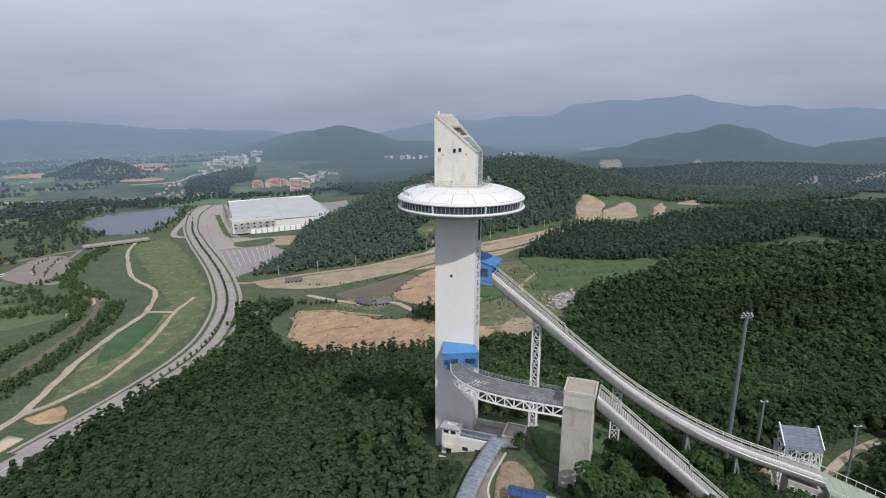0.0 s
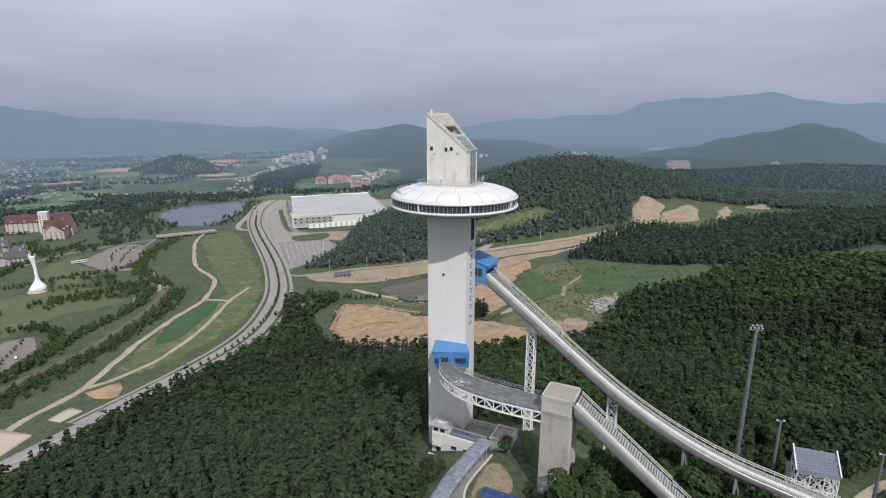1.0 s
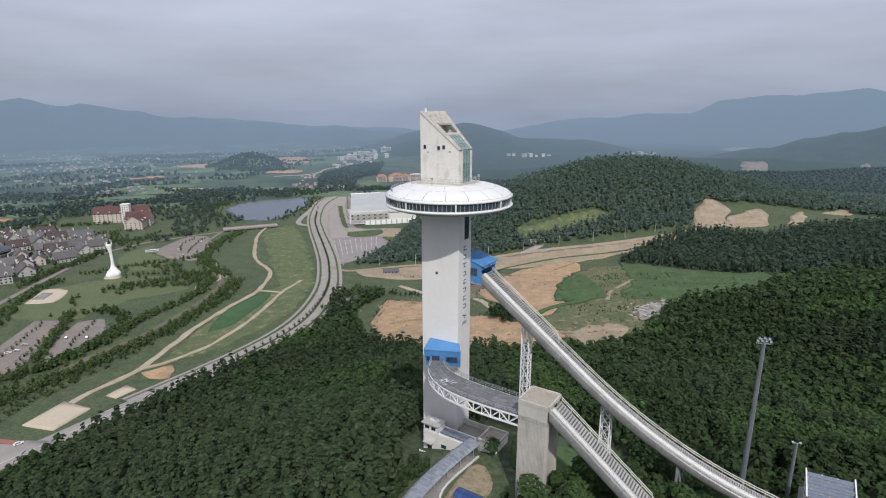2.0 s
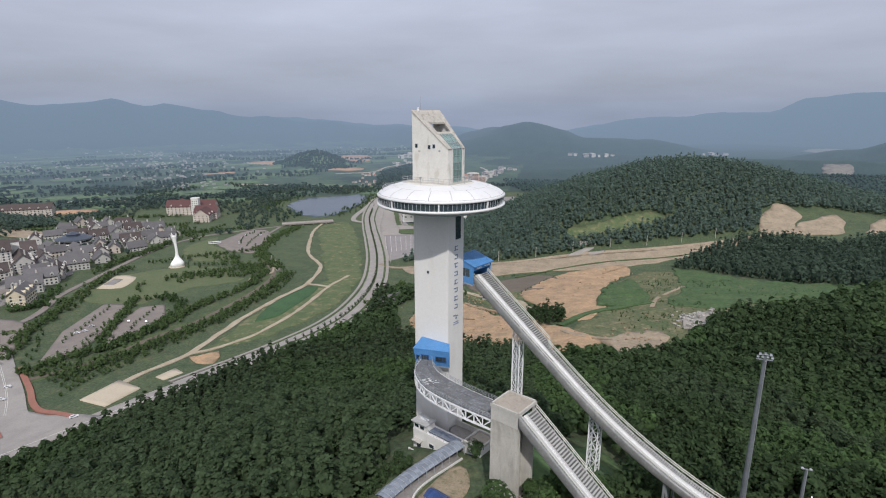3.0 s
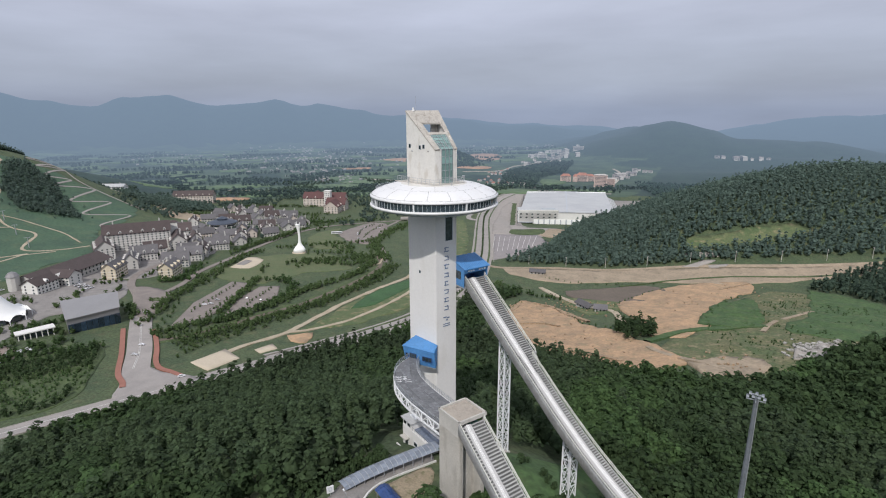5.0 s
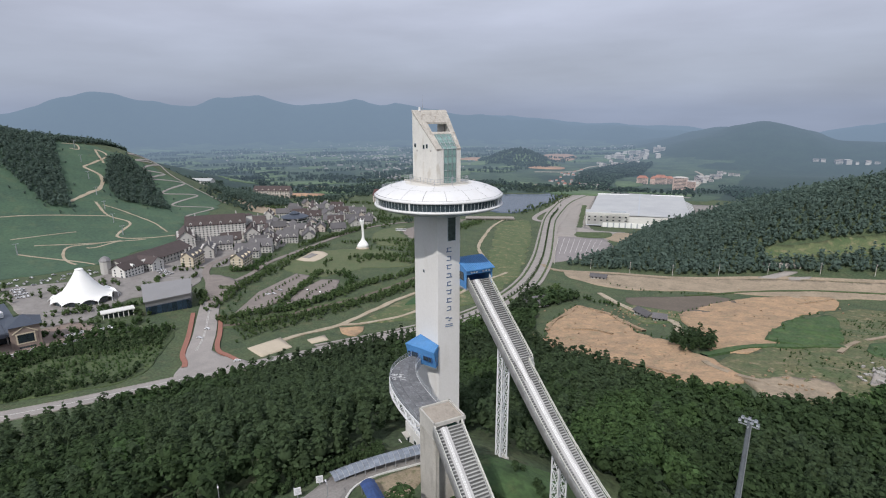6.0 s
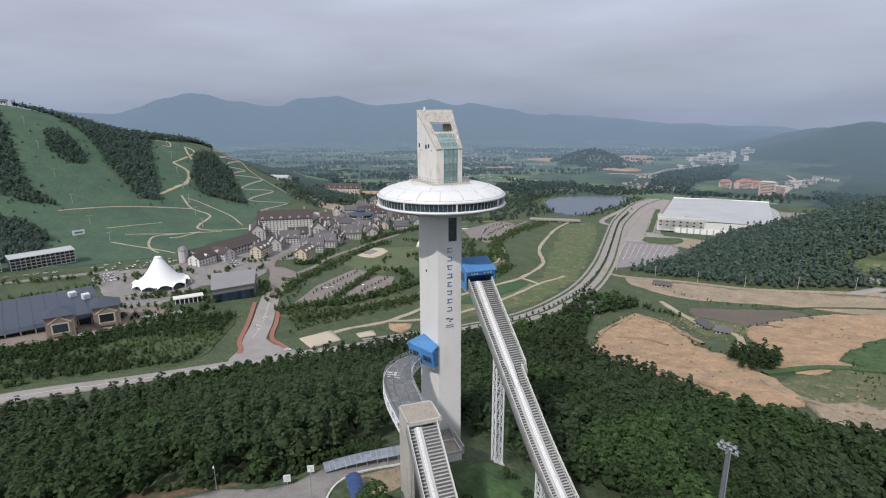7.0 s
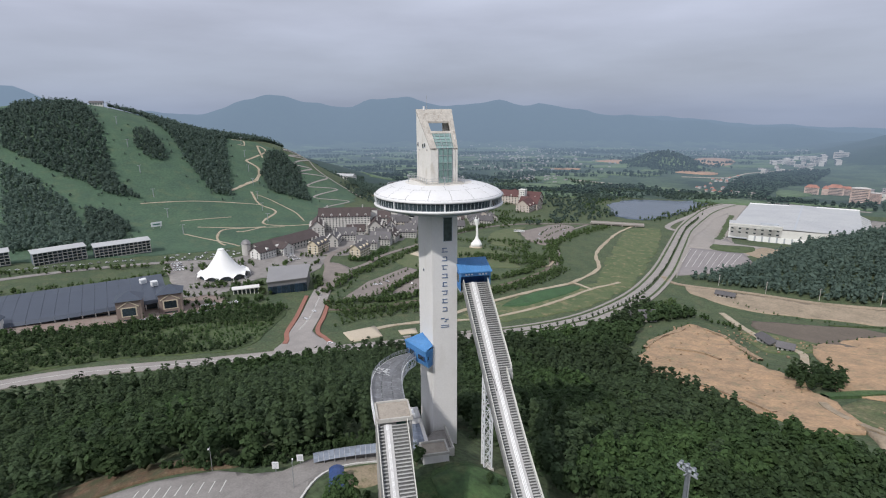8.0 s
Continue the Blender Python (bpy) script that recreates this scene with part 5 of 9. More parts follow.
def build_high_cabin():
    it = thing("blue_start_cabin", "blue sheet-metal start house over the ramp's head", "cabin", "blue start cabins")

    def at(s, w, z):
        p = Vector((12, 130.5, 0)) + U * s + V * w
        return Vector((p.x, p.y, z))

    s0, s1, w0, w1 = -4.4, 0.9, -1.1, 6.3
    for w, name in ((w0, "side_wall"), (w1, "side_wall")):
        q = (at(s0, w, 125.2), at(s1, w, 125.0), at(s1, w, 129.7), at(s0, w, 131.6))
        wall = blue_wall(name, q if w == w0 else (q[1], q[0], q[3], q[2]), M_BLUE, it, 8)
        p = at((s0 + s1) / 2 - 0.3, w + (-0.05 if w == w0 else 0.05), 127.9)
        for k in range(3):
            part("pane", Shape().box(p + U * (k - 1) * 1.25, (1.05, 0.16, 2.0), U, V, Z), M_GLASS, wall)
    part("lintel", Shape().hexa([at(s1 - 0.15, w0, 128.6), at(s1 + 0.1, w0, 128.6), at(s1 + 0.1, w1, 128.6), at(s1 - 0.15, w1, 128.6)], [at(s1 - 0.15, w0, 129.8), at(s1 + 0.1, w0, 129.8), at(s1 + 0.1, w1, 129.8), at(s1 - 0.15, w1, 129.8)]), M_BLUE, it)
    for w in (0.3, 1.0, 1.7, 3.6, 4.4, 5.2):
        part("lamp", Shape().box(at(s1 + 0.2, w, 129.1), (0.25, 0.4, 0.3), U, V, Z), M_FRAME, it, "white floodlight on the lintel")
    r = [at(s0 - 0.1, w0 - 0.25, 131.5), at(s1 + 0.7, w0 - 0.25, 129.6), at(s1 + 0.7, w1 + 0.25, 129.6), at(s0 - 0.1, w1 + 0.25, 131.5)]
    roof = part("roof", Shape().hexa(r, [p + Z * 0.22 for p in r]), M_BLUE, it)
    for i in range(1, 15):
        part("seam", Shape().beam(r[0].lerp(r[3], i / 15) + Z * 0.25, r[1].lerp(r[2], i / 15) + Z * 0.25, 0.07), M_BLUE, roof)
    part("back_wall", Shape().hexa([at(s0, w0, 125.2), at(s0 + 0.15, w0, 125.2), at(s0 + 0.15, w1, 125.2), at(s0, w1, 125.2)], [at(s0, w0, 131.5), at(s0 + 0.15, w0, 131.5), at(s0 + 0.15, w1, 131.5), at(s0, w1, 131.5)]), M_DARKBLUE, it)
    part("floor", Shape().hexa([at(s0, w0, 124.9), at(s1, w0, 124.7), at(s1, w1, 124.7), at(s0, w1, 124.9)], [at(s0, w0, 125.3), at(s1, w0, 125.1), at(s1, w1, 125.1), at(s0, w1, 125.3)]), M_STEEL, it)
    part("bracket", Shape().hexa([at(s0 - 2.5, 1.0, 122.5), at(s0 + 3.0, 1.0, 124.0), at(s0 + 3.0, 5.0, 124.0), at(s0 - 2.5, 5.0, 122.5)], [at(s0 - 2.5, 1.0, 125.0), at(s0 + 3.0, 1.0, 125.0), at(s0 + 3.0, 5.0, 125.0), at(s0 - 2.5, 5.0, 125.0)]), M_STEEL_WHITE, it)


build_high_cabin()


# ---- the buildings at the tower's foot ----
def uv(p, a, b):
    return Vector((*p, 0)) + U * a + V * b


def slab(p, a0, a1, b0, b1, z0, z1):
    """A block along the ramps' axes from plan point p."""
    return Shape().prism([uv(p, a0, b0), uv(p, a1, b0), uv(p, a1, b1), uv(p, a0, b1)], z0, z1)


def build_annex():
    P = (-0.3, 120.0)
    it = thing("annex", "low white rendered annex at the tower's foot", "building")
    part("wall", slab(P, 0, 13.5, 0, 4.2, 72, 88.0), M_CONC_WHITE, it, bevel=0.05)
    part("stair_house", slab(P, 0.1, 4.4, 0.1, 3.4, 87.9, 89.9), M_CONC_WHITE, it)
    part("stair_roof", slab(P, -0.4, 4.8, -0.4, 3.6, 89.9, 90.15), M_CLAD, it)
    part("roof_vent", slab(P, 1.0, 3.6, 1.6, 2.2, 90.15, 90.5), M_FRAME, it)
    for a in (1.2, 3.1):
        win = part("window", slab(P, a - 0.75, a + 0.75, 0.02, 0.12, 88.5, 89.5), M_FRAME, it)
        part("pane", slab(P, a - 0.65, a + 0.65, -0.02, 0.1, 88.6, 89.4), M_GLASS, win)
    for a, w, z0, z1 in ((2.0, 0.65, 82.3, 84.9), (6.3, 0.75, 84.6, 85.6), (9.6, 0.75, 84.6, 85.6)):
        win = part("door" if z0 < 84 else "window", slab(P, a - w - 0.12, a + w + 0.12, -0.08, 0.02, z0 - 0.1, z1 + 0.1), M_FRAME, it)
        part("pane", slab(P, a - w, a + w, -0.12, 0.0, z0, z1), M_GLASS, win)
    part("door_canopy", slab(P, 0.7, 3.4, -1.4, 0, 85.2, 85.4), M_CONC, it)
    part("balcony", slab(P, 0.0, 6.5, -1.9, 0, 81.5, 82.2), M_CONC, it)
    part("balcony_wall", slab(P, 0.0, 6.5, -2.0, -1.8, 81.5, 83.1), M_CONC_WHITE, it)
    for a in range(6):
        part("roof_sheet", slab(P, 4.7 + a * 1.45, 6.1 + a * 1.45, 0.7, 3.2, 88.0, 88.35), M_BLUEGREY, it, "blue grey ribbed roof sheet")
    for a in range(9):
        part("rail_post", Shape().beam(uv(P, 4.6 + a * 1.1, 0.1) + Z * 88, uv(P, 4.6 + a * 1.1, 0.1) + Z * 89.1, 0.07), M_STEEL, it)
    part("rail", Shape().beam(uv(P, 4.6, 0.1) + Z * 89.1, uv(P, 13.4, 0.1) + Z * 89.1, 0.07), M_STEEL, it)
    hut = thing("machine_house", "small white concrete machine house with a flat roof", "building")
    Q = (14.6, 116.2)
    part("wall", slab(Q, 0, 5.0, 0, 6.2, 76, 89.6), M_CONC_WHITE, hut, bevel=0.05)
    part("roof", slab(Q, 0.35, 4.65, 0.35, 5.85, 89.6, 89.7), M_ROOF_BROWN, hut)
    for a0, a1, b0, b1 in ((-0.1, 5.1, -0.1, 0.3), (-0.1, 5.1, 5.9, 6.3), (-0.1, 0.3, 0.3, 5.9), (4.7, 5.1, 0.3, 5.9)):
        part("parapet", slab(Q, a0, a1, b0, b1, 89.5, 90.1), M_CONC, hut)
    vent = part("wall_vent", slab(Q, 1.2, 2.4, -0.12, 0.0, 86.8, 87.6), M_UNDER, hut)
    terrace = thing("terrace", "raised concrete terrace with a low wall beside the tower", "terrace")
    part("slab", Shape().prism([(8.2, 124.0), (9.0, 126.8), (18.5, 123.5), (17.2, 119.6), (14.8, 116.6), (11.5, 117.5)], 86.2, 86.8), M_PAVE, terrace)
    for p, q in (((9.0, 126.8), (18.5, 123.5)), ((18.5, 123.5), (17.9, 121.6))):
        part("edge_wall", Shape().beam((*p, 87.2), (*q, 87.2), 0.3, 2.2), M_CONC, terrace)
    for x, y in ((9.2, 126.2), (13.5, 124.8), (18.0, 123.2)):
        part("pier", Shape().beam((x, y, 74), (x, y, 86.2), 0.5), M_CONC, terrace)


M_BLUEGREY = mat("blue_grey_sheet", (0.16, 0.19, 0.25), 0.5, 0.1, 0.15, 0.3, 1.5, 0.05, stain=((0.3, 0.32, 0.36), 0.5))
build_annex()


def build_covered_walk():
    it = thing("covered_walkway", "curved walkway roof of grey translucent sheets on posts", "canopy")
    mid = resample(smooth_line([(13.6, 116.2), (10.6, 110.4), (7.6, 104.0), (5.4, 98.4), (4.0, 93.6)], 1.5), 20)
    arch = [(-1.9, 0.0), (-1.2, 0.38), (0.0, 0.52), (1.2, 0.38), (1.9, 0.0)]
    fr = []
    for i, p in enumerate(mid):
        d = (mid[min(i + 1, 20)] - mid[max(i - 1, 0)]).normalized()
        fr.append((p, Vector((-d.y, d.x, 0)), 89.0 - 1.0 * i / 20))
    for i in range(20):
        (p, n, z), (q, m, y) = fr[i], fr[i + 1]
        q2, p2 = p.lerp(q, 0.97), p.lerp(q, 0.03)
        low, high = [], []
        for k in range(4):
            for bay in (0,):
                a, b = arch[k], arch[k + 1]
                part("roof_sheet", Shape().hexa([p2 + n * a[0] + Z * (z + a[1] - 0.05), p2 + n * b[0] * 0.99 + Z * (z + b[1] - 0.05), q2 + m * b[0] * 0.99 + Z * (y + b[1] - 0.05), q2 + m * a[0] + Z * (y + a[1] - 0.05)],
                                               [p2 + n * a[0] + Z * (z + a[1]), p2 + n * b[0] * 0.99 + Z * (z + b[1]), q2 + m * b[0] * 0.99 + Z * (y + b[1]), q2 + m * a[0] + Z * (y + a[1])]), M_SHEET, it)
        if i % 2 == 0:
            for side in (-1.75, 1.75):
                g = p + n * side
                part("post", Shape().beam((g.x, g.y, gz(g.x, g.y) - 0.5), (g.x, g.y, z), 0.14), M_STEEL, it)
        part("rib", Shape().loft([[p + n * a + Z * (z + b + 0.06), p + n * a + Z * (z + b - 0.08), p + n * a + (q - p).normalized() * 0.12 + Z * (z + b - 0.08), p + n * a + (q - p).normalized() * 0.12 + Z * (z + b + 0.06)] for a, b in arch]), M_STEEL, it)
    return it


M_SHEET = mat("grey_translucent_sheet", (0.23, 0.26, 0.31), 0.35, 0.0, 0.15, 0.5, 2.0, 0.02, each=0.2)
build_covered_walk()
M_DRY = mat("dry_trodden_earth", (0.31, 0.25, 0.175), 0.95, 0, 0.2, 0.5, 3.0, 0.4, tint=(0.24, 0.20, 0.13), stain=((0.10, 0.12, 0.05), 0.8))
patch("pavement", [(-16, 44), (-12, 60), (-5, 74), (2, 80), (5, 86), (2, 96), (6, 106), (12, 116), (15, 113), (10.5, 104), (9.5, 97), (12, 91), (20, 84), (24, 70), (24, 50)], M_PAVE, "grey concrete car park and ramp road on the hilltop", "pavement", 3.0, 0.18, 0.0)


def kerb(pts, name="kerb", w=0.45, h=0.35):
    strip(name, pts, w, M_MARK, h, "pale concrete kerb of the hilltop road", "kerb", step=2.0, across=1)


kerb([(15.3, 113.2), (11.0, 104.2), (9.8, 97.5), (12.2, 91.5), (20, 84.5)])
patch("bare_ground", [(10.6, 98.0), (11.8, 103.5), (15.4, 111), (19, 109.5), (21, 104), (19, 98.5), (14, 96.5)], M_DRY, "dry sandy ground beside the hilltop road", "ground", 1.6, 0.16, 1.6, relief=0.3)
# Mown lawn green, darkened to carry the shade of ramp and trees.
M_LAWN_SHADED = mat("mown_green_lawn", (0.048, 0.088, 0.028), 0.95, 0, 0.3, 0.6, 5.0, 0.3, stain=((0.11, 0.115, 0.05), 0.5))
patch("lawn", [(24, 110), (30, 106), (40, 107), (48, 113), (46, 122), (30, 128), (22, 125)], M_LAWN_SHADED, "mown green lawn under the ramp", "lawn", 3.0, 0.14, 1.0)


def parking_marks():
    for i in range(9):
        p = Vector((-9 + i * 1.3, 58 + i * 2.1, 0))
        d = Vector((0.9, -0.42, 0))
        part_ob = strip("parking_line", [tuple(p.xy), tuple((p + d * 4.5).xy)], 0.22, M_MARK, 0.24, step=1.5, across=1)
        tagged(part_ob, "white painted parking bay line on the car park", "road marking", "parking lines", kind="structure")


parking_marks()
M_BANK = mat("reddish_bare_bank", (0.125, 0.078, 0.048), 0.95, 0, 0.35, 0.5, 4.0, 0.5, tint=(0.062, 0.066, 0.032), stain=((0.20, 0.15, 0.10), 0.4))
patch("bare_ground", [(-30, 41), (-26.5, 52.5), (-21, 65), (-12.8, 73.4), (-4, 79.6), (-5.2, 75.2), (-10.5, 67), (-14.5, 57), (-18, 44)], M_BANK, "reddish bare soil bank with thin grass round the car park", "ground", 2.0, 0.5, 1.2, relief=0.5)


def build_booth():
    it = thing("blue_canopy", "small blue roofed shelter on steel posts beside the car park", "shelter")
    P = (13.2, 94.4)
    z = gz(15, 94) + 0.1
    for a in (0.3, 3.8, 7.6):
        for b in (0.3, 2.7):
            q = uv(P, a, b)
            part("post", Shape().beam((q.x, q.y, z - 0.6), (q.x, q.y, z + 2.5), 0.14), M_STEEL, it)
    for k in range(8):
        a0, a1 = k * 1.0, k * 1.0 + 0.96
        part("roof_sheet", Shape().loft([[uv(P, a, b) + Z * (z + h) for b, h in ((-0.1, 2.4), (0.8, 2.95), (1.5, 3.1), (2.2, 2.95), (3.1, 2.4), (3.1, 2.34), (1.5, 3.02), (-0.1, 2.34))] for a in (a0, a1)]), M_BLUE_DULL, it)
    part("low_wall", slab((20.2, 92.0), 0, 5, 0, 4, z - 1, z + 0.9), M_CONC, it)
    for i, (x, y) in enumerate(((4.2, 84.9), (3.8, 90.6))):
        g = gz(x, y)
        s = thing("notice_board", "white notice board on a post beside the car park", "sign", "notice boards")
        part("post", Shape().beam((x, y, g - 0.4), (x, y, g + 1.0), 0.14), M_STEEL, s)
        part("board", Shape().box((x, y, g + 1.7), (1.5, 0.14, 1.7), Vector((0.5, 0.87, 0)), Vector((0.87, -0.5, 0)), Z), M_FRAME, s)
        for k in range(4):
            part("text_bar", Shape().box((x + 0.08, y - 0.046, g + 2.2 - 0.3 * k), (1.0 - 0.2 * (k % 2), 0.04, 0.1), Vector((0.5, 0.87, 0)), Vector((0.87, -0.5, 0)), Z), M_UNDER, s)


M_BLUE_DULL = mat("dull_blue_sheet", (0.03, 0.065, 0.19), 0.3, 0, 0.15, 0.4, 2.0, 0.03, each=0.1)
build_booth()


def lamp_posts():
    post = thing("lamp_post", "slim grey lamp post at the edge of the car park", "lamp post", "lamp posts")
    part("pole", Shape().tube((0, 0, -0.5), (0, 0, 6.2), 0.09, 0.06, 8), M_STEEL, post)
    part("arm", Shape().beam((0, 0, 6.1), (0.9, 0, 6.3), 0.07), M_STEEL, post)
    part("lamp_head", Shape().box((1.1, 0, 6.3), (0.6, 0.25, 0.12)), M_FRAME, post)
    for i, (x, y, turn) in enumerate(((-6.5, 73.0, -20), (13.0, 86.5, 160))):
        m = pose(x, y, gz(x, y), 0, 0, turn)
        if i:
            copy_thing(post, m)
        else:
            post.matrix_basis = m


lamp_posts()


# ---- floodlight masts and the judges' frame tower ----
def mast(x, y, top, r, heads, label):
    it = thing("floodlight_mast", label, "floodlight mast", "floodlight masts")
    z = gz(x, y) - 1
    n = 4
    for i in range(n):
        a, b = z + (top - z) * i / n, z + (top - z) * (i + 1) / n
        part("pole_section", Shape().tube((x, y, a), (x, y, b), r * (1 - 0.62 * i / n), r * (1 - 0.62 * (i + 1) / n) + 0.02, 12), M_MAST, it)
    if heads:
        part("head_frame", Shape().beam((x - 1.5, y, top - 0.6), (x + 1.5, y, top - 0.6), 0.16).beam((x, y - 0.9, top - 0.6), (x, y + 0.9, top - 0.6), 0.16).beam((x - 1.2, y, top + 0.5), (x + 1.2, y, top + 0.5), 0.14), M_STEEL, it)
        for i, (dx, dz) in enumerate(((-1.3, 0.0), (-0.45, 0.1), (0.45, 0.1), (1.3, 0.0), (-0.95, 0.62), (0.0, 0.72), (0.95, 0.62))):
            c = Vector((x + dx, y - 0.35, top + dz))
            lamp = part("lamp_head", Shape().hexa([c + Vector((i * 0.26, 0, j * 0.2)) for i, j in ((-1, -1), (1, -1), (1, 1), (-1, 1))], [c + Vector((i * 0.18, 0.4, 0.12 + j * 0.14)) for i, j in ((-1, -1), (1, -1), (1, 1), (-1, 1))]), M_MAST, it)
            part("lens", Shape().box(c - Vector((0, 0.03, 0)), (0.44, 0.06, 0.32)), M_UNDER, lamp)
    else:
        part("arm", Shape().beam((x - 0.9, y, top), (x + 0.9, y, top), 0.16), M_STEEL, it)
        for dx in (-0.8, 0.8):
            part("lamp_head", Shape().box((x + dx, y - 0.1, top + 0.2), (0.5, 0.45, 0.3)), M_UNDER, it)
    part("ladder", Shape().beam((x + r * 0.9, y, z), (x + r * 0.5, y, top), 0.12), M_STEEL, it)


M_MAST = mat("dull_grey_mast", (0.20, 0.22, 0.24), 0.5, 0.4, 0.15, 0.4, 3.0, 0.03)
mast(76.0, 125.0, 118.2, 0.75, True, "tall grey tapered floodlight mast with lamp cluster")
mast(89.2, 133.0, 89.6, 0.6, False, "short dark grey floodlight mast")
mast(107.5, 122.6, 88.5, 0.5, False, "short grey floodlight mast beside a track")


def judges_tower():
    it = thing("judges_tower", "white lattice steel judges' tower with louvred cabins", "tower")
    A, B = Vector((0.976, -0.22, 0)), Vector((0.22, 0.976, 0))
    c = Vector((92.2, 121.0, 0))
    z0, z1 = 67.0, 88.0

    def at(a, b, z):
        p = c + A * (a * 0.82) + B * (b * 0.6)
        return Vector((p.x, p.y, z))

    aa, bb = (-5.2, -1.8, 1.8, 5.2), (-4, 0, 4)
    for a in aa:
        for b in bb:
            part("column", Shape().beam(at(a, b, z0), at(a, b, 84 if b < 4 else z1), 0.22), M_STEEL_WHITE, it)
    levels = (z0, 72.8, 76.5, 80.3, 84.0)
    for lo, hi in zip(levels, levels[1:]):
        for a0, a1 in zip(aa, aa[1:]):
            for b in (-4, 4):
                part("brace", Shape().beam(at(a0, b, lo), at(a1, b, hi), 0.14), M_STEEL_WHITE, it)
                part("brace", Shape().beam(at(a1, b, lo), at(a0, b, hi), 0.14), M_STEEL_WHITE, it)
        for b0, b1 in zip(bb, bb[1:]):
            for a in (-5.2, 5.2):
                part("brace", Shape().beam(at(a, b0, lo), at(a, b1, hi), 0.14), M_STEEL_WHITE, it)
        for b in bb:
            part("tie", Shape().beam(at(-5.2, b, hi), at(5.2, b, hi), 0.16), M_STEEL_WHITE, it)
        for a in aa:
            part("tie", Shape().beam(at(a, -4, hi), at(a, 4, hi), 0.16), M_STEEL_WHITE, it)
    # stepped cabins with louvres under a sheet roof
    for k in range(4):
        b0, z = -4.2 + 2.1 * k, 84.0 + 0.9 * k
        part("cabin_tier", Shape().hexa([at(-5.4, b0, z), at(5.4, b0, z), at(5.4, b0 + 2.05, z), at(-5.4, b0 + 2.05, z)], [at(-5.4, b0, z + 1.0), at(5.4, b0, z + 1.0), at(5.4, b0 + 2.05, z + 1.3), at(-5.4, b0 + 2.05, z + 1.3)]), M_BLUEGREY, it)
        for j in range(4):
            part("louvre", Shape().box(at(0, b0 - 0.05, z + 0.15 + 0.22 * j), (8.7, 0.1, 0.1), A, B, Z), M_STEEL if j % 2 else M_UNDER, it)
    for a in (-5.5, 5.5):
        part("edge_beam", Shape().beam(at(a, -4.3, 84.9), at(a, 4.3, 88.7), 0.25, 0.5), M_STEEL_WHITE, it)
    part("stair", Shape().beam(at(-6.2, -4, 71), at(-5.9, 3.5, 84), 0.9, 0.25), M_STEEL, it)


judges_tower()
strip("dirt_track", [(140, 150), (122, 140), (110, 132), (104, 126), (103, 118), (106, 110)], 2.4, M_PATH, 0.3, "pale dirt track winding through the forest", "path", ragged=0.3, step=3)
strip("dirt_track", [(104, 126), (98, 131), (88, 134), (82, 133)], 2.2, M_PATH, 0.3, "pale dirt track winding through the forest", "path", ragged=0.3, step=3)


# ---- buildings in the valley ----
M_CREAM = mat("cream_render", (0.55, 0.48, 0.36), 0.85, 0, 0.06, 1.0, 6.0, 0.05)
M_PALE_WALL = mat("pale_grey_render", (0.48, 0.465, 0.44), 0.85, 0, 0.08, 1.0, 6.0, 0.05, each=0.08)
M_PINK_WALL = mat("pinkish_render", (0.50, 0.44, 0.39), 0.85, 0, 0.08, 1.0, 6.0, 0.05, each=0.1)
M_WHITE_WALL = mat("white_render", (0.68, 0.67, 0.64), 0.8, 0, 0.05, 1.0, 6.0, 0.03)
M_BROWN_ROOF = mat("dark_brown_roof_tiles", (0.078, 0.060, 0.058), 0.85, 0, 0.15, 0.8, 7.0, 0.2, each=0.15)
M_GREY_ROOF = mat("dark_grey_roof_tiles", (0.115, 0.11, 0.115), 0.8, 0, 0.15, 0.8, 7.0, 0.2, each=0.18)
M_RED_ROOF = mat("dark_red_roof_tiles", (0.105, 0.05, 0.048), 0.85, 0, 0.12, 0.8, 7.0, 0.15)
M_SLATE = mat("blue_grey_metal_roof", (0.065, 0.08, 0.108), 0.5, 0.2, 0.08, 1.2, 12.0, 0.05)
M_ZINC = mat("grey_zinc_roof", (0.24, 0.235, 0.235), 0.45, 0.3, 0.06, 1.0, 10.0, 0.03)
M_TENT = mat("white_membrane", (0.82, 0.82, 0.80), 0.6, 0, 0.03, 1.0, 9.0, 0.02)
M_BRICK = mat("pinkish_brown_brick", (0.26, 0.205, 0.175), 0.9, 0, 0.15, 0.5, 4.0, 0.1)
M_HALL_ROOF = mat("white_hall_roof", (0.44, 0.45, 0.45), 0.6, 0, 0.05, 4.0, 40.0, 0.02, tint=(0.39, 0.40, 0.41))
M_CAR = mat("car_paint", (0.55, 0.55, 0.56), 0.3, 0.2, 0.02, 0.5, 3.0, 0.0, each=0.6)
M_TYRE = mat("black_tyre", (0.03, 0.03, 0.03), 0.9)


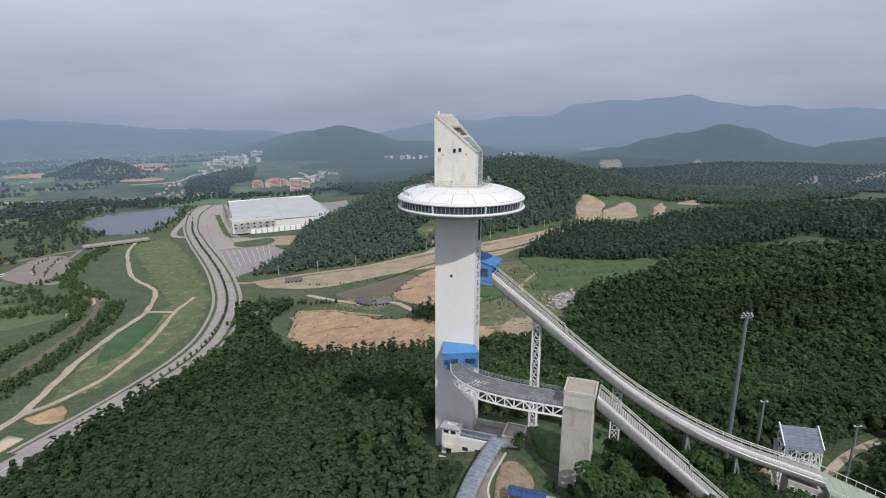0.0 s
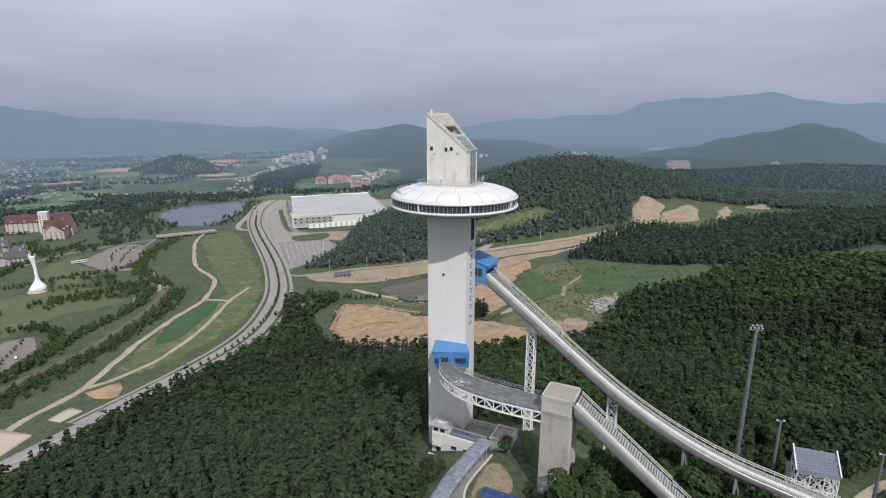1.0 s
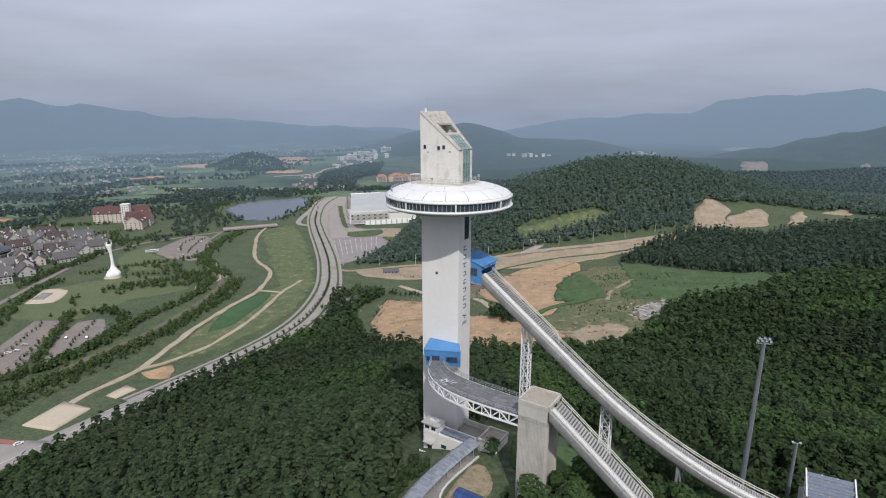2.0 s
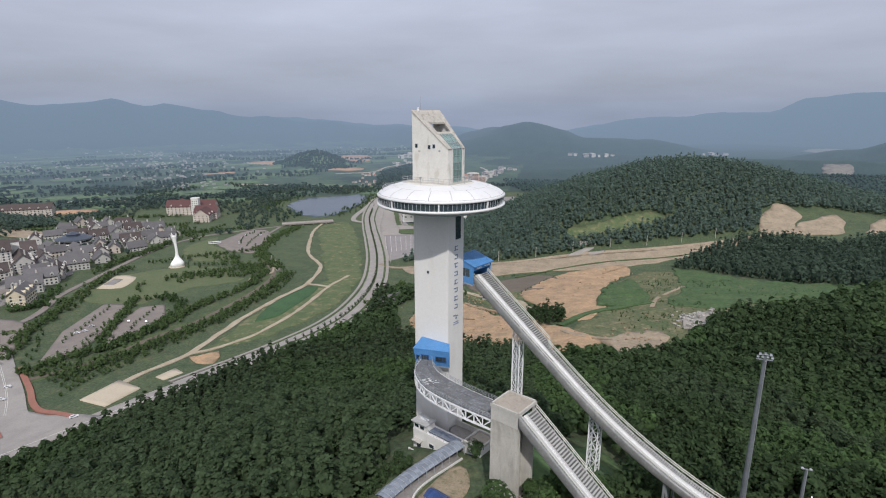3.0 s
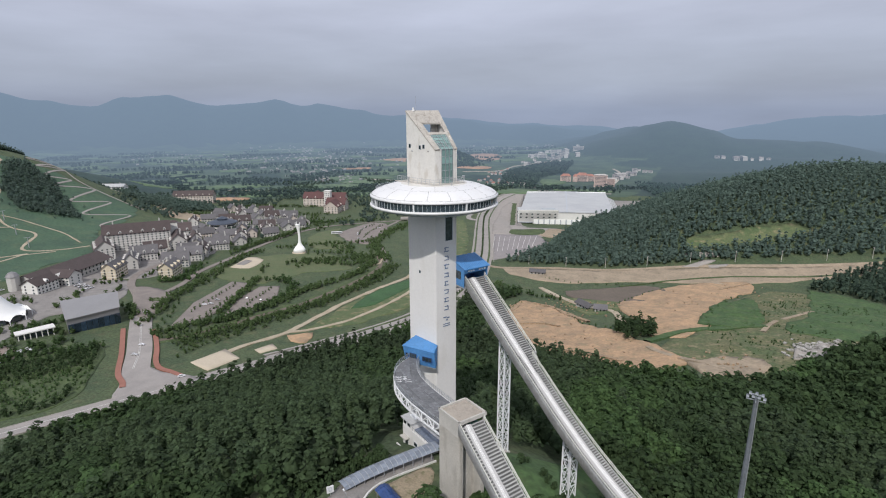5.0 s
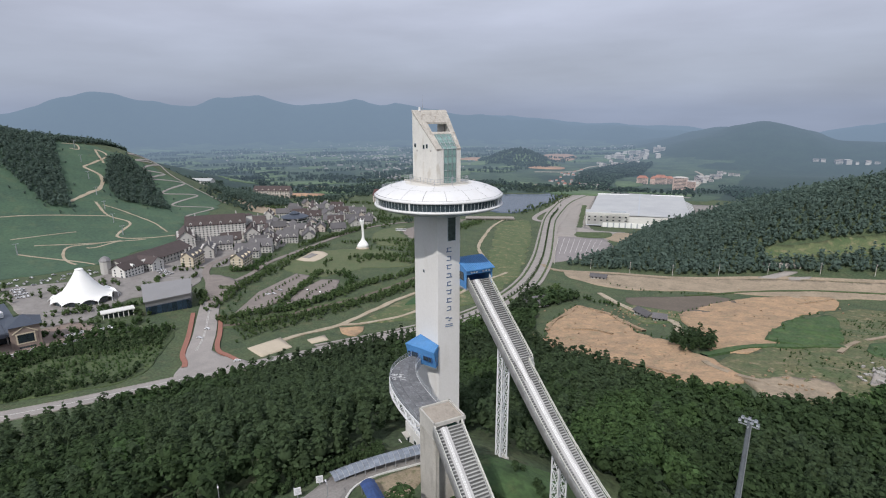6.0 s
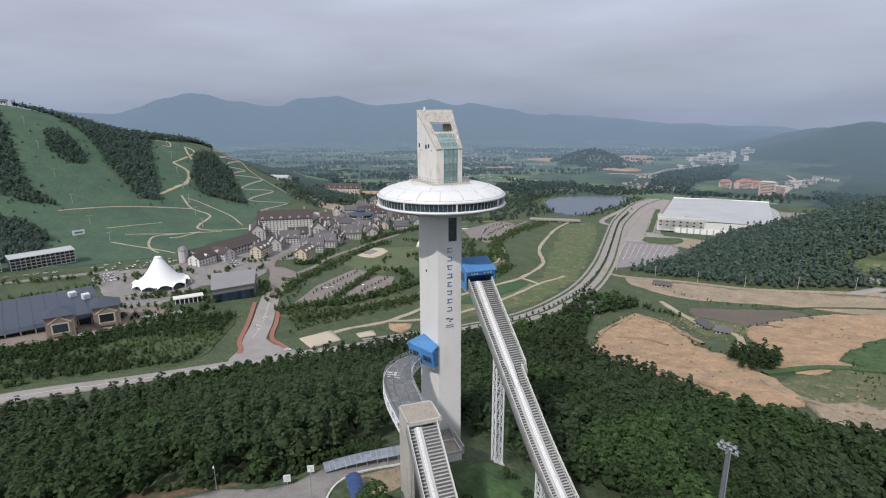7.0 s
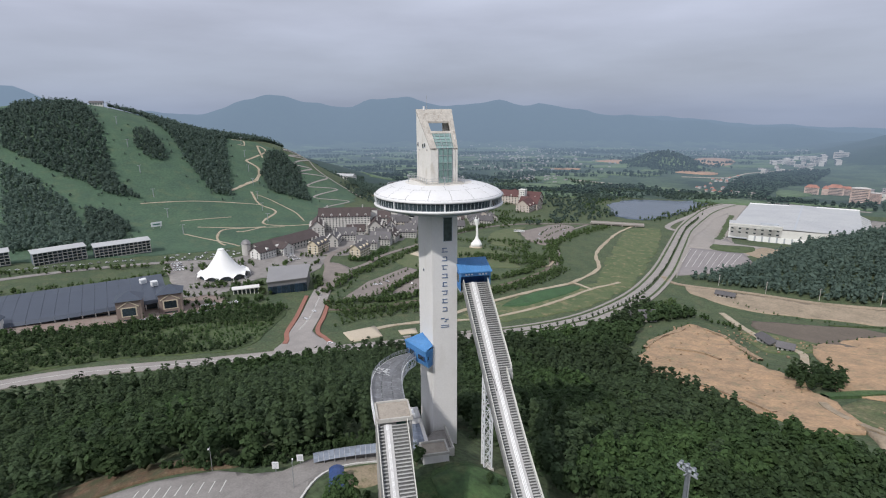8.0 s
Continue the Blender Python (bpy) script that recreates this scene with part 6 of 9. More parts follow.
def gabled(name, label, category, l, w, h, roof_h, wall, roof, rows, cols, group="", chimneys=1, dormers=0, single=False):
    """A gabled house at the origin, its ridge along x."""
    it = thing(name, label, category, group)
    a, b = l / 2, w / 2
    part("wall", Shape().add([(x, y, z) for x in (-a, a) for y, z in ((-b, -4), (b, -4), (b, h), (0, h + roof_h), (-b, h))],
                             [(0, 1, 2, 3, 4), (9, 8, 7, 6, 5), (0, 5, 6, 1), (1, 6, 7, 2), (2, 7, 8, 3), (3, 8, 9, 4), (4, 9, 5, 0)]), wall, it)
    o, t = 1.3, 0.4
    k = roof_h / b
    for sgn in (-1, 1):
        e = b + o
        q = [(-a - o, 0, h + roof_h), (a + o, 0, h + roof_h), (a + o, sgn * e, h + roof_h - k * e), (-a - o, sgn * e, h + roof_h - k * e)]
        q = q if sgn < 0 else q[::-1]
        part("roof_slope", Shape().hexa([(x, y, z + 0.05) for x, y, z in q], [(x, y, z + 0.05 + t) for x, y, z in q]), roof, it)
    dz = h / rows
    gap = l / cols
    for r in range(rows):
        for sgn in (-1, 1) if single else ():
            for c in range(cols):
                part("window", Shape().box((-a + gap * (c + 0.5), sgn * b, dz * (r + 0.5)), (min(1.7, gap * 0.5), 0.16, dz * 0.55)), M_GLASS, it)
            for c in range(2 if w < 20 else 4):
                part("window", Shape().box((sgn * a, -b + w * (c + 0.5) / (2 if w < 20 else 4), dz * (r + 0.5)), (0.16, 1.6, dz * 0.55)), M_GLASS, it)
        for sgn in () if single else (-1, 1):
            long, short = Shape(), Shape()
            for c in range(cols):
                long.box((-a + gap * (c + 0.5), sgn * b, dz * (r + 0.5)), (min(1.7, gap * 0.5), 0.16, dz * 0.55))
            for c in range(2 if w < 20 else 4):
                short.box((sgn * a, -b + w * (c + 0.5) / (2 if w < 20 else 4), dz * (r + 0.5)), (0.16, 1.6, dz * 0.55))
            for row in (long, short):
                tagged(part("glazing", row, M_GLASS, it), kind="stuff")
    for r in range(1, rows if not group.startswith("village") else 1):
        part("band", Shape().box((0, 0, dz * r), (l + 0.3, w + 0.3, 0.3)), M_WHITE_WALL, it)
    for c in range(chimneys):
        x = -a * 0.7 + 1.4 * a * (c / max(1, chimneys - 1)) if chimneys > 1 else a * 0.5
        part("chimney", Shape().box((x, b * 0.3, h + roof_h * 0.8 + 0.8), (1.4, 1.4, roof_h * 0.8 + 1.6)), M_PALE_WALL, it)
    for c in range(dormers):
        x = -a + l * (c + 0.5) / dormers
        for sgn in (-1, 1):
            d = part("dormer", Shape().add([(x + i, sgn * j, z) for i, j, z in ((-1.6, b * 1.02, h), (1.6, b * 1.02, h), (1.6, b * 1.02, h + 1.8), (0, b * 1.02, h + 3.2), (-1.6, b * 1.02, h + 1.8), (-1.6, b * 0.3, h + 1.8), (1.6, b * 0.3, h + 1.8), (0, b * 0.1, h + 3.2))],
                                             [(0, 1, 2, 3, 4), (4, 3, 7, 5), (2, 6, 7, 3), (0, 4, 5), (1, 6, 2)]), wall, it)
            part("pane", Shape().box((x, sgn * b * 1.03, h + 1.1), (1.4, 0.15, 1.2)), M_GLASS, d)
    return it


def stand(ob, x, y, turn, first=False, lift=0.2):
    m = pose(x, y, gz(x, y) + lift, 0, 0, turn)
    if first:
        ob.matrix_basis = m
        return ob
    return copy_thing(ob, m)


def village():
    rng = random.Random(21)
    kinds = [
        gabled("village_house", "pale apartment house with a steep grey tiled roof", "house", 27, 15, 9.5, 7.5, M_PALE_WALL, M_GREY_ROOF, 3, 7, "village houses", 2, 3),
        gabled("village_house", "pale apartment house with a brown tiled roof", "house", 24, 15, 9, 7.5, M_PALE_WALL, M_BROWN_ROOF, 3, 6, "village houses", 1, 2),
        gabled("village_house", "pinkish village house with a grey tiled roof", "house", 20, 14, 7.5, 6.5, M_PINK_WALL, M_GREY_ROOF, 2, 5, "village houses", 1, 0),
        gabled("village_house", "low village house with a wide dark grey roof", "house", 22, 16, 6, 6.5, M_PALE_WALL, M_GREY_ROOF, 2, 5, "village houses", 1, 0),
    ]
    used = set()
    spots = [(-537, 296, 0, -25), (-560, 322, 0, 60), (-505, 330, 0, 50), (-521, 356, 0, 50), (-536, 380, 1, -35), (-552, 412, 0, 50), (-580, 345, 1, 60), (-609, 414, 1, -25), (-582, 436, 2, 55), (-586, 470, 1, -30),
             (-600, 498, 2, -30), (-612, 531, 1, -30), (-640, 450, 2, 60), (-668, 441, 3, 50), (-640, 478, 3, -20), (-645, 512, 2, -30), (-630, 548, 1, 60), (-679, 597, 3, -20), (-700, 552, 1, 55), (-727, 598, 3, -20),
             (-728, 542, 1, 50), (-757, 634, 3, -20), (-690, 642, 0, 60), (-770, 598, 1, -25), (-713, 448, 3, 40), (-738, 488, 1, -30), (-768, 532, 3, 50), (-815, 628, 1, -25), (-822, 590, 3, 20), (-860, 640, 2, -25), (-634, 392, 2, 60), (-660, 404, 0, 30),
             (-563, 452, 3, -30), (-615, 468, 3, 60), (-560, 376, 3, 55), (-588, 402, 3, -30), (-648, 596, 3, 60), (-612, 572, 3, -20), (-665, 562, 3, 40), (-702, 520, 3, 60), (-715, 622, 1, 60), (-745, 566, 3, -20), (-785, 568, 3, 40), (-790, 622, 3, 60), (-668, 628, 2, -30), (-640, 630, 3, -30),
             (-735, 660, 3, 10), (-780, 660, 1, 30), (-830, 668, 3, -20), (-616, 600, 3, 40), (-586, 520, 3, 60), (-690, 412, 3, 30), (-680, 470, 3, -20)]
    for x, y, k, turn in spots:
        turn += rng.uniform(-8, 8)
        stand(kinds[k], x, y, turn, k not in used)
        used.add(k)
    for x, y, turn in ((-468, 303, 130), (-505, 264, 132)):
        ob = gabled("gable_house", "cream gabled apartment house with a dark slate roof", "house", 26, 14, 12, 5.5, M_CREAM, M_GREY_ROOF, 4, 6, "gable houses", 3, 3, True)
        stand(ob, x, y, turn, True)


village()


def big_hotel():
    it = gabled("grand_hotel", "eight-storey pale hotel with dark brown roofs", "hotel", 74, 22, 24, 10, M_PALE_WALL, M_BROWN_ROOF, 8, 16, "", 2, 6, True)
    stand(it, -620, 345, 62, True)
    wing = gabled("hotel_wing", "stepped pale hotel wing with brown gabled roof", "hotel", 40, 20, 14, 9, M_PALE_WALL, M_BROWN_ROOF, 5, 8, "hotel wings", 1, 4, True)
    stand(wing, -602, 296, -20, True)
    stand(wing, -590, 380, -28)
    stand(wing, -650, 410, 60)
    tower = thing("stair_tower", "tall pale square stair tower with a low roof", "tower")
    part("wall", Shape().box((0, 0, 14), (9, 9, 36)), M_WHITE_WALL, tower)
    part("roof", Shape().add([(-5.5, -5.5, 32), (5.5, -5.5, 32), (5.5, 5.5, 32), (-5.5, 5.5, 32), (0, 0, 35)], [(0, 1, 2, 3), (0, 4, 1), (1, 4, 2), (2, 4, 3), (3, 4, 0)]), M_BROWN_ROOF, tower)
    stand(tower, -612, 388, 60, True)
    hall = gabled("brown_hall", "long low hall with a wide dark brown roof", "hall", 92, 34, 8, 7, M_PALE_WALL, M_BROWN_ROOF, 2, 18, "", 0, 0)
    stand(hall, -540, 232, 118, True)
    for x, y, turn in ((-503, 198, 118), (-515, 222, 28)):
        stand(gabled("entrance_wing", "pale entrance wing with a brown gabled roof", "building", 24, 16, 9, 5, M_WHITE_WALL, M_BROWN_ROOF, 3, 6, "entrance wings", 0, 1, True), x, y, turn, True)
    turret = thing("corner_turret", "round glass-roofed corner turret on the hall", "turret")
    part("wall", Shape().lathe((0, 0), [(5, -3), (5, 14)], 10), M_PALE_WALL, turret)
    part("roof", Shape().lathe((0, 0), [(5.8, 13.8), (3.5, 17), (0.05, 18.5)], 10), M_ZINC, turret)
    stand(turret, -520, 183, 0, True)


big_hotel()


def round_hall():
    it = thing("round_hall", "round white hall with a blue grey conical roof", "hall")
    part("wall", Shape().lathe((0, 0), [(20, -3), (20, 11)], 24), M_WHITE_WALL, it)
    part("window_band", Shape().lathe((0, 0), [(20.1, 2), (20.1, 4.5)], 24), M_GLASS, it)
    part("window_band", Shape().lathe((0, 0), [(20.1, 6.5), (20.1, 9)], 24), M_GLASS, it)
    part("roof", Shape().lathe((0, 0), [(23, 10.6), (23, 11.2), (13, 14.5), (8, 15.0)], 24), M_SLATE, it)
    part("lantern", Shape().lathe((0, 0), [(8, 14.5), (8, 17), (8.8, 17.2), (0.05, 21)], 16), M_SLATE, it)
    stand(it, -685, 505, 0, True)


round_hall()


def red_hotel():
    it = gabled("red_roofed_hotel", "white hotel with steep dark red roofs", "hotel", 92, 26, 18, 11, M_PINK_WALL, M_RED_ROOF, 5, 13, "red roofed hotel wings", 0, 5)
    stand(it, -790, 822, 28, True)
    wing = gabled("red_roofed_hotel", "white hotel wing with a hipped dark red roof", "hotel", 40, 28, 14, 11, M_PINK_WALL, M_RED_ROOF, 4, 8, "red roofed hotel wings", 0, 2)
    stand(wing, -712, 770, -60, True)
    stand(wing, -728, 796, 28)
    stand(wing, -838, 836, -60)
    block = thing("hotel_tower", "square white hotel tower with a flat top", "tower")
    part("wall", Shape().box((0, 0, 15), (13, 13, 40)), M_WHITE_WALL, block)
    part("roof", Shape().box((0, 0, 35.5), (14.5, 14.5, 1.5)), M_WHITE_WALL, block)
    pane = Shape().box((0, 0, 0), (1.6, 0.2, 2)).mesh("window")
    for r in range(8):
        for c in range(3):
            ob = part("window", pane, M_GLASS, block)
            ob.location = (-4 + 4 * c, -6.5, 2 + 4 * r)
    stand(block, -765, 806, 28, True)
    lodge = gabled("hill_lodge", "pale five-storey lodge with reddish gables", "hotel", 84, 22, 17, 9, M_PINK_WALL, M_BROWN_ROOF, 5, 14, "", 0, 6)
    stand(lodge, -1040, 668, 40, True)
    white = gabled("white_lodge", "low white lodge on the hillside", "building", 50, 24, 9, 5, M_WHITE_WALL, M_HALL_ROOF, 2, 10)
    stand(white, -1230, 588, 40, True)


red_hotel()
station = gabled("lift_station", "small white lift station on the hilltop", "building", 22, 11, 6, 3, M_WHITE_WALL, M_GREY_ROOF, 1, 5, "", 0, 0, True)
stand(station, -1163, 53, 80, True)


def tent_hall():
    """A tensile membrane: swept up to a ring, scalloped between its edge masts."""
    it = thing("tent_hall", "white peaked membrane tent hall on masts", "tent")
    n, bays, R, H = 96, 12, 26.0, 28.0
    rings = []
    for j in range(13):
        f = j / 12
        ring = []
        for i in range(n):
            a = 6.2832 * i / n
            scal = abs(math.sin(a * bays / 2))
            r = 3.2 + (R - 3.2) * f * (1 - 0.10 * scal * f ** 3)
            z = H * (1 - f) ** 1.75 * 0.86 + 2.8 + 2.6 * scal * f ** 5
            ring.append((r * math.cos(a), r * math.sin(a), z))
        rings.append(ring)
    part("membrane", Shape().loft(rings, caps=False), M_TENT, it, smooth=True)
    part("top_ring", Shape().lathe((0, 0), [(3.3, 26.4), (3.3, 27.7), (2.6, 28.1), (0.05, 28.3)], 24), M_TENT, it)
    for i in range(bays):
        a = 6.2832 * i / bays
        p = Vector((R * math.cos(a), R * math.sin(a), 0))
        part("edge_mast", Shape().tube(p - Z * 2, p + Z * 3.0, 0.35, 0.3, 8), M_FRAME, it)
        part("cable", Shape().tube(p + Z * 2.9, p * 1.12 - Z * 0.8, 0.09, 0.09, 5), M_STEEL, it)
        q = Vector((R * 0.86 * math.cos(a + 0.26), R * 0.86 * math.sin(a + 0.26), 1.8))
        part("glass_wall", Shape().box(q, (0.2, 9.5, 4.6), Vector((math.cos(a + 0.26), math.sin(a + 0.26), 0)), Vector((-math.sin(a + 0.26), math.cos(a + 0.26), 0)), Z), M_GLASS, it)
    for a in (0, 90, 180, 270):
        part("main_mast", Shape().tube((3 * math.cos(radians(a)), 3 * math.sin(radians(a)), -1), (2.8 * math.cos(radians(a)), 2.8 * math.sin(radians(a)), 26.5), 0.35, 0.3, 8), M_FRAME, it)
    stand(it, -443, 144, 10, True)


tent_hall()


def black_box():
    it = thing("music_hall", "angular grey metal hall with a dark glass front", "hall")
    low = [(-366, 169), (-362, 204), (-393, 217), (-410, 182)]
    g = gz(-380, 195)
    hi = [g + 12.5, g + 12.5, g + 15.5, g + 14]
    part("wall", Shape().hexa([Vector((*p, g - 2)) for p in low], [Vector((*p, z)) for p, z in zip(low, hi)]), M_ZINC, it)
    c = Vector((-383, 193, 0))
    part("roof", Shape().hexa([Vector((*p, z)).lerp(c + Z * z, -0.05) for p, z in zip(low, hi)], [Vector((*p, z + 0.6)).lerp(c + Z * z, -0.05) for p, z in zip(low, hi)]), M_ZINC_ROOF, it)
    a, b = Vector((*low[0], 0)), Vector((*low[1], 0))
    for i in range(9):
        p, q = a.lerp(b, i / 9 + 0.004), a.lerp(b, (i + 1) / 9 - 0.004)
        o = Vector((0.5, 0, 0))
        part("glass_pane", Shape().hexa([p + Z * (g - 1), p + o + Z * (g - 1), q + o + Z * (g - 1), q + Z * (g - 1)], [p + Z * (g + 8.2), p + o * 3 + Z * (g + 8.2), q + o * 3 + Z * (g + 8.2), q + Z * (g + 8.2)]), M_BLUE_GLASS, it)
    annex = thing("white_pavilion", "low white pavilion with columns beside the hall", "pavilion")
    part("roof", Shape().box((0, 0, 5.2), (24, 9, 0.8)), M_WHITE_WALL, annex)
    part("wall", Shape().box((0, 1.5, 2), (22, 5, 6)), M_GLASS, annex)
    for i in range(7):
        part("column", Shape().box((-10.5 + 3.5 * i, -3.6, 2), (0.6, 0.6, 6.2)), M_WHITE_WALL, annex)
    stand(annex, -378, 152, 80, True)


M_ZINC_ROOF = mat("pale_zinc_roof", (0.27, 0.265, 0.265), 0.5, 0.2, 0.05, 1.0, 10.0, 0.03)
M_BLUE_GLASS = glass("dark_blue_glass", (0.025, 0.045, 0.075))
black_box()


def convention_centre():
    it = thing("convention_centre", "long hall with a sweeping blue grey metal roof", "hall")
    g = 12.0
    n = 16
    for i in range(n):
        y0, y1 = -50 + 138 * i / n, -50 + 138 * (i + 1) / n
        bow = lambda y: 7.0 * (1 - ((y - 25) / 75.0) ** 2) * -1
        q = []
        for y in (y0, y1 - 0.15):
            q.append([(-362 + bow(y) * -0.6, y, g + 4.6), (-364 + bow(y) * -0.6, y, g + 7.2), (-385, y, g + 9.4), (-408, y, g + 11.0), (-424, y, g + 11.3), (-428, y, g + 7.0), (-428, y, g + 6.4), (-408, y, g + 10.4), (-364 + bow(y) * -0.6, y, g + 6.6)])
        part("roof_bay", Shape().loft(q), M_SLATE, it)
        x = -366 - bow((y0 + y1) / 2) * 0.6
        part("column", Shape().box((x + 2, y0, g + 1.2), (0.8, 0.8, 7)), M_WHITE_WALL, it)
        part("glass_wall", Shape().box((x - 1, (y0 + y1) / 2, g + 1.2), (0.3, y1 - y0, 7)), M_GLASS, it)
    part("core", Shape().box((-397, 19, g + 0.5), (54, 136, 9)), M_BRICK, it)
    for x, y, w in ((-349, 60, 17), (-356, 89, 17)):
        p = thing("gabled_porch", "brown brick porch tower with a hipped metal roof", "porch", "porch towers")
        part("wall", Shape().box((0, 0, 6.5), (w, w, 20)), M_BRICK, p)
        part("gable_frame", Shape().add([(w / 2 + i, s, z) for i in (0.4, -0.4) for s, z in ((-6.5, -3), (6.5, -3), (6.5, 11.5), (0, 15.5), (-6.5, 11.5))], [(0, 1, 2, 3, 4), (9, 8, 7, 6, 5), (0, 5, 6, 1), (1, 6, 7, 2), (2, 7, 8, 3), (3, 8, 9, 4), (4, 9, 5, 0)]), M_BRICK, p)
        part("window_surround", Shape().box((w / 2 + 0.48, 0, 7.5), (0.3, 10.8, 7.6)), M_CREAM, p)
        part("gable_trim", Shape().beam((w / 2 + 0.5, -7, 11.4), (w / 2 + 0.5, 0, 15.9), 0.6).beam((w / 2 + 0.5, 7, 11.4), (w / 2 + 0.5, 0, 15.9), 0.6), M_CREAM, p)
        part("window", Shape().box((w / 2 + 0.56, 0, 7.5), (0.3, 9, 6)), M_GLASS, p)
        part("doorway", Shape().box((w / 2 + 0.5, 0, -0.5), (0.3, 9, 4.4)), M_GLASS, p)
        h = w / 2 + 1.5
        part("roof", Shape().add([(-h, -h, 16.4), (h, -h, 16.4), (h, h, 16.4), (-h, h, 16.4), (0, 0, 22)], [(3, 2, 1, 0), (0, 1, 4), (1, 2, 4), (2, 3, 4), (3, 0, 4)]), M_SLATE, p)
        stand(p, x, y, -8, True)
    e = thing("gabled_porch", "glazed white gable porch at the hall's end", "porch", "porch towers")
    part("wall", Shape().add([(s, x, z) for x in (-8, 8) for s, z in ((-7, -3), (7, -3), (7, 8), (0, 13), (-7, 8))], [(0, 1, 2, 3, 4), (9, 8, 7, 6, 5), (0, 5, 6, 1), (1, 6, 7, 2), (2, 7, 8, 3), (3, 8, 9, 4), (4, 9, 5, 0)]), M_WHITE_WALL, e)
    part("roof", Shape().hexa([(-8.2, -9, 7.4), (0, -9, 13.4), (0, 9, 13.4), (-8.2, 9, 7.4)], [(-8.2, -9, 7.8), (0, -9, 13.8), (0, 9, 13.8), (-8.2, 9, 7.8)]).hexa([(0, -9, 13.4), (8.2, -9, 7.4), (8.2, 9, 7.4), (0, 9, 13.4)], [(0, -9, 13.8), (8.2, -9, 7.8), (8.2, 9, 7.8), (0, 9, 13.8)]), M_SLATE, e)
    for i in range(5):
        for j in range(4):
            part("pane", Shape().box((-4.8 + 2.4 * i, -8.1, -1 + 2.5 * j), (2.0, 0.2, 2.1)), M_GLASS, e)
    stand(e, -356, -28, 78, True)
    for x, y in ((-392, 80), (-404, 72)):
        v = thing("roof_unit", "white roof machinery block", "roof unit", "roof units")
        part("case", Shape().box((0, 0, 2), (5, 5, 4)), M_FRAME, v)
        part("grille", Shape().box((2.6, 0, 2), (0.3, 3.5, 2.4)), M_UNDER, v)
        v.matrix_basis = pose(x, y, g + 10.3, 0, 0, 10)


convention_centre()


def slab_blocks():
    for x, y, l, turn in ((-556, -62, 48, 100), (-556, 3, 46, 104), (-566, 60, 54, 98)):
        it = thing("apartment_slab", "four-storey glazed apartment slab with a pale roof", "apartment block", "apartment slabs")
        part("wall", Shape().box((0, 0, 4.5), (l, 12, 17)), M_BLUEGREY, it)
        part("roof", Shape().hexa([(-l / 2 - 1, -8, 12.8), (l / 2 + 1, -8, 12.8), (l / 2 + 1, 7, 14.6), (-l / 2 - 1, 7, 14.6)], [(-l / 2 - 1, -8, 13.3), (l / 2 + 1, -8, 13.3), (l / 2 + 1, 7, 15.1), (-l / 2 - 1, 7, 15.1)]), M_HALL_ROOF, it)
        bays = int(l / 4)
        pane = Shape().box((0, 0, 0), (3.0, 0.3, 2.2)).mesh("window")
        for r in range(4):
            part("balcony_slab", Shape().box((0, -6.8, 3.2 * r + 0.1), (l, 2.0, 0.22)), M_PALE_WALL, it)
            for c in range(bays):
                ob = part("window", pane, M_GLASS, it)
                ob.location = (-l / 2 + (c + 0.5) * l / bays, -6.1, 3.2 * r + 1.7)
        for c in range(bays + 1):
            part("fin", Shape().box((-l / 2 + c * l / bays, -6.9, 6), (0.22, 1.8, 13)), M_PALE_WALL, it)
        stand(it, x, y, turn, True)


slab_blocks()


def monument():
    """A tall white sculpture: a swelling bulb drawn up into a twisted, flaring neck."""
    it = thing("white_monument", "tall white bulb-shaped monument with a twisted flaring neck", "monument")
    rings = []
    for j in range(40):
        f = j / 39
        r = 7.0 * math.exp(-((f - 0.10) / 0.17) ** 2) + 1.7 + 1.6 * max(0, f - 0.75) * 4 * (f > 0.75)
        ring = []
        for i in range(20):
            a = 6.2832 * i / 20 + f * 2.4
            rr = r * (1 + 0.13 * math.cos(3 * a))
            ring.append((rr * math.cos(a) + 2.0 * math.sin(f * 3.0), rr * math.sin(a), 44 * f))
        rings.append(ring)
    part("body", Shape().loft(rings), M_TENT, it, smooth=True)
    for k in range(3):
        a = k * 2.09
        part("crown_fin", Shape().hexa([(2 * math.cos(a), 2 * math.sin(a), 40), (3 * math.cos(a + 0.3), 3 * math.sin(a + 0.3), 40), (4 * math.cos(a + 0.3), 4 * math.sin(a + 0.3), 40.5), (3 * math.cos(a), 3 * math.sin(a), 40.5)], [(4 * math.cos(a), 4 * math.sin(a), 47), (4.4 * math.cos(a + 0.2), 4.4 * math.sin(a + 0.2), 46), (5 * math.cos(a + 0.2), 5 * math.sin(a + 0.2), 46.5), (4.8 * math.cos(a), 4.8 * math.sin(a), 47.2)]), M_TENT, it)
    part("plinth", Shape().lathe((0, 0), [(10.5, -1.5), (10.5, 0.8), (9.8, 1.2), (0.1, 1.3)], 24), M_SAND, it)
    stand(it, -460, 468, 30, True).scale = (0.84, 0.84, 0.86)


monument()


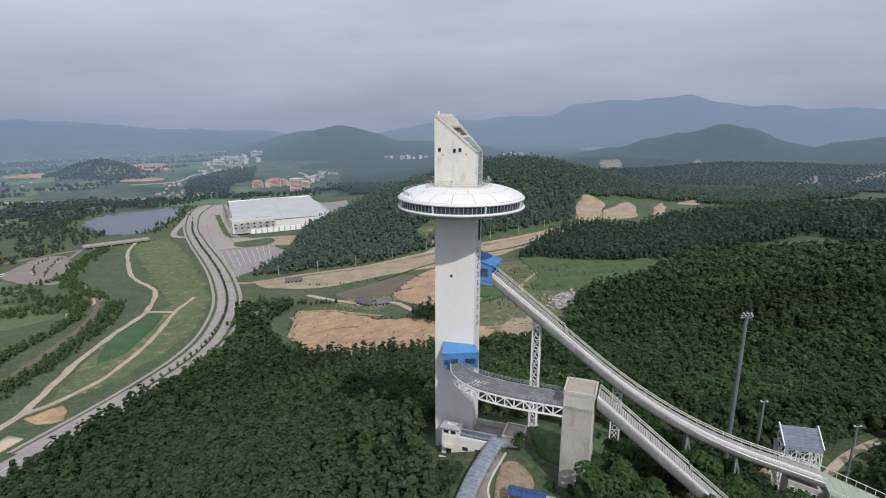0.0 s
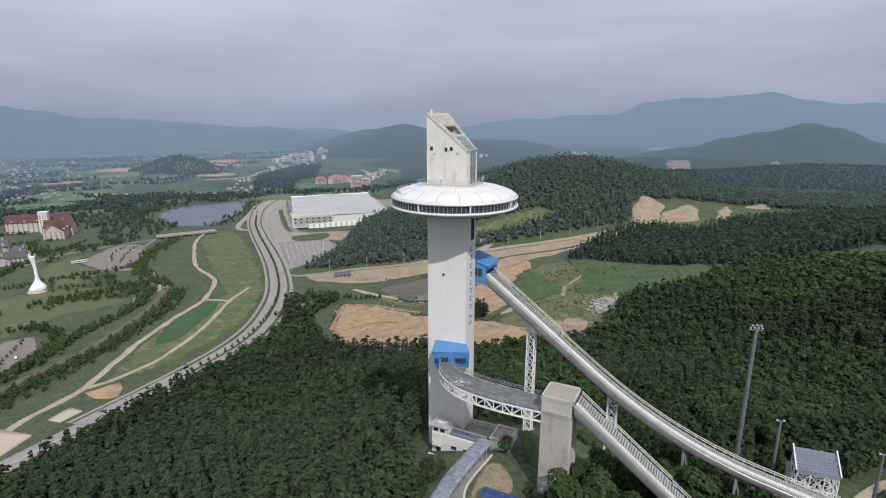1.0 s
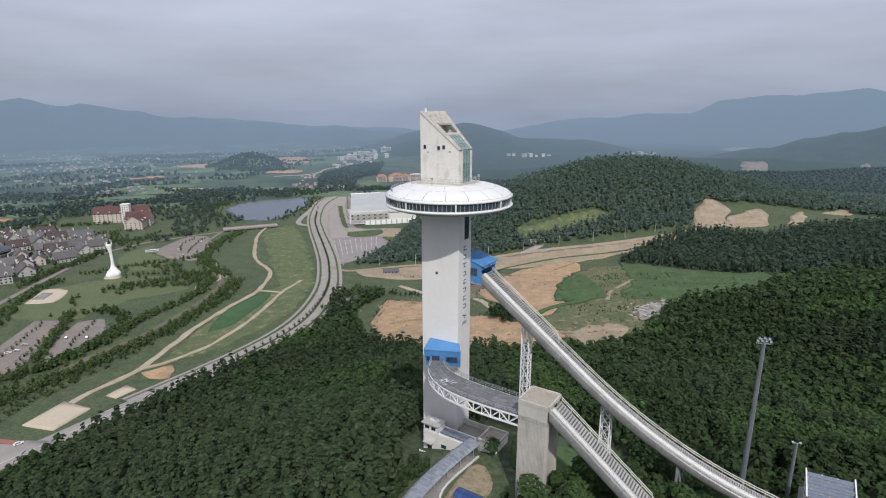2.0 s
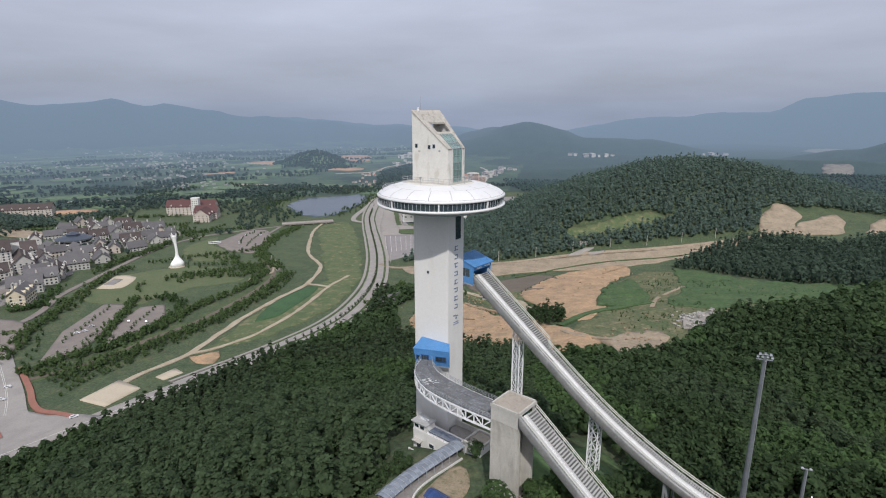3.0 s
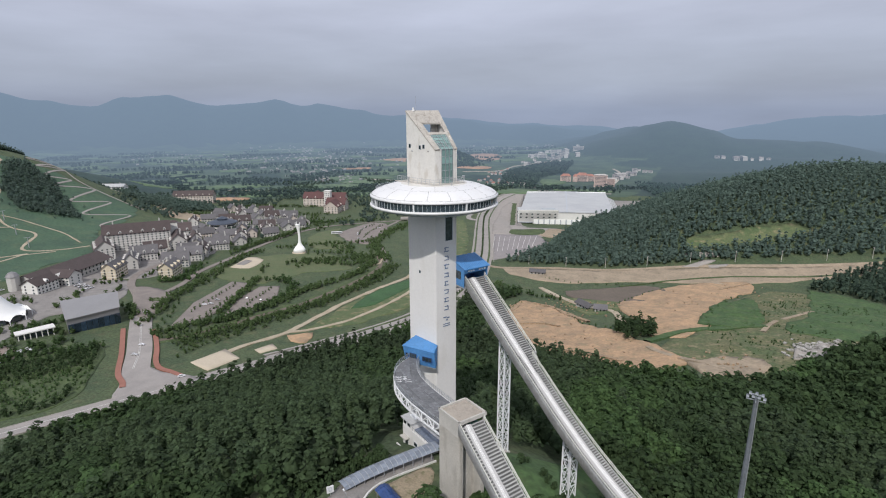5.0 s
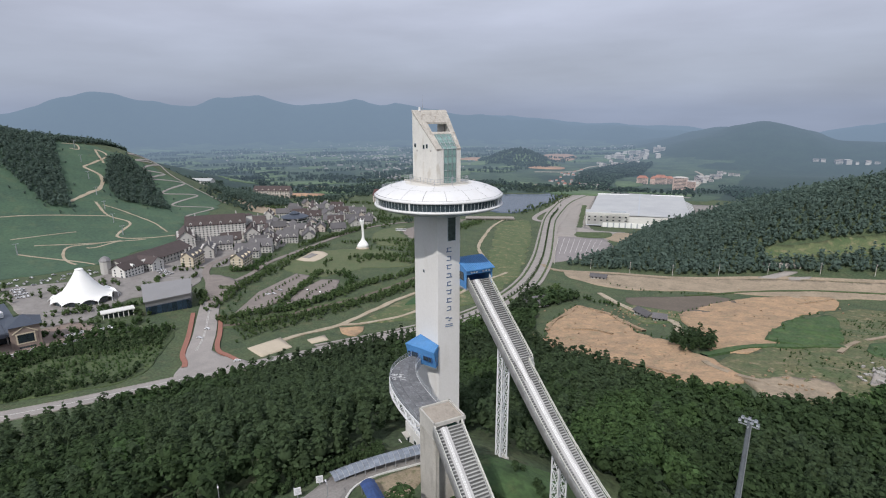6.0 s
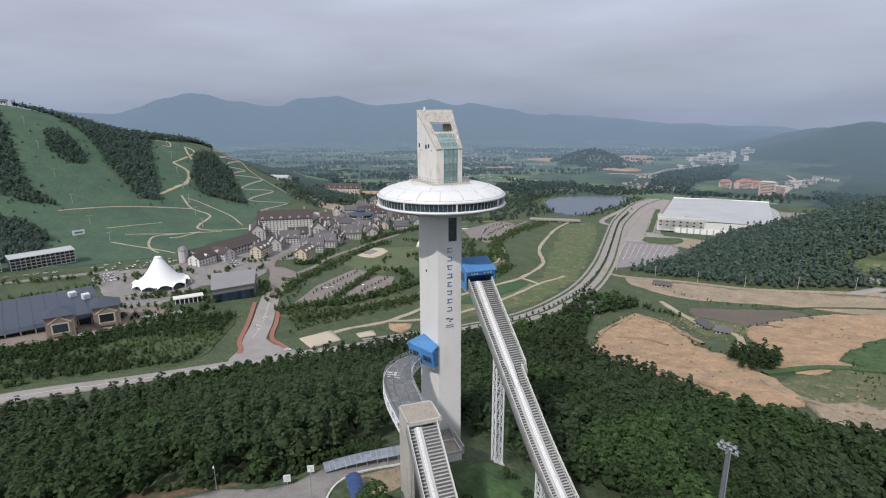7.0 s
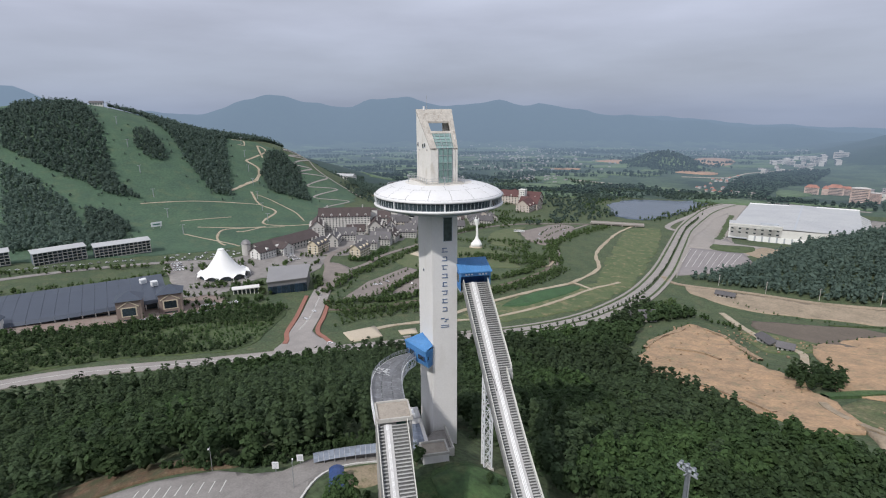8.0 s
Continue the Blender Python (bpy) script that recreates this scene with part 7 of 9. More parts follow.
def exhibition_hall():
    it = thing("exhibition_hall", "huge low white exhibition hall with a flat ribbed roof", "hall")
    c = [Vector((-366, 912, 0)), Vector((-214, 1000, 0)), Vector((-318, 1254, 0)), Vector((-474, 1164, 0))]
    z0, z1 = -40, -17
    part("wall", Shape().prism(c, z0, z1), M_WHITE_WALL, it)
    ridge = [c[0].lerp(c[1], 0.5), c[3].lerp(c[2], 0.5)]
    strips = 12
    for side, (p, q, r, s) in enumerate(((c[0], ridge[0], ridge[1], c[3]), (ridge[0], c[1], c[2], ridge[1]))):
        for i in range(strips):
            a0, a1 = i / strips, (i + 0.985) / strips
            lo, hi = ((z1, z1 + 1.6), (z1 + 1.6, z1))[side]
            quad = [at_z(p.lerp(s, a0), lo), at_z(q.lerp(r, a0), hi), at_z(q.lerp(r, a1), hi), at_z(p.lerp(s, a1), lo)]
            part("roof_strip", Shape().hexa(quad, [v + Z * 0.6 for v in quad]), M_HALL_ROOF, it)
    part("ridge_gutter", Shape().beam(at_z(ridge[0], z1 + 2.4), at_z(ridge[1], z1 + 2.4), 2.6, 0.7), M_UNDER, it)
    part("end_strip", Shape().beam(at_z(c[3].lerp(c[0], 0.03), z1 + 1.2), at_z(c[2].lerp(c[1], 0.03), z1 + 1.2), 8, 1.2), M_TENT, it)
    d = (c[1] - c[0]).normalized()
    o = Vector((d.y, -d.x, 0))
    top, foot = z1 + 4.0, z0
    office = thing("office_block", "white two-storey office block with square dark windows", "office")
    P = c[0] - d * 2
    part("wall", Shape().prism([P, P + d * 74, P + d * 74 - o * 34, P - o * 34], foot, top), M_WHITE_WALL, office)
    part("roof", Shape().prism([P - d * 0.5 + o * 0.5, P + d * 74.5 + o * 0.5, P + d * 74.5 - o * 34.5, P - d * 0.5 - o * 34.5], top, top + 0.8), M_HALL_ROOF, office)
    part("parapet", Shape().prism([P - d * 0.6 + o * 0.7, P + d * 74.6 + o * 0.7, P + d * 74.6 - o * 0.5, P - d * 0.6 - o * 0.5], top - 0.4, top + 1.9), M_WHITE_WALL, office)
    part("roof_plant", Shape().prism([P + d * 44 - o * 10, P + d * 70 - o * 10, P + d * 70 - o * 17, P + d * 44 - o * 17], top + 0.8, top + 3.2), M_UNDER, office)
    pane = Shape().box((0, 0, 0), (3.4, 0.5, 2.2), d, o, Z).mesh("window")
    side = Shape().box((0, 0, 0), (3.0, 0.5, 2.2), o, d, Z).mesh("window")
    for r in range(2):
        for k in range(7):
            ob = part("window", pane, M_GLASS, office)
            ob.location = at_z(P + d * (5 + 10.6 * k) + o * 0.1, top - 6.0 - 6.2 * r)
        for k in range(3):
            ob = part("window", side, M_GLASS, office)
            ob.location = at_z(P - o * (6 + 10 * k) - d * 0.1, top - 6.0 - 6.2 * r)
    part("loading_bay", Shape().box(at_z(P + d * 14 + o * 0.3, foot + 3.4), (26, 0.8, 4.6), d, o, Z), M_DARK, office)
    part("canopy", Shape().box(at_z(P + d * 14 + o * 2.4, foot + 6.0), (28, 5.0, 0.6), d, o, Z), M_UNDER, office)
    part("side_wall", Shape().box(at_z(P + d * 14 + o * 3.4, foot + 0.6), (28, 0.5, 1.2), d, o, Z), M_PALE_WALL, office)
    for k in range(14):
        x = 31 + 10.2 * k
        if x < 170:
            part("wall_panel", Shape().box(at_z(c[0] + d * x + o * 0.5, z0 + 5.6), (7.6, 1.0, 11), d, o, Z), M_TENT, it)
            part("wall_slot", Shape().box(at_z(c[0] + d * (x + 5.1) + o * 0.25, z0 + 5.6), (2.2, 0.5, 10), d, o, Z), M_UNDER, it)
    e = (c[2] - c[1]).normalized()
    w = Vector((e.y, -e.x, 0))
    for k in range(10):
        p = c[1] + e * (12 + 22 * k) + w * 7
        part("side_vault", Shape().hexa([at_z(p - w * 6.5, z0), at_z(p + w * 9, z0), at_z(p + w * 9 + e * 12, z0), at_z(p - w * 6.5 + e * 12, z0)], [at_z(p - w * 6.5, z1 - 2), at_z(p + w * 9, z1 - 9), at_z(p + w * 9 + e * 12, z1 - 9), at_z(p - w * 6.5 + e * 12, z1 - 2)]), M_HALL_ROOF, it)


exhibition_hall()


# ---- farm, poles, bridge, cars and the slope's small things ----
def small_things():
    farm = gabled("farmhouse", "small white farmhouse with a dark roof", "house", 9, 7, 3.2, 2.2, M_WHITE_WALL, M_GREY_ROOF, 1, 3, "", 0)
    stand(farm, -54, 447, 20, True)
    shed = gabled("farm_shed", "long grey shed with a dark sheet roof", "shed", 16, 8, 3.2, 2, M_PALE_WALL, M_GREY_ROOF, 1, 4, "farm sheds", 0)
    stand(shed, -70, 456, -30, True)
    stand(shed, -165, 562, 20)
    grey = gabled("grey_house", "grey roofed house among trees beside the road", "house", 22, 15, 4, 4, M_PALE_WALL, M_GREY_ROOF, 1, 5, "", 0)
    stand(grey, -163, 432, 60, True)
    pole = thing("utility_pole", "slim grey concrete utility pole beside the lane", "utility pole", "utility poles")
    part("pole", Shape().tube((0, 0, -1), (0, 0, 12), 0.3, 0.2, 8), M_CONC, pole)
    part("cross_arm", Shape().beam((-1.1, 0, 11.2), (1.1, 0, 11.2), 0.18), M_STEEL, pole)
    lane = resample(smooth_line([(-235, 585), (-161, 600), (-94, 615), (-22, 643), (60, 676), (140, 720)], 6), 9)
    for i, p in enumerate(lane):
        stand(pole, p.x, p.y, 30, i == 0)
    deck = thing("road_bridge", "low concrete road bridge over the stream", "bridge")
    a, b = Vector((-540, 774, 0)), Vector((-470, 830, 0))
    d = (b - a).normalized()
    n = Vector((-d.y, d.x, 0))
    g = gz(-520, 800)
    part("deck", Shape().hexa([at_z(p, g + 2.2) for p in (a - n * 8, b - n * 8, b + n * 8, a + n * 8)], [at_z(p, g + 3.6) for p in (a - n * 8, b - n * 8, b + n * 8, a + n * 8)]), M_PALE_PAVE, deck)
    for s in (-8, 8):
        part("parapet", Shape().beam(at_z(a + n * s, g + 4.2), at_z(b + n * s, g + 4.2), 0.6, 1.2), M_PALE_PAVE, deck)
    for t in (0.15, 0.4, 0.6, 0.85):
        part("pier", Shape().box(at_z(a.lerp(b, t), g), (1.6, 14, 5), d, n, Z), M_CONC, deck)
    board = thing("slope_board", "white signboard on two posts on the ski slope", "sign")
    part("board", Shape().box((0, 0, 6), (13, 0.6, 6)), M_FRAME, board)
    for x in (-4.5, 4.5):
        part("post", Shape().beam((x, 0, -1), (x, 0, 4), 0.5), M_STEEL, board)
    part("text_bar", Shape().box((0, -0.4, 6), (9, 0.1, 1.6)), M_GREEN, board)
    stand(board, -672, 102, 100, True)
    pylon = thing("lift_pylon", "slim grey ski lift pylon on the slope", "lift pylon", "lift pylons")
    part("mast", Shape().tube((0, 0, -1), (0, 0, 13), 0.6, 0.4, 8), M_STEEL, pylon)
    part("arm", Shape().beam((-3, 0, 12.6), (3, 0, 12.6), 0.5), M_STEEL, pylon)
    first = True
    for x0, y0, x1, y1 in ((-640, 130, -1120, 70), (-690, 250, -1080, 300)):
        for i in range(7):
            x, y = x0 + (x1 - x0) * i / 6, y0 + (y1 - y0) * i / 6
            stand(pylon, x, y, 80, first)
            first = False


small_things()


def cars():
    rng = random.Random(12)
    car = thing("parked_car", "small parked car with plain paint and dark glass", "car", "parked cars")
    part("body", Shape().hexa([(-2.1, -0.85, 0.35), (2.1, -0.85, 0.35), (2.1, 0.85, 0.35), (-2.1, 0.85, 0.35)], [(-2.15, -0.8, 0.95), (2.0, -0.8, 0.85), (2.0, 0.8, 0.85), (-2.15, 0.8, 0.95)]), M_CAR, car)
    part("roof", Shape().hexa([(-1.7, -0.75, 0.95), (0.9, -0.75, 0.9), (0.9, 0.75, 0.9), (-1.7, 0.75, 0.95)], [(-1.3, -0.62, 1.48), (0.2, -0.62, 1.48), (0.2, 0.62, 1.48), (-1.3, 0.62, 1.48)]), M_CAR, car)
    part("windows", Shape().hexa([(-1.62, -0.77, 1.0), (0.8, -0.77, 0.96), (0.8, 0.77, 0.96), (-1.62, 0.77, 1.0)], [(-1.36, -0.66, 1.4), (0.3, -0.66, 1.4), (0.3, 0.66, 1.4), (-1.36, 0.66, 1.4)]), M_GLASS, car)
    for x in (-1.3, 1.3):
        for y in (-0.8, 0.8):
            part("wheel", Shape().tube((x, y - 0.1, 0.33), (x, y + 0.1, 0.33), 0.33, 0.33, 10), M_TYRE, car)
    first = True

    def park(x, y, turn):
        nonlocal first
        stand(car, x, y, turn, first, 0.6)
        first = False

    for i in range(26):
        park(-536 + rng.uniform(-5, 12) + (i % 2) * 14, 100 + i * 3.0, rng.choice((10, 100)) + rng.uniform(-4, 4))
    for i in range(14):
        park(-337 + rng.uniform(-4, 4), 66 + i * 4, 85 + rng.uniform(-5, 5))
    for i in range(16):
        park(-532 + rng.uniform(-2, 2), -45 + i * 7.5, 100 + rng.uniform(-5, 5))
    for i in range(24):
        park(-505 + (i % 4) * 9 + rng.uniform(-1, 1), 104 + (i // 4) * 3.2 if i < 12 else 214 + (i // 4) * 3.4, rng.choice((12, 98)) + rng.uniform(-4, 4))
    for i in range(18):
        park(-352 + rng.uniform(-3, 3), 112 + (i % 9) * 3.4, 80 + (i // 9) * 90 + rng.uniform(-5, 5))
    for x, y, t in ((-300, 190, 205), (-285, 178, 25), (-370, 228, 30), (-352, 270, 40), (-350, 275, 40), (-356, 285, 40), (-340, 305, 130), (-326, 310, 130), (-222, 176, 60), (-490, 610, 60), (-520, 650, 60), (-500, 620, 60), (-530, 670, 60), (-510, 680, 60), (-470, 590, 40)):
        park(x, y, t)
    bus = thing("parked_bus", "white parked coach with dark windows", "bus", "parked coaches")
    part("body", Shape().box((0, 0, 1.9), (11, 2.5, 2.9)), M_PANEL, bus, bevel=0.15)
    part("window_band", Shape().box((0, 0, 2.3), (10.2, 2.56, 1.0)), M_GLASS, bus)
    for x in (-3.5, 3.8):
        part("wheel", Shape().tube((x, -1.2, 0.5), (x, 1.2, 0.5), 0.5, 0.5, 12), M_TYRE, bus)
    stand(bus, -525, 594, 50, True, 0.6)
    stand(bus, -521, 598, 50, False, 0.6)


cars()

# winding tracks over the ski slope
LOOPS = [(-1096, 393), (-1105, 432), (-1063, 394), (-1091, 444), (-1026, 392), (-1031, 432), (-988, 391), (-1007, 458), (-927, 388), (-941, 454), (-861, 378), (-854, 444), (-791, 374), (-770, 373)]
strip("slope_track", LOOPS, 3.4, M_PALE_PAVE, 0.9, "pale winding toboggan track down the hillside", "track", step=4, across=1)
strip("slope_track", [(-1096, 390), (-1125, 425), (-1100, 447), (-1044, 447), (-976, 478), (-903, 492)], 3.2, M_PALE_PAVE, 0.9, "pale straight lift lane beside the toboggan track", "track", step=5, across=1)
for pts, w in (([(-847, 230), (-893, 269), (-918, 290), (-969, 306), (-997, 289)], 5.0),
               ([(-997, 289), (-1055, 343), (-1079, 332), (-1023, 328)], 3.4),
               ([(-852, 264), (-791, 262), (-752, 278), (-685, 241), (-665, 268), (-668, 307)], 3.2),
               ([(-776, 91), (-788, 160), (-790, 210), (-788, 262)], 2.2),
               ([(-702, 134), (-710, 168), (-718, 204)], 1.7),
               ([(-671, 151), (-660, 207), (-658, 266)], 2.2),
               ([(-641, 130), (-586, 171), (-562, 184)], 2.4),
               ([(-662, 239), (-657, 207), (-652, 180), (-618, 167), (-588, 165), (-572, 169)], 2.8),
               ([(-662, 239), (-639, 203), (-642, 196)], 2.8),
               ([(-841, 270), (-817, 288), (-755, 308), (-692, 306)], 2.2),
               ([(-1102, 285), (-1103, 308), (-1072, 304), (-1074, 291)], 2.4)):
    strip("slope_track", pts, w, M_PATH, 0.7, "pale bare service track on the ski slope", "path", ragged=0.6)
patch("bare_ground", [(-1060, 572), (-894, 519), (-808, 505), (-775, 535), (-830, 560), (-865, 556), (-944, 567), (-1108, 612)], M_PALE_SOIL, "bare pale soil bank above the village", "ground", 9, 0.5, 4)

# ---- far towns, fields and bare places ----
# All F_ colours carry painted haze too: bluish emission mixed in by distance.
F_WHITE = far_haze_mat("far_white_wall", (0.50, 0.48, 0.45), (0.40, 0.37, 0.35))
F_PINK = far_haze_mat("far_pink_wall", (0.52, 0.40, 0.34), (0.46, 0.33, 0.28))
F_ROOF = far_haze_mat("far_roof", (0.30, 0.25, 0.23), (0.24, 0.23, 0.24))
F_RED = far_haze_mat("far_red_roof", (0.36, 0.17, 0.12), (0.30, 0.14, 0.10))
F_SOIL = far_haze_mat("far_bare_soil", (0.42, 0.26, 0.16), (0.36, 0.22, 0.14))
F_FIELD = far_haze_mat("far_pale_field", (0.105, 0.155, 0.078), (0.072, 0.12, 0.06))
F_TRACK = far_haze_mat("far_bare_track", (0.20, 0.175, 0.15), (0.16, 0.145, 0.125))
F_DARK = far_haze_mat("far_dark_wood", (0.036, 0.066, 0.044), (0.028, 0.054, 0.038))
F_HOUSE = far_haze_mat("far_house_wall", (0.36, 0.35, 0.34), (0.26, 0.25, 0.25))
F_ROAD = far_haze_mat("far_pale_road", (0.40, 0.36, 0.30), (0.34, 0.30, 0.25))
F_GLASS = far_haze_mat("far_window_glass", (0.06, 0.07, 0.08), (0.05, 0.06, 0.07))


def town_block(label, wall, roof, l, w, h, pitch, rows):
    """A town building: walls, a hipped or flat roof, a row of glass to each floor."""
    it = thing("town_block", label, "town building", "town buildings")
    part("wall", Shape().box((0, 0, h / 2 - 2), (l, w, h + 4)), wall, it)
    a, b = l / 2 + 0.5, w / 2 + 0.5
    k = max(0.5, a - b) if pitch > 1 else a
    part("roof", Shape().loft([[(-a, -b, h), (a, -b, h), (a, b, h), (-a, b, h)], [(-k, -0.2, h + pitch), (k, -0.2, h + pitch), (k, 0.2, h + pitch), (-k, 0.2, h + pitch)]] if pitch > 1 else
                              [[(-a, -b, h), (a, -b, h), (a, b, h), (-a, b, h)], [(-a, -b, h + 0.8), (a, -b, h + 0.8), (a, b, h + 0.8), (-a, b, h + 0.8)]]), roof, it)
    for r in range(rows):
        part("window_band", Shape().box((0, 0, h / rows * (r + 0.5)), (l * 0.84, w + 0.4, 1.3)), F_GLASS, it)
    return it


def far_town():
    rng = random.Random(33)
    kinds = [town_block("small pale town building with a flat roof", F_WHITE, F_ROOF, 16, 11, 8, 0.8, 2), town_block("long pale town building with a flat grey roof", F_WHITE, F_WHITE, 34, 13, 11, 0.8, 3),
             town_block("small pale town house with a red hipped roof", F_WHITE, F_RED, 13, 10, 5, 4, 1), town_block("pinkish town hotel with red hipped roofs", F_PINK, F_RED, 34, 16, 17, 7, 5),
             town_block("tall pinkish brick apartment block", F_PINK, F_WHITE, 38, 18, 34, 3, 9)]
    used = set()

    def put(k, x, y, turn, s=1.0):
        c = stand(kinds[k], x, y, turn, k not in used, 0)
        used.add(k)
        c.scale = (s, s, s * rng.uniform(0.85, 1.1))

    for cx, cy, sx, sy, n, pool, lo, hi in ((-985, 2470, 50, 80, 26, (0, 1, 1), 0.9, 1.5), (-900, 2340, 40, 55, 14, (0, 1), 0.9, 1.4), (-925, 2110, 45, 60, 16, (0, 0, 1), 0.8, 1.2), (-835, 1700, 40, 75, 22, (0, 2), 0.6, 1.0),
                                            (-760, 1500, 34, 32, 14, (0, 2, 2), 0.6, 0.9), (-672, 1445, 26, 12, 6, (2, 2, 0), 0.8, 1.1), (-455, 1815, 24, 60, 18, (0, 1, 0), 0.8, 1.2), (-470, 2010, 30, 60, 10, (0,), 0.8, 1.1), (-150, 2440, 65, 10, 14, (0, 1), 0.9, 1.4), (300, 2700, 60, 60, 8, (0, 1), 0.8, 1.2)):
        for _ in range(int(n * 0.75)):
            put(rng.choice(pool), cx + rng.gauss(0, sx), cy + rng.gauss(0, sy), rng.choice((20, 110)) + rng.uniform(-12, 12), rng.uniform(lo, hi))
    for x, y, turn, s in ((-572, 1640, 20, 0.95), (-548, 1660, 110, 0.9), (-530, 1672, 20, 1.1), (-514, 1690, 20, 1.0), (-548, 1690, 20, 0.9), (-500, 1705, 110, 0.8)):
        put(3, x, y, turn, s)
    put(4, -424, 1535, 18, 0.95)
    put(4, -410, 1570, 18, 0.8)
    specks = Shape()
    for cx, cy, sx, sy, n in ((-1830, 1720, 190, 110, 110), (-2300, 2150, 240, 90, 80), (-2950, 3120, 260, 60, 70), (-1700, 2600, 260, 120, 60), (-2400, 1450, 220, 120, 60), (-1250, 1250, 60, 40, 22), (-1300, 3000, 240, 60, 50), (-1500, 1350, 140, 60, 34)):
        for _ in range(n):
            x, y = cx + rng.gauss(0, sx), cy + rng.gauss(0, sy)
            if gz(x, y) > FLOOR + 30:
                continue
            t = rng.uniform(0, 3.14)
            specks.box((x, y, gz(x, y) + 2.0), (rng.uniform(6, 15), rng.uniform(5, 8), 6), Vector((math.cos(t), math.sin(t), 0)), Vector((-math.sin(t), math.cos(t), 0)))
    for cx, cy in ((-1830, 3250), (-1600, 3200), (-1380, 2900)):
        for k in range(16):
            specks.box((cx + rng.gauss(0, 90), cy + rng.gauss(0, 40), FLOOR + 2), (rng.uniform(40, 90), 7, 4))
    tagged(part("far_villages", specks, F_HOUSE), "scattered pale houses and greenhouses of far villages", "far houses", kind="stuff")


far_town()


def far_fields():
    rng = random.Random(44)
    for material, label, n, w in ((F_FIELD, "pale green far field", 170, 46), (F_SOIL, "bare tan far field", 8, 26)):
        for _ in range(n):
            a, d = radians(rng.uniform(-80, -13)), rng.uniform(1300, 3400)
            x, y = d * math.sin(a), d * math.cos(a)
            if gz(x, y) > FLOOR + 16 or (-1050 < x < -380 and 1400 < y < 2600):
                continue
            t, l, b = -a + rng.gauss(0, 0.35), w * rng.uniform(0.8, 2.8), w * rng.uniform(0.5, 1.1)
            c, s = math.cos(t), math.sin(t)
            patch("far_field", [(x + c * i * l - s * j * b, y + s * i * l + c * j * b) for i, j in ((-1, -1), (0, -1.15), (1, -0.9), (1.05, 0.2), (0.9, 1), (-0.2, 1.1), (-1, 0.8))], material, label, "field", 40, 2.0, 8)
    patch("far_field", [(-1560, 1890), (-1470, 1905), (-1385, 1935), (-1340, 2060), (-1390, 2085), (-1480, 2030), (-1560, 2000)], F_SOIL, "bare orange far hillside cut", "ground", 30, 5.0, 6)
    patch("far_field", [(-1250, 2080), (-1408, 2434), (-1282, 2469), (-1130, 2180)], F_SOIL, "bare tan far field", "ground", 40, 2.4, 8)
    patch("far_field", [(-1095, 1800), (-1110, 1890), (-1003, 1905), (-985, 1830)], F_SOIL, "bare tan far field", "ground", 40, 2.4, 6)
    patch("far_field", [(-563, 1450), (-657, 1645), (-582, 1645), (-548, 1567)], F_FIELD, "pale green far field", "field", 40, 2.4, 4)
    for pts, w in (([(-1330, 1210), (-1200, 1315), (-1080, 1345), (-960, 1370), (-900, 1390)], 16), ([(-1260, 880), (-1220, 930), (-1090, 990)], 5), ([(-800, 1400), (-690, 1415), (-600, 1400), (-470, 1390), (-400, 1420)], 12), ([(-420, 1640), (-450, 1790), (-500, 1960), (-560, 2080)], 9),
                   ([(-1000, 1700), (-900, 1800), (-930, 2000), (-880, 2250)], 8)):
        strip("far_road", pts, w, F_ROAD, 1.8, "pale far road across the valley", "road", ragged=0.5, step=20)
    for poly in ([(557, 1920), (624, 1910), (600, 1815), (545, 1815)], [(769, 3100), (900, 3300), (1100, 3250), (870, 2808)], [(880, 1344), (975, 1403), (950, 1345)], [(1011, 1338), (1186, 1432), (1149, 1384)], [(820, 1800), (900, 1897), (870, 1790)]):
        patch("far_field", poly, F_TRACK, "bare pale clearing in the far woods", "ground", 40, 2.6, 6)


far_fields()


# ---- woods ----
def leaf_quads(rng, centres, normals, size):
    """Bent little quads, one per centre, facing roughly along the normals."""
    n = len(centres)
    nor = normals + rng.normal(0, 0.3, (n, 3)) + np.array([0, 0, 0.75])
    nor /= np.linalg.norm(nor, axis=1, keepdims=True)
    t = np.cross(nor, rng.normal(0, 1, (n, 3)))
    t /= np.linalg.norm(t, axis=1, keepdims=True)
    b = np.cross(nor, t)
    s = size * rng.uniform(0.65, 1.35, (n, 1))
    k = rng.uniform(0.55, 1.0, (n, 1))
    corners = [centres - t * s, centres - b * s * k + nor * s * 0.25, centres + t * s, centres + b * s * k + nor * s * 0.2]
    v = np.stack(corners, 1).reshape(-1, 3)
    return v, np.arange(4 * n).reshape(-1, 4)


def ball_points(rng, n):
    d = rng.normal(0, 1, (n, 3))
    return d / np.linalg.norm(d, axis=1, keepdims=True)


def crown_broad(rng, leaves, size, r=3.2, h=7.5, base=3.0, clumps=9):
    """Rounded crown of overlapping leaf clumps."""
    C, N = [], []
    for i in range(clumps):
        a, f = rng.uniform(0, 6.28), rng.uniform(0.15, 1)
        rr = r * 0.62 * (1 - 0.6 * max(0, f - 0.45)) * (0.35 + 0.65 * rng.random())
        c = np.array([rr * math.cos(a), rr * math.sin(a), base + (h - base) * f])
        cr = r * rng.uniform(0.38, 0.6)
        d = ball_points(rng, leaves // clumps)
        d[:, 2] = np.abs(d[:, 2]) * 1.0 - 0.25
        C.append(c + d * cr * rng.uniform(0.8, 1.05, (len(d), 1)))
        N.append(d)
    return leaf_quads(rng, np.concatenate(C), np.concatenate(N), size)


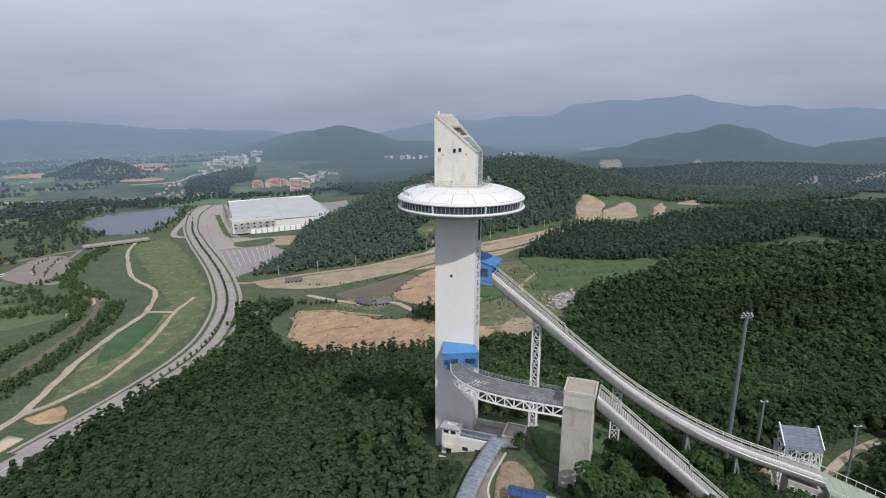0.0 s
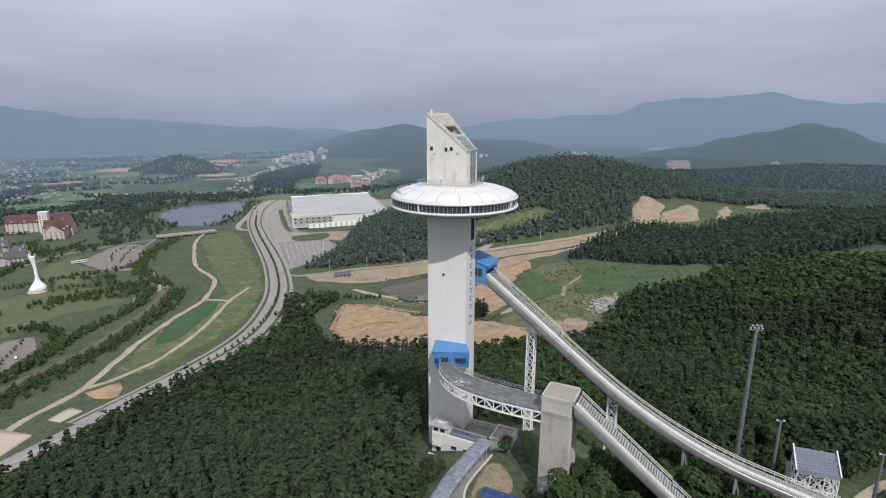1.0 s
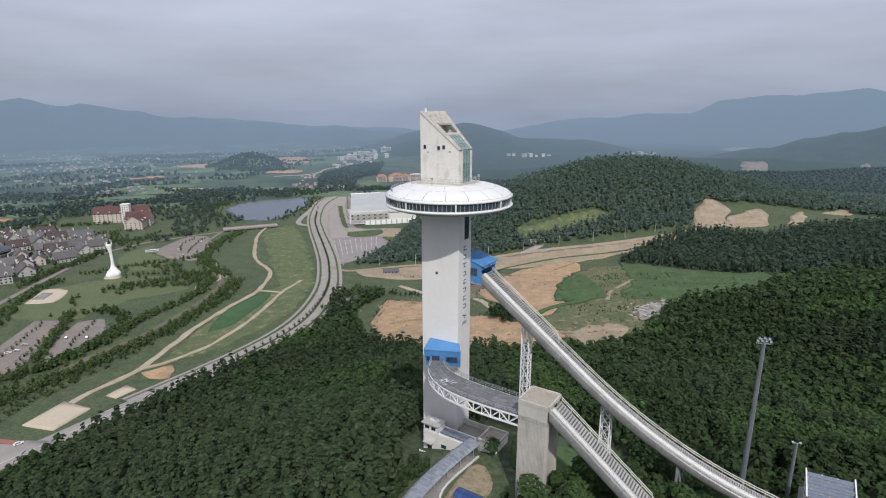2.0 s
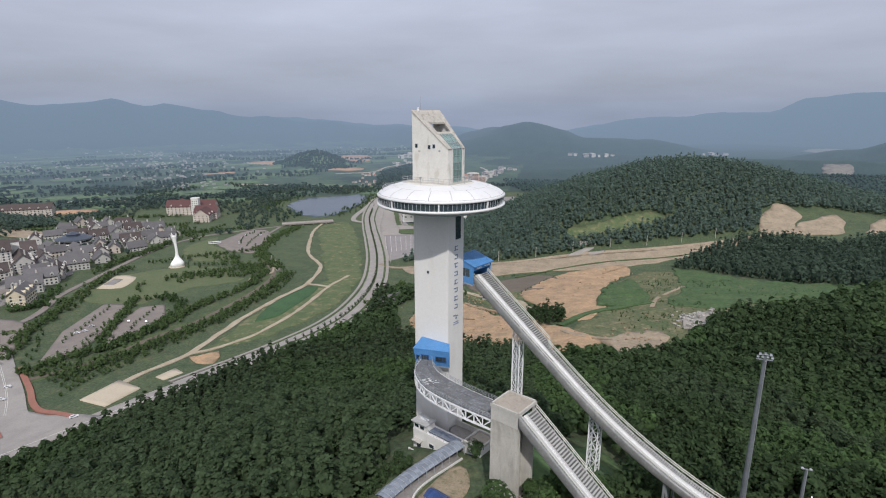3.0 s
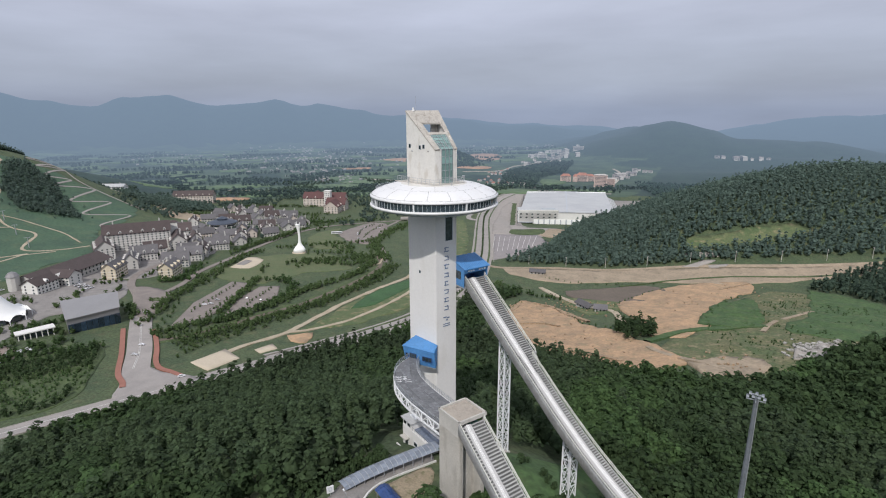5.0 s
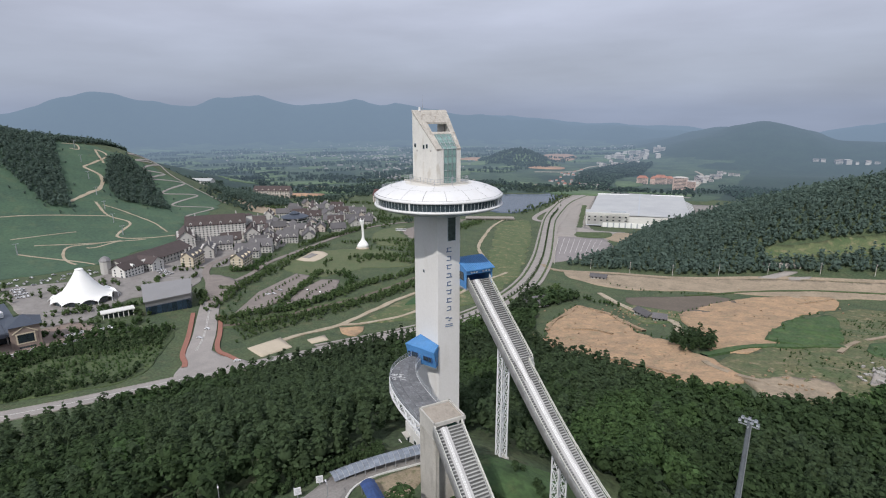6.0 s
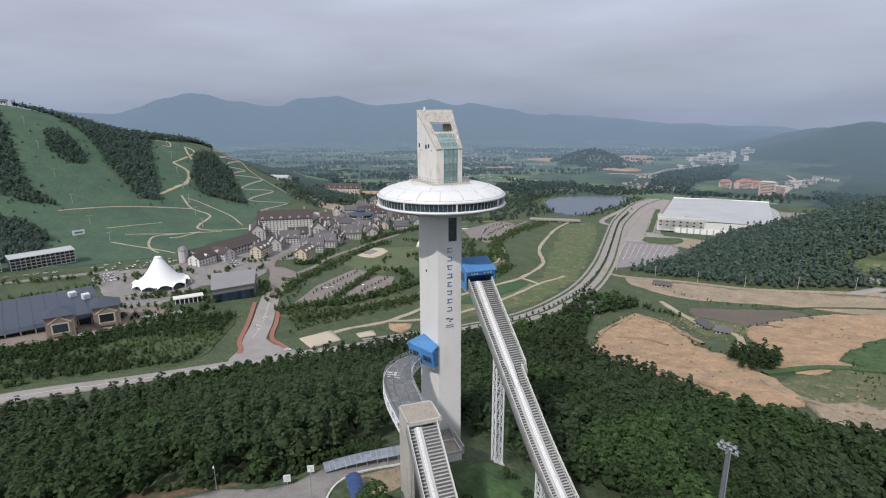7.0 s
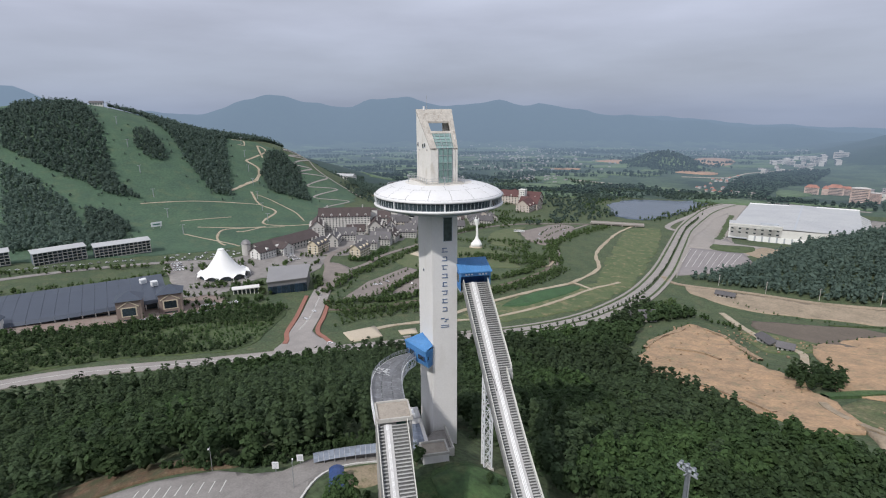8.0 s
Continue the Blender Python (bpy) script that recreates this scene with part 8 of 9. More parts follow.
def crown_cone(rng, leaves, size, r=2.2, h=11.0, base=2.0):
    """Pointed crown of drooping tiers."""
    f = rng.random(leaves) ** 0.75
    tier = np.round(f * 7) / 7 * 0.75 + f * 0.25
    a = rng.uniform(0, 6.28, leaves)
    rr = r * (1.02 - tier) * rng.uniform(0.55, 1.0, leaves) + 0.1
    c = np.column_stack([rr * np.cos(a), rr * np.sin(a), base + (h - base) * tier - rr * 0.25])
    nrm = np.column_stack([np.cos(a), np.sin(a), np.full(leaves, 0.7)])
    return leaf_quads(rng, c, nrm, size)


def crown_pine(rng, leaves, size, r=3.0, h=9.5, base=4.0):
    """Open pine crown of flat uneven plates."""
    plates = 7
    C, N = [], []
    for i in range(plates):
        f = i / (plates - 1)
        a = rng.uniform(0, 6.28)
        rr = r * (0.55 - 0.35 * f) * rng.random()
        pr = r * (0.75 - 0.38 * f) * rng.uniform(0.8, 1.15)
        k = leaves // plates
        b, q = rng.uniform(0, 6.28, k), np.sqrt(rng.random(k))
        C.append(np.column_stack([rr * math.cos(a) + pr * q * np.cos(b), rr * math.sin(a) + pr * q * np.sin(b), base + (h - base) * f + (1 - q * q) * 0.9 - 0.2 + rng.normal(0, 0.18, k)]))
        N.append(np.column_stack([q * np.cos(b) * 0.7, q * np.sin(b) * 0.7, np.ones(k)]))
    return leaf_quads(rng, np.concatenate(C), np.concatenate(N), size)


def core(r, h, base, seg=5):
    """A dark heart that closes the crown."""
    ring = [(r * math.cos(6.2832 * i / seg), r * math.sin(6.2832 * i / seg), base + (h - base) * 0.35) for i in range(seg)]
    v = np.array([(0, 0, base - 1.0), *ring, (0, 0, h)])
    f = [(0, 1 + (i + 1) % seg, 1 + i) for i in range(seg)] + [(1 + i, 1 + (i + 1) % seg, seg + 1) for i in range(seg)]
    return v, f


def template(kind, leaves, size, seed, grow=1.0, fat=1.0):
    """A crown: its leaves, and the heart that closes it (fat: how far the heart fills it)."""
    rng = np.random.default_rng(seed)
    if kind == "broad":
        v, f = crown_broad(rng, leaves, size, rng.uniform(2.9, 3.7), rng.uniform(7.5, 9.5), 2.6)
        cv, cf = core(1.9 * fat, 7.2 + 0.5 * (fat - 1), 2.4, 5 if fat == 1 else 7)
    elif kind == "cone":
        v, f = crown_cone(rng, leaves, size, rng.uniform(2.0, 2.6), rng.uniform(10, 12.5), 1.5)
        cv, cf = core(1.2 * fat, 9.0, 1.5)
    else:
        v, f = crown_pine(rng, leaves, size, rng.uniform(2.8, 3.4), rng.uniform(9, 11), 3.4)
        cv, cf = core(1.4 * fat, 8.3, 3.4)
    return v * grow, f, cv * grow, np.array(cf)


def wood_mesh(name, places, temps, material, label, category="woods", even=False):
    """One mesh of many trees: each a turned and scaled copy of a template."""
    if not len(places):
        return None
    rng = np.random.default_rng(len(places))
    V, Q, T, k = [], [], [], 0
    places = np.asarray(places, float)
    ground = ground_z(places[:, 0], places[:, 1]) - 0.4
    for (x, y), z, which, ang, sc, sz in zip(places, ground, rng.integers(0, len(temps), len(places)), rng.uniform(0, 6.28, len(places)), rng.uniform(*((0.93, 1.07) if even else (0.82, 1.18)), len(places)), rng.uniform(*((0.92, 1.06) if even else (0.85, 1.12)), len(places))):
        v, f, cv, cf = temps[which]
        c, s = math.cos(ang) * sc, math.sin(ang) * sc
        A = np.array([[c, -s, 0], [s, c, 0], [0, 0, sc * sz]])
        off = np.array([x, y, z])
        V.append(v @ A.T + off)
        Q.append(f + k)
        k += len(v)
        V.append(cv @ A.T + off)
        T.append(cf + k)
        k += len(cv)
    V, Q, T = np.concatenate(V), np.concatenate(Q), np.concatenate(T)
    me = bpy.data.meshes.new(name)
    me.vertices.add(len(V))
    me.vertices.foreach_set("co", V.ravel())
    me.loops.add(Q.size + T.size)
    me.loops.foreach_set("vertex_index", np.concatenate([Q.ravel(), T.ravel()]).astype(np.int32))
    me.polygons.add(len(Q) + len(T))
    me.polygons.foreach_set("loop_start", np.concatenate([np.arange(len(Q)) * 4, Q.size + np.arange(len(T)) * 3]).astype(np.int32))
    me.update(calc_edges=True)
    me.materials.append(material)
    return tagged(new(name, me), label, category, kind="stuff")


def scatter(poly, gap, seed, keep_out=(), jitter=0.42):
    """Tree places in a polygon, about gap apart, outside the kept-out polygons."""
    rng = np.random.default_rng(seed)
    xs, ys = [p[0] for p in poly], [p[1] for p in poly]
    X, Y = np.meshgrid(np.arange(min(xs), max(xs), gap), np.arange(min(ys), max(ys), gap * 0.9))
    X = X + (np.arange(X.shape[0])[:, None] % 2) * gap * 0.5 + rng.uniform(-jitter, jitter, X.shape) * gap
    Y = Y + rng.uniform(-jitter, jitter, Y.shape) * gap
    ok = inside(poly, X, Y)
    for k in keep_out:
        ok &= ~inside(k, X, Y)
    return np.column_stack([X[ok], Y[ok]])


def belt(pts, width, gap, seed):
    rng = np.random.default_rng(seed)
    out = []
    for p in smooth_line(pts, gap):
        for _ in range(max(1, int(width / gap))):
            out.append((p.x + rng.normal(0, width / 3), p.y + rng.normal(0, width / 3)))
    return np.array(out)


# clearings round the tower, the ramps and the roads
HILLTOP = [(-26, 38), (-22.5, 52), (-17, 63.5), (-9, 72.5), (-3, 79.5), (-1, 83), (-1, 93), (-0.5, 99), (0.5, 106), (-2, 111), (-8, 114), (-9, 128), (-3, 138), (12, 140), (26, 137), (43, 149), (53, 140), (52, 122), (46, 111), (38, 107), (33, 104), (34, 97), (27, 92), (26, 82), (30, 60), (30, 35)]


def under_ramps(p):
    """Places where a tree would reach into a ramp, its landing slope or the judges' tower."""
    bad = np.zeros(len(p), bool)
    for k, (x, y) in enumerate(p):
        for origin, z_at, length, deep in (((12, 130.5), Z_HIGH, 79, 28), ((31.1, 96.74), Z_LOW, 47.6, 10)):
            d = Vector((x - origin[0], y - origin[1], 0))
            s, w = d.dot(U), d.dot(V)
            if -4 < s < length + deep and -4.5 < w < 9.5 and z_at(min(max(s, 0), length)) - 2 - gz(x, y) < 11.5:
                bad[k] = True
        if math.hypot(x - 92.2, y - 121) < 9 or math.hypot(x - 88, y - 112) < 8 or math.hypot(x - 76, y - 125) < 3 or (82 < x < 100 and 108 < y < 114):
            bad[k] = True
    return bad


TRACK = [(82, 130), (100, 134), (112, 137), (140, 155), (146, 148), (112, 128), (106, 104), (98, 104), (98, 124)]
HILL_WOOD = [(-220, -60), (-216, 25), (-196, 92), (-188, 165), (-185, 226), (-171, 300), (-162, 350), (-166, 400), (-190, 462), (-212, 515), (-205, 535), (-165, 520), (-140, 470), (-152, 424), (-110, 345), (-66, 318), (-23, 304), (6, 294), (50, 306), (75, 318), (96, 372), (110, 400), (166, 431), (222, 468), (330, 470), (330, -60), (60, -60), (-60, 0)]
PLANTATION = [(214, 474), (116, 592), (86, 602), (130, 678), (182, 735), (222, 735), (262, 700), (330, 760), (520, 830), (700, 800), (700, 330), (330, 300), (330, 470), (222, 468)]
HILL_M = [(-222, 590), (-150, 606), (-80, 618), (20, 662), (110, 712), (170, 742), (205, 760), (225, 830), (330, 860), (560, 900), (760, 960), (700, 1150), (300, 1130), (-60, 1180), (-140, 1150), (-186, 1010), (-196, 930), (-214, 800), (-206, 690)]
CLEAR_M = [(-32, 668), (8, 684), (46, 710), (92, 752), (66, 758), (30, 730), (-10, 704), (-36, 690)]
DIRT_FAR = [[(204, 812), (229, 842), (246, 814), (222, 755), (190, 755)], [(246, 796), (296, 832), (283, 771), (257, 752), (224, 752)], [(309, 775), (342, 840), (354, 843), (326, 774)], [(378, 855), (439, 919), (418, 864)]]
patch("lawn", CLEAR_M, M_MEADOW, "light green clearing in the wooded hill", "meadow", 8, 0.5, 3)
for d in DIRT_FAR:
    patch("bare_ground", d, M_PALE_SOIL, "bare pale soil field among the woods", "ground", 10, 0.6, 3)

near = scatter(HILL_WOOD, 5.1, 11, (HILLTOP, TRACK))
near = near[~under_ramps(near)]
near = near[np.hypot(near[:, 0] - 30, near[:, 1] - 100) < 420]
dist = np.hypot(near[:, 0] - 55, near[:, 1] - 62)
order = np.argsort(dist)
singles, rest = near[order[:280]], near[order[280:]]


def wood_kind(p):
    """Pines in wide patches, mostly west of the tower; leafy trees elsewhere."""
    return np.array([0.26 - 0.4 / (1 + math.exp(-(x - 5) / 12)) + noise.noise(Vector((x * 0.011, y * 0.011, 2.0))) + 0.35 * noise.noise(Vector((x * 0.05, y * 0.05, 7.0))) for x, y in p])


def build_singles():
    rng = np.random.default_rng(5)
    made = []
    for i in range(7):
        kind = ("broad", "broad", "pine", "broad", "pine", "broad", "pine")[i]
        v, f, cv, cf = template(kind, 700, 0.36 if kind == "broad" else 0.37, 40 + i)
        tree = thing("tree", "leafy broad-crowned deciduous tree in the dense forest" if kind == "broad" else "dark green pine tree in the dense forest", "tree", "forest trees")
        me = bpy.data.meshes.new("crown")
        k = len(v)
        me.from_pydata(np.concatenate([v, cv]).tolist(), [], [tuple(q) for q in f.tolist()] + [tuple(int(j) + k for j in t) for t in cf.tolist()])
        part("crown", me, (M_LEAF if i % 2 == 0 else M_BUSH) if kind == "broad" else M_PINE, tree)
        trunk = Shape().tube((0, 0, -1), (0.1, 0, 3.0), 0.24, 0.17, 7).tube((0.1, 0, 3.0), (0.0, 0.15, 7.0), 0.17, 0.06, 6)
        for j in range(5):
            a = j * 1.3 + i
            trunk.tube((0.08, 0, 2.6 + 0.7 * j), (1.6 * math.cos(a), 1.6 * math.sin(a), 3.8 + 0.75 * j), 0.08, 0.03, 5)
        part("trunk", trunk, M_BARK, tree)
        made.append((kind, tree))
    used = set()
    kinds = wood_kind(singles)
    for (x, y), kd in zip(singles, kinds):
        pool = [t for k, t in made if (k == "pine") == (kd > 0.16)]
        tree = pool[rng.integers(0, len(pool))]
        s = rng.uniform(0.75, 1.2)
        m = pose(x, y, gz(x, y) - 0.3, rng.uniform(-4, 4), rng.uniform(-4, 4), rng.uniform(0, 360))
        if tree.name not in used:
            used.add(tree.name)
            tree.matrix_basis = m
            tree.scale = (s, s, s)
        else:
            c = copy_thing(tree, m)
            c.scale = (s, s, s * rng.uniform(0.9, 1.1))


build_singles()
kinds = wood_kind(rest)
d2 = np.hypot(rest[:, 0] - 55, rest[:, 1] - 62)
fresh = np.array([noise.noise(Vector((x * 0.02, y * 0.02, 20.0))) for x, y in rest])
for lo, hi, leaves, size in ((0, 165, 118, 0.63), (165, 260, 54, 0.95), (260, 360, 30, 1.32), (360, 900, 16, 1.85)):
    band = (d2 >= lo) & (d2 < hi)
    for kind, sel, material, text in (("pine", kinds > 0.12, M_PINE, "dense dark pine forest on the hillside"), ("broad", (kinds <= 0.12) & (fresh < 0.22), M_LEAF, "dense leafy forest on the hillside"), ("broad", (kinds <= 0.12) & (fresh >= 0.22), M_BUSH, "fresh green leafy trees on the hillside")):
        wood_mesh("forest", rest[band & sel], [template("cone" if kind == "pine" and j % 4 == 1 else kind, leaves, size * (0.9 if kind == "pine" else 1.0), 60 + j + leaves, 1.0, 1.2 if lo < 165 else 1.35) for j in range(8)], material, text)
plant = scatter(PLANTATION, 6.4, 21)
pd = np.hypot(plant[:, 0] - 60, plant[:, 1] - 60)
plant = plant[(pd < 900) & ((plant[:, 0] < 560) | (plant[:, 1] > 560))]
wood_mesh("conifer_plantation", plant, [template("cone", 14, 1.6, 90 + j, 1.0, 1.35) for j in range(7)], M_SPRUCE, "dense dark conifer plantation in even rows")
far_trees = scatter(HILL_M, 5.9, 31, [CLEAR_M, *DIRT_FAR], jitter=0.55)
wood_mesh("forest", far_trees, [template("cone" if j % 6 == 0 else "broad", 15, 1.45, 120 + j, 1.1, 1.1) for j in range(8)], M_HAZE_WOOD, "dense dark green forest on the rounded hill")

SKI_WOODS = [[(-1086, -89), (-1145, -69), (-1149, -27), (-1138, 32), (-1059, 45), (-991, 58), (-905, 60), (-837, 70), (-789, 96), (-806, 50), (-853, 17), (-911, -38), (-972, -82)],
             [(-926, -80), (-865, -37), (-787, 3), (-677, 22), (-583, 50), (-599, -12), (-614, -53)],
             [(-765, 22), (-740, 54), (-665, 77), (-595, 50), (-627, 28)],
             [(-1014, 102), (-1039, 126), (-981, 146), (-933, 148), (-923, 122), (-955, 100)],
             [(-1139, 105), (-1137, 205), (-1142, 282), (-942, 246), (-821, 225), (-821, 199), (-914, 180), (-1038, 163), (-1136, 125)],
             [(-1036, 337), (-1070, 377), (-1001, 396), (-827, 362), (-865, 301), (-944, 304)],
             [(-1135, 74), (-1139, 105), (-1144, 102), (-1135, 79)],
             [(-1160, 60), (-1260, 420), (-1160, 410), (-1110, 330), (-1100, 230), (-1130, 110)],
             [(-1130, 560), (-1040, 520), (-900, 560), (-860, 610), (-930, 640), (-1100, 640)]]
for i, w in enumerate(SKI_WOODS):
    wood_mesh("forest", scatter(w, 6.2, 50 + i, jitter=0.6), [template("broad", 15, 1.55, 140 + j, 1.12, 1.1) for j in range(6)], M_HAZE_WOOD, "dark forest patch between the ski slopes")
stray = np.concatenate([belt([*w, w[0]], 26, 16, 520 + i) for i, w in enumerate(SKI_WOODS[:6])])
wood_mesh("shrubs", stray, [template("broad", 22, 1.3, 146 + j, 0.6) for j in range(4)], M_HAZE_WOOD, "stray young trees at the edges of the ski slopes", "trees")
SKI_FACE = [(-560, -60), (-548, 100), (-560, 180), (-640, 300), (-730, 345), (-880, 470), (-1000, 470), (-1120, 300), (-1180, 60), (-1120, -130), (-800, -160)]
patch("ski_slope", SKI_FACE, M_SKI, "smooth green grass ski slope", "ski slope", 14, 0.35, 6)




def far_groves():
    """Copses, hedgerow trees and woods of the far valley."""
    rng = np.random.default_rng(77)
    clump = [template("broad", 9, 3.0, 500 + j, 1.1, 1.45) for j in range(6)]
    copse = scatter([(-695, 1438), (-848, 1756), (-869, 2017), (-856, 2195), (-771, 2220), (-667, 1855), (-678, 1690), (-595, 1457)], 10, 81)
    knoll = scatter([(-1400, 1850), (-1380, 1960), (-1280, 2010), (-1130, 1990), (-1080, 1900), (-1140, 1830), (-1290, 1800)], 10, 82)
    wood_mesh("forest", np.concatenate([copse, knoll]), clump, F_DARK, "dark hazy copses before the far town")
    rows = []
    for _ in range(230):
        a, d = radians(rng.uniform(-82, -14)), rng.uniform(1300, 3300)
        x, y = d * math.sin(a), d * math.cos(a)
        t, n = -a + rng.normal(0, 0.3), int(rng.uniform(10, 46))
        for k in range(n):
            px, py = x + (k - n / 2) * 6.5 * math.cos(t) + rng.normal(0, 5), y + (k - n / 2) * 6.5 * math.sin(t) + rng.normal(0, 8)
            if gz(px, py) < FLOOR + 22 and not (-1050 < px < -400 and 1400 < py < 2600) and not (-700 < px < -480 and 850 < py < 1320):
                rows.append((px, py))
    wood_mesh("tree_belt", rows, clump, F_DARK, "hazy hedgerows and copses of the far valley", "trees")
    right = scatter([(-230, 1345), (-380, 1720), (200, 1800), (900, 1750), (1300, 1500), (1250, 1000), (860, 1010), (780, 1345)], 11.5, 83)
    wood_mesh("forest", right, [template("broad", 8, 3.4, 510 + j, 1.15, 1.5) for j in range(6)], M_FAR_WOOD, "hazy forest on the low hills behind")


far_groves()


# ---- belts, shrubs and park trees ----
small = [template("broad", 22, 1.3, 200 + j, 0.62, 1.2) for j in range(5)]
shrub = [template("broad", 26, 1.3, 220 + j, 0.5) for j in range(5)]
BELTS = [([(-313, 207), (-311, 232), (-301, 261), (-307, 314), (-319, 361), (-327, 437), (-350, 490)], 9, 3.0), ([(-283, 215), (-277, 250), (-279, 290), (-277, 335), (-293, 415), (-318, 485)], 9, 3.2), ([(-316, 244), (-337, 272), (-374, 333)], 4, 4.2), ([(-346, 362), (-372, 360), (-395, 342)], 6, 4.5),
         ([(-372, 236), (-398, 272), (-412, 302), (-440, 345)], 5, 4.0), ([(-345, 510), (-395, 545), (-440, 600), (-478, 680), (-505, 770)], 16, 4.0), ([(-405, 445), (-380, 452), (-360, 470), (-372, 500), (-410, 510)], 14, 4.0), ([(-322, 212), (-345, 232), (-372, 255)], 4, 4.5),
         ([(-420, 412), (-402, 432), (-396, 408)], 10, 6.0), ([(-440, 478), (-420, 500), (-430, 530), (-460, 520)], 16, 5.0), ([(-480, 280), (-498, 305), (-520, 345), (-545, 395), (-565, 440)], 5, 4.5), ([(-440, 312), (-452, 290), (-478, 300)], 10, 3.6),
         ([(-520, -50), (-515, 20), (-500, 80)], 10, 5.0), ([(-452, -40), (-454, 40), (-462, 90)], 14, 5.0), ([(-600, 620), (-640, 660), (-690, 700)], 24, 7.0), ([(-590, 860), (-660, 900), (-720, 990), (-740, 1100)], 40, 9.0), ([(-500, 880), (-510, 960), (-530, 1060), (-570, 1180)], 26, 8.0),
         ([(-255, 1010), (-220, 960), (-212, 900)], 10, 7.0), ([(-340, 60), (-334, 100), (-345, 130), (-352, 160)], 5, 5.0), ([(-322, 20), (-316, 70), (-328, 120), (-318, 165)], 5, 4.5), ([(-392, 100), (-378, 120), (-368, 138)], 9, 5.0), ([(-342, 252), (-372, 300), (-388, 326)], 1.5, 7.0), ([(-322, 292), (-340, 322), (-350, 340)], 1.5, 6.0),
         ([(-490, 610), (-520, 650), (-535, 695)], 2, 7.0), ([(-470, 600), (-500, 650), (-520, 700)], 2, 7.0), ([(-560, 590), (-600, 660), (-640, 740)], 8, 6.0), ([(-640, 380), (-610, 440), (-628, 500)], 8, 7.0), ([(-700, 480), (-680, 540), (-720, 580)], 8, 8.0), ([(-176, 420), (-168, 455), (-178, 495)], 14, 4.0), ([(-468, 118), (-478, 150), (-462, 178)], 6, 6.0), ([(-412, 108), (-404, 126), (-398, 150)], 6, 5.0), ([(-372, 80), (-362, 108), (-370, 132)], 4.5, 6.0), ([(-520, 100), (-500, 96), (-470, 100)], 6, 6.0), ([(-420, 222), (-440, 232), (-462, 250)], 6, 5.0), ([(-500, 250), (-488, 240), (-478, 262)], 6, 4.0),
         ([(-560, 340), (-570, 400), (-560, 470)], 5, 6.0), ([(-600, 360), (-625, 420), (-605, 480)], 5, 6.0), ([(-660, 460), (-650, 540), (-665, 610)], 5, 7.0), ([(-740, 520), (-760, 580), (-730, 640)], 5, 7.0), ([(-150, 482), (-125, 476), (-98, 474)], 5, 3.5), ([(-512, 400), (-535, 450), (-565, 520), (-590, 600)], 5, 4.5)]
BELTS += [([(-412, 118), (-405, 140), (-398, 166)], 10, 3.4), ([(-388, 148), (-374, 164), (-362, 170)], 8, 3.4), ([(-364, 96), (-354, 130), (-348, 160)], 10, 3.6), ([(-476, 120), (-486, 150), (-478, 178)], 10, 4.2), ([(-440, 190), (-455, 205), (-470, 215)], 10, 4.0), ([(-345, 214), (-370, 240), (-393, 267), (-420, 302), (-440, 329), (-463, 366), (-486, 400), (-500, 440)], 9, 3.2), ([(-452, 282), (-446, 300), (-470, 330), (-490, 350)], 10, 3.6), ([(-500, 268), (-520, 262), (-536, 280)], 7, 3.4), ([(-398, 252), (-402, 248), (-396, 246)], 3, 2.0), ([(-318, 262), (-345, 296), (-370, 330), (-388, 350)], 6, 3.0),
          ([(-302, 250), (-306, 290), (-318, 330), (-342, 358), (-372, 372)], 8, 3.0), ([(-420, 430), (-400, 460), (-380, 490), (-360, 520)], 16, 4.0), ([(-500, 470), (-480, 520), (-455, 560), (-440, 590)], 12, 4.5), ([(-520, 420), (-545, 470), (-560, 530), (-590, 580)], 10, 4.0), ([(-640, 640), (-600, 690), (-570, 740)], 14, 4.5),
          ([(-860, 560), (-800, 600), (-740, 680), (-700, 730)], 26, 6.0), ([(-900, 700), (-850, 760), (-800, 790)], 24, 6.0), ([(-430, 395), (-420, 380), (-408, 372)], 7, 4.0), ([(-400, 180), (-396, 160), (-388, 140)], 8, 3.6), ([(-362, 212), (-380, 224), (-400, 226)], 7, 3.2)]
young = [template("broad", 26, 1.0, 210 + j, 0.42) for j in range(4)]
for i, (pts, w, g) in enumerate(BELTS):
    wood_mesh("tree_belt", belt(pts, w, g, 300 + i), young if w < 5 else small, M_BUSH if i % 4 == 3 else M_BELT, "loose belt of small leafy trees beside the paths", "trees")
SHRUBS = [(-352, -30), (-335, 12), (-330, 69), (-343, 124), (-322, 172), (-262, 140), (-242, 114), (-264, 46), (-270, -40)]
verge = scatter(SHRUBS, 3.5, 70, jitter=0.7)
lush = np.array([noise.noise(Vector((x * 0.035, y * 0.012, 6.0))) + 0.5 * noise.noise(Vector((x * 0.09, y * 0.09, 2.0))) for x, y in verge])
wood_mesh("shrubs", verge[lush > -0.26], shrub, M_LEAF, "dense low shrubs and young trees beside the road", "shrubs")
wood_mesh("shrubs", verge[lush <= -0.26], [template("broad", 20, 1.0, 226 + j, 0.3) for j in range(4)], M_BUSH, "low shrubs on the rough verge field", "shrubs")
wood_mesh("tree_belt", belt([(-350, -40), (-334, 12), (-328, 69), (-340, 124), (-322, 168)], 7, 3.0, 380), small, M_BUSH, "row of young trees along the verge field", "trees")
wood_mesh("tree_belt", belt([(-300, -40), (-296, 20), (-288, 80), (-296, 130), (-282, 152)], 5, 3.4, 381), shrub, M_BELT, "row of shrubs along the verge field", "trees")
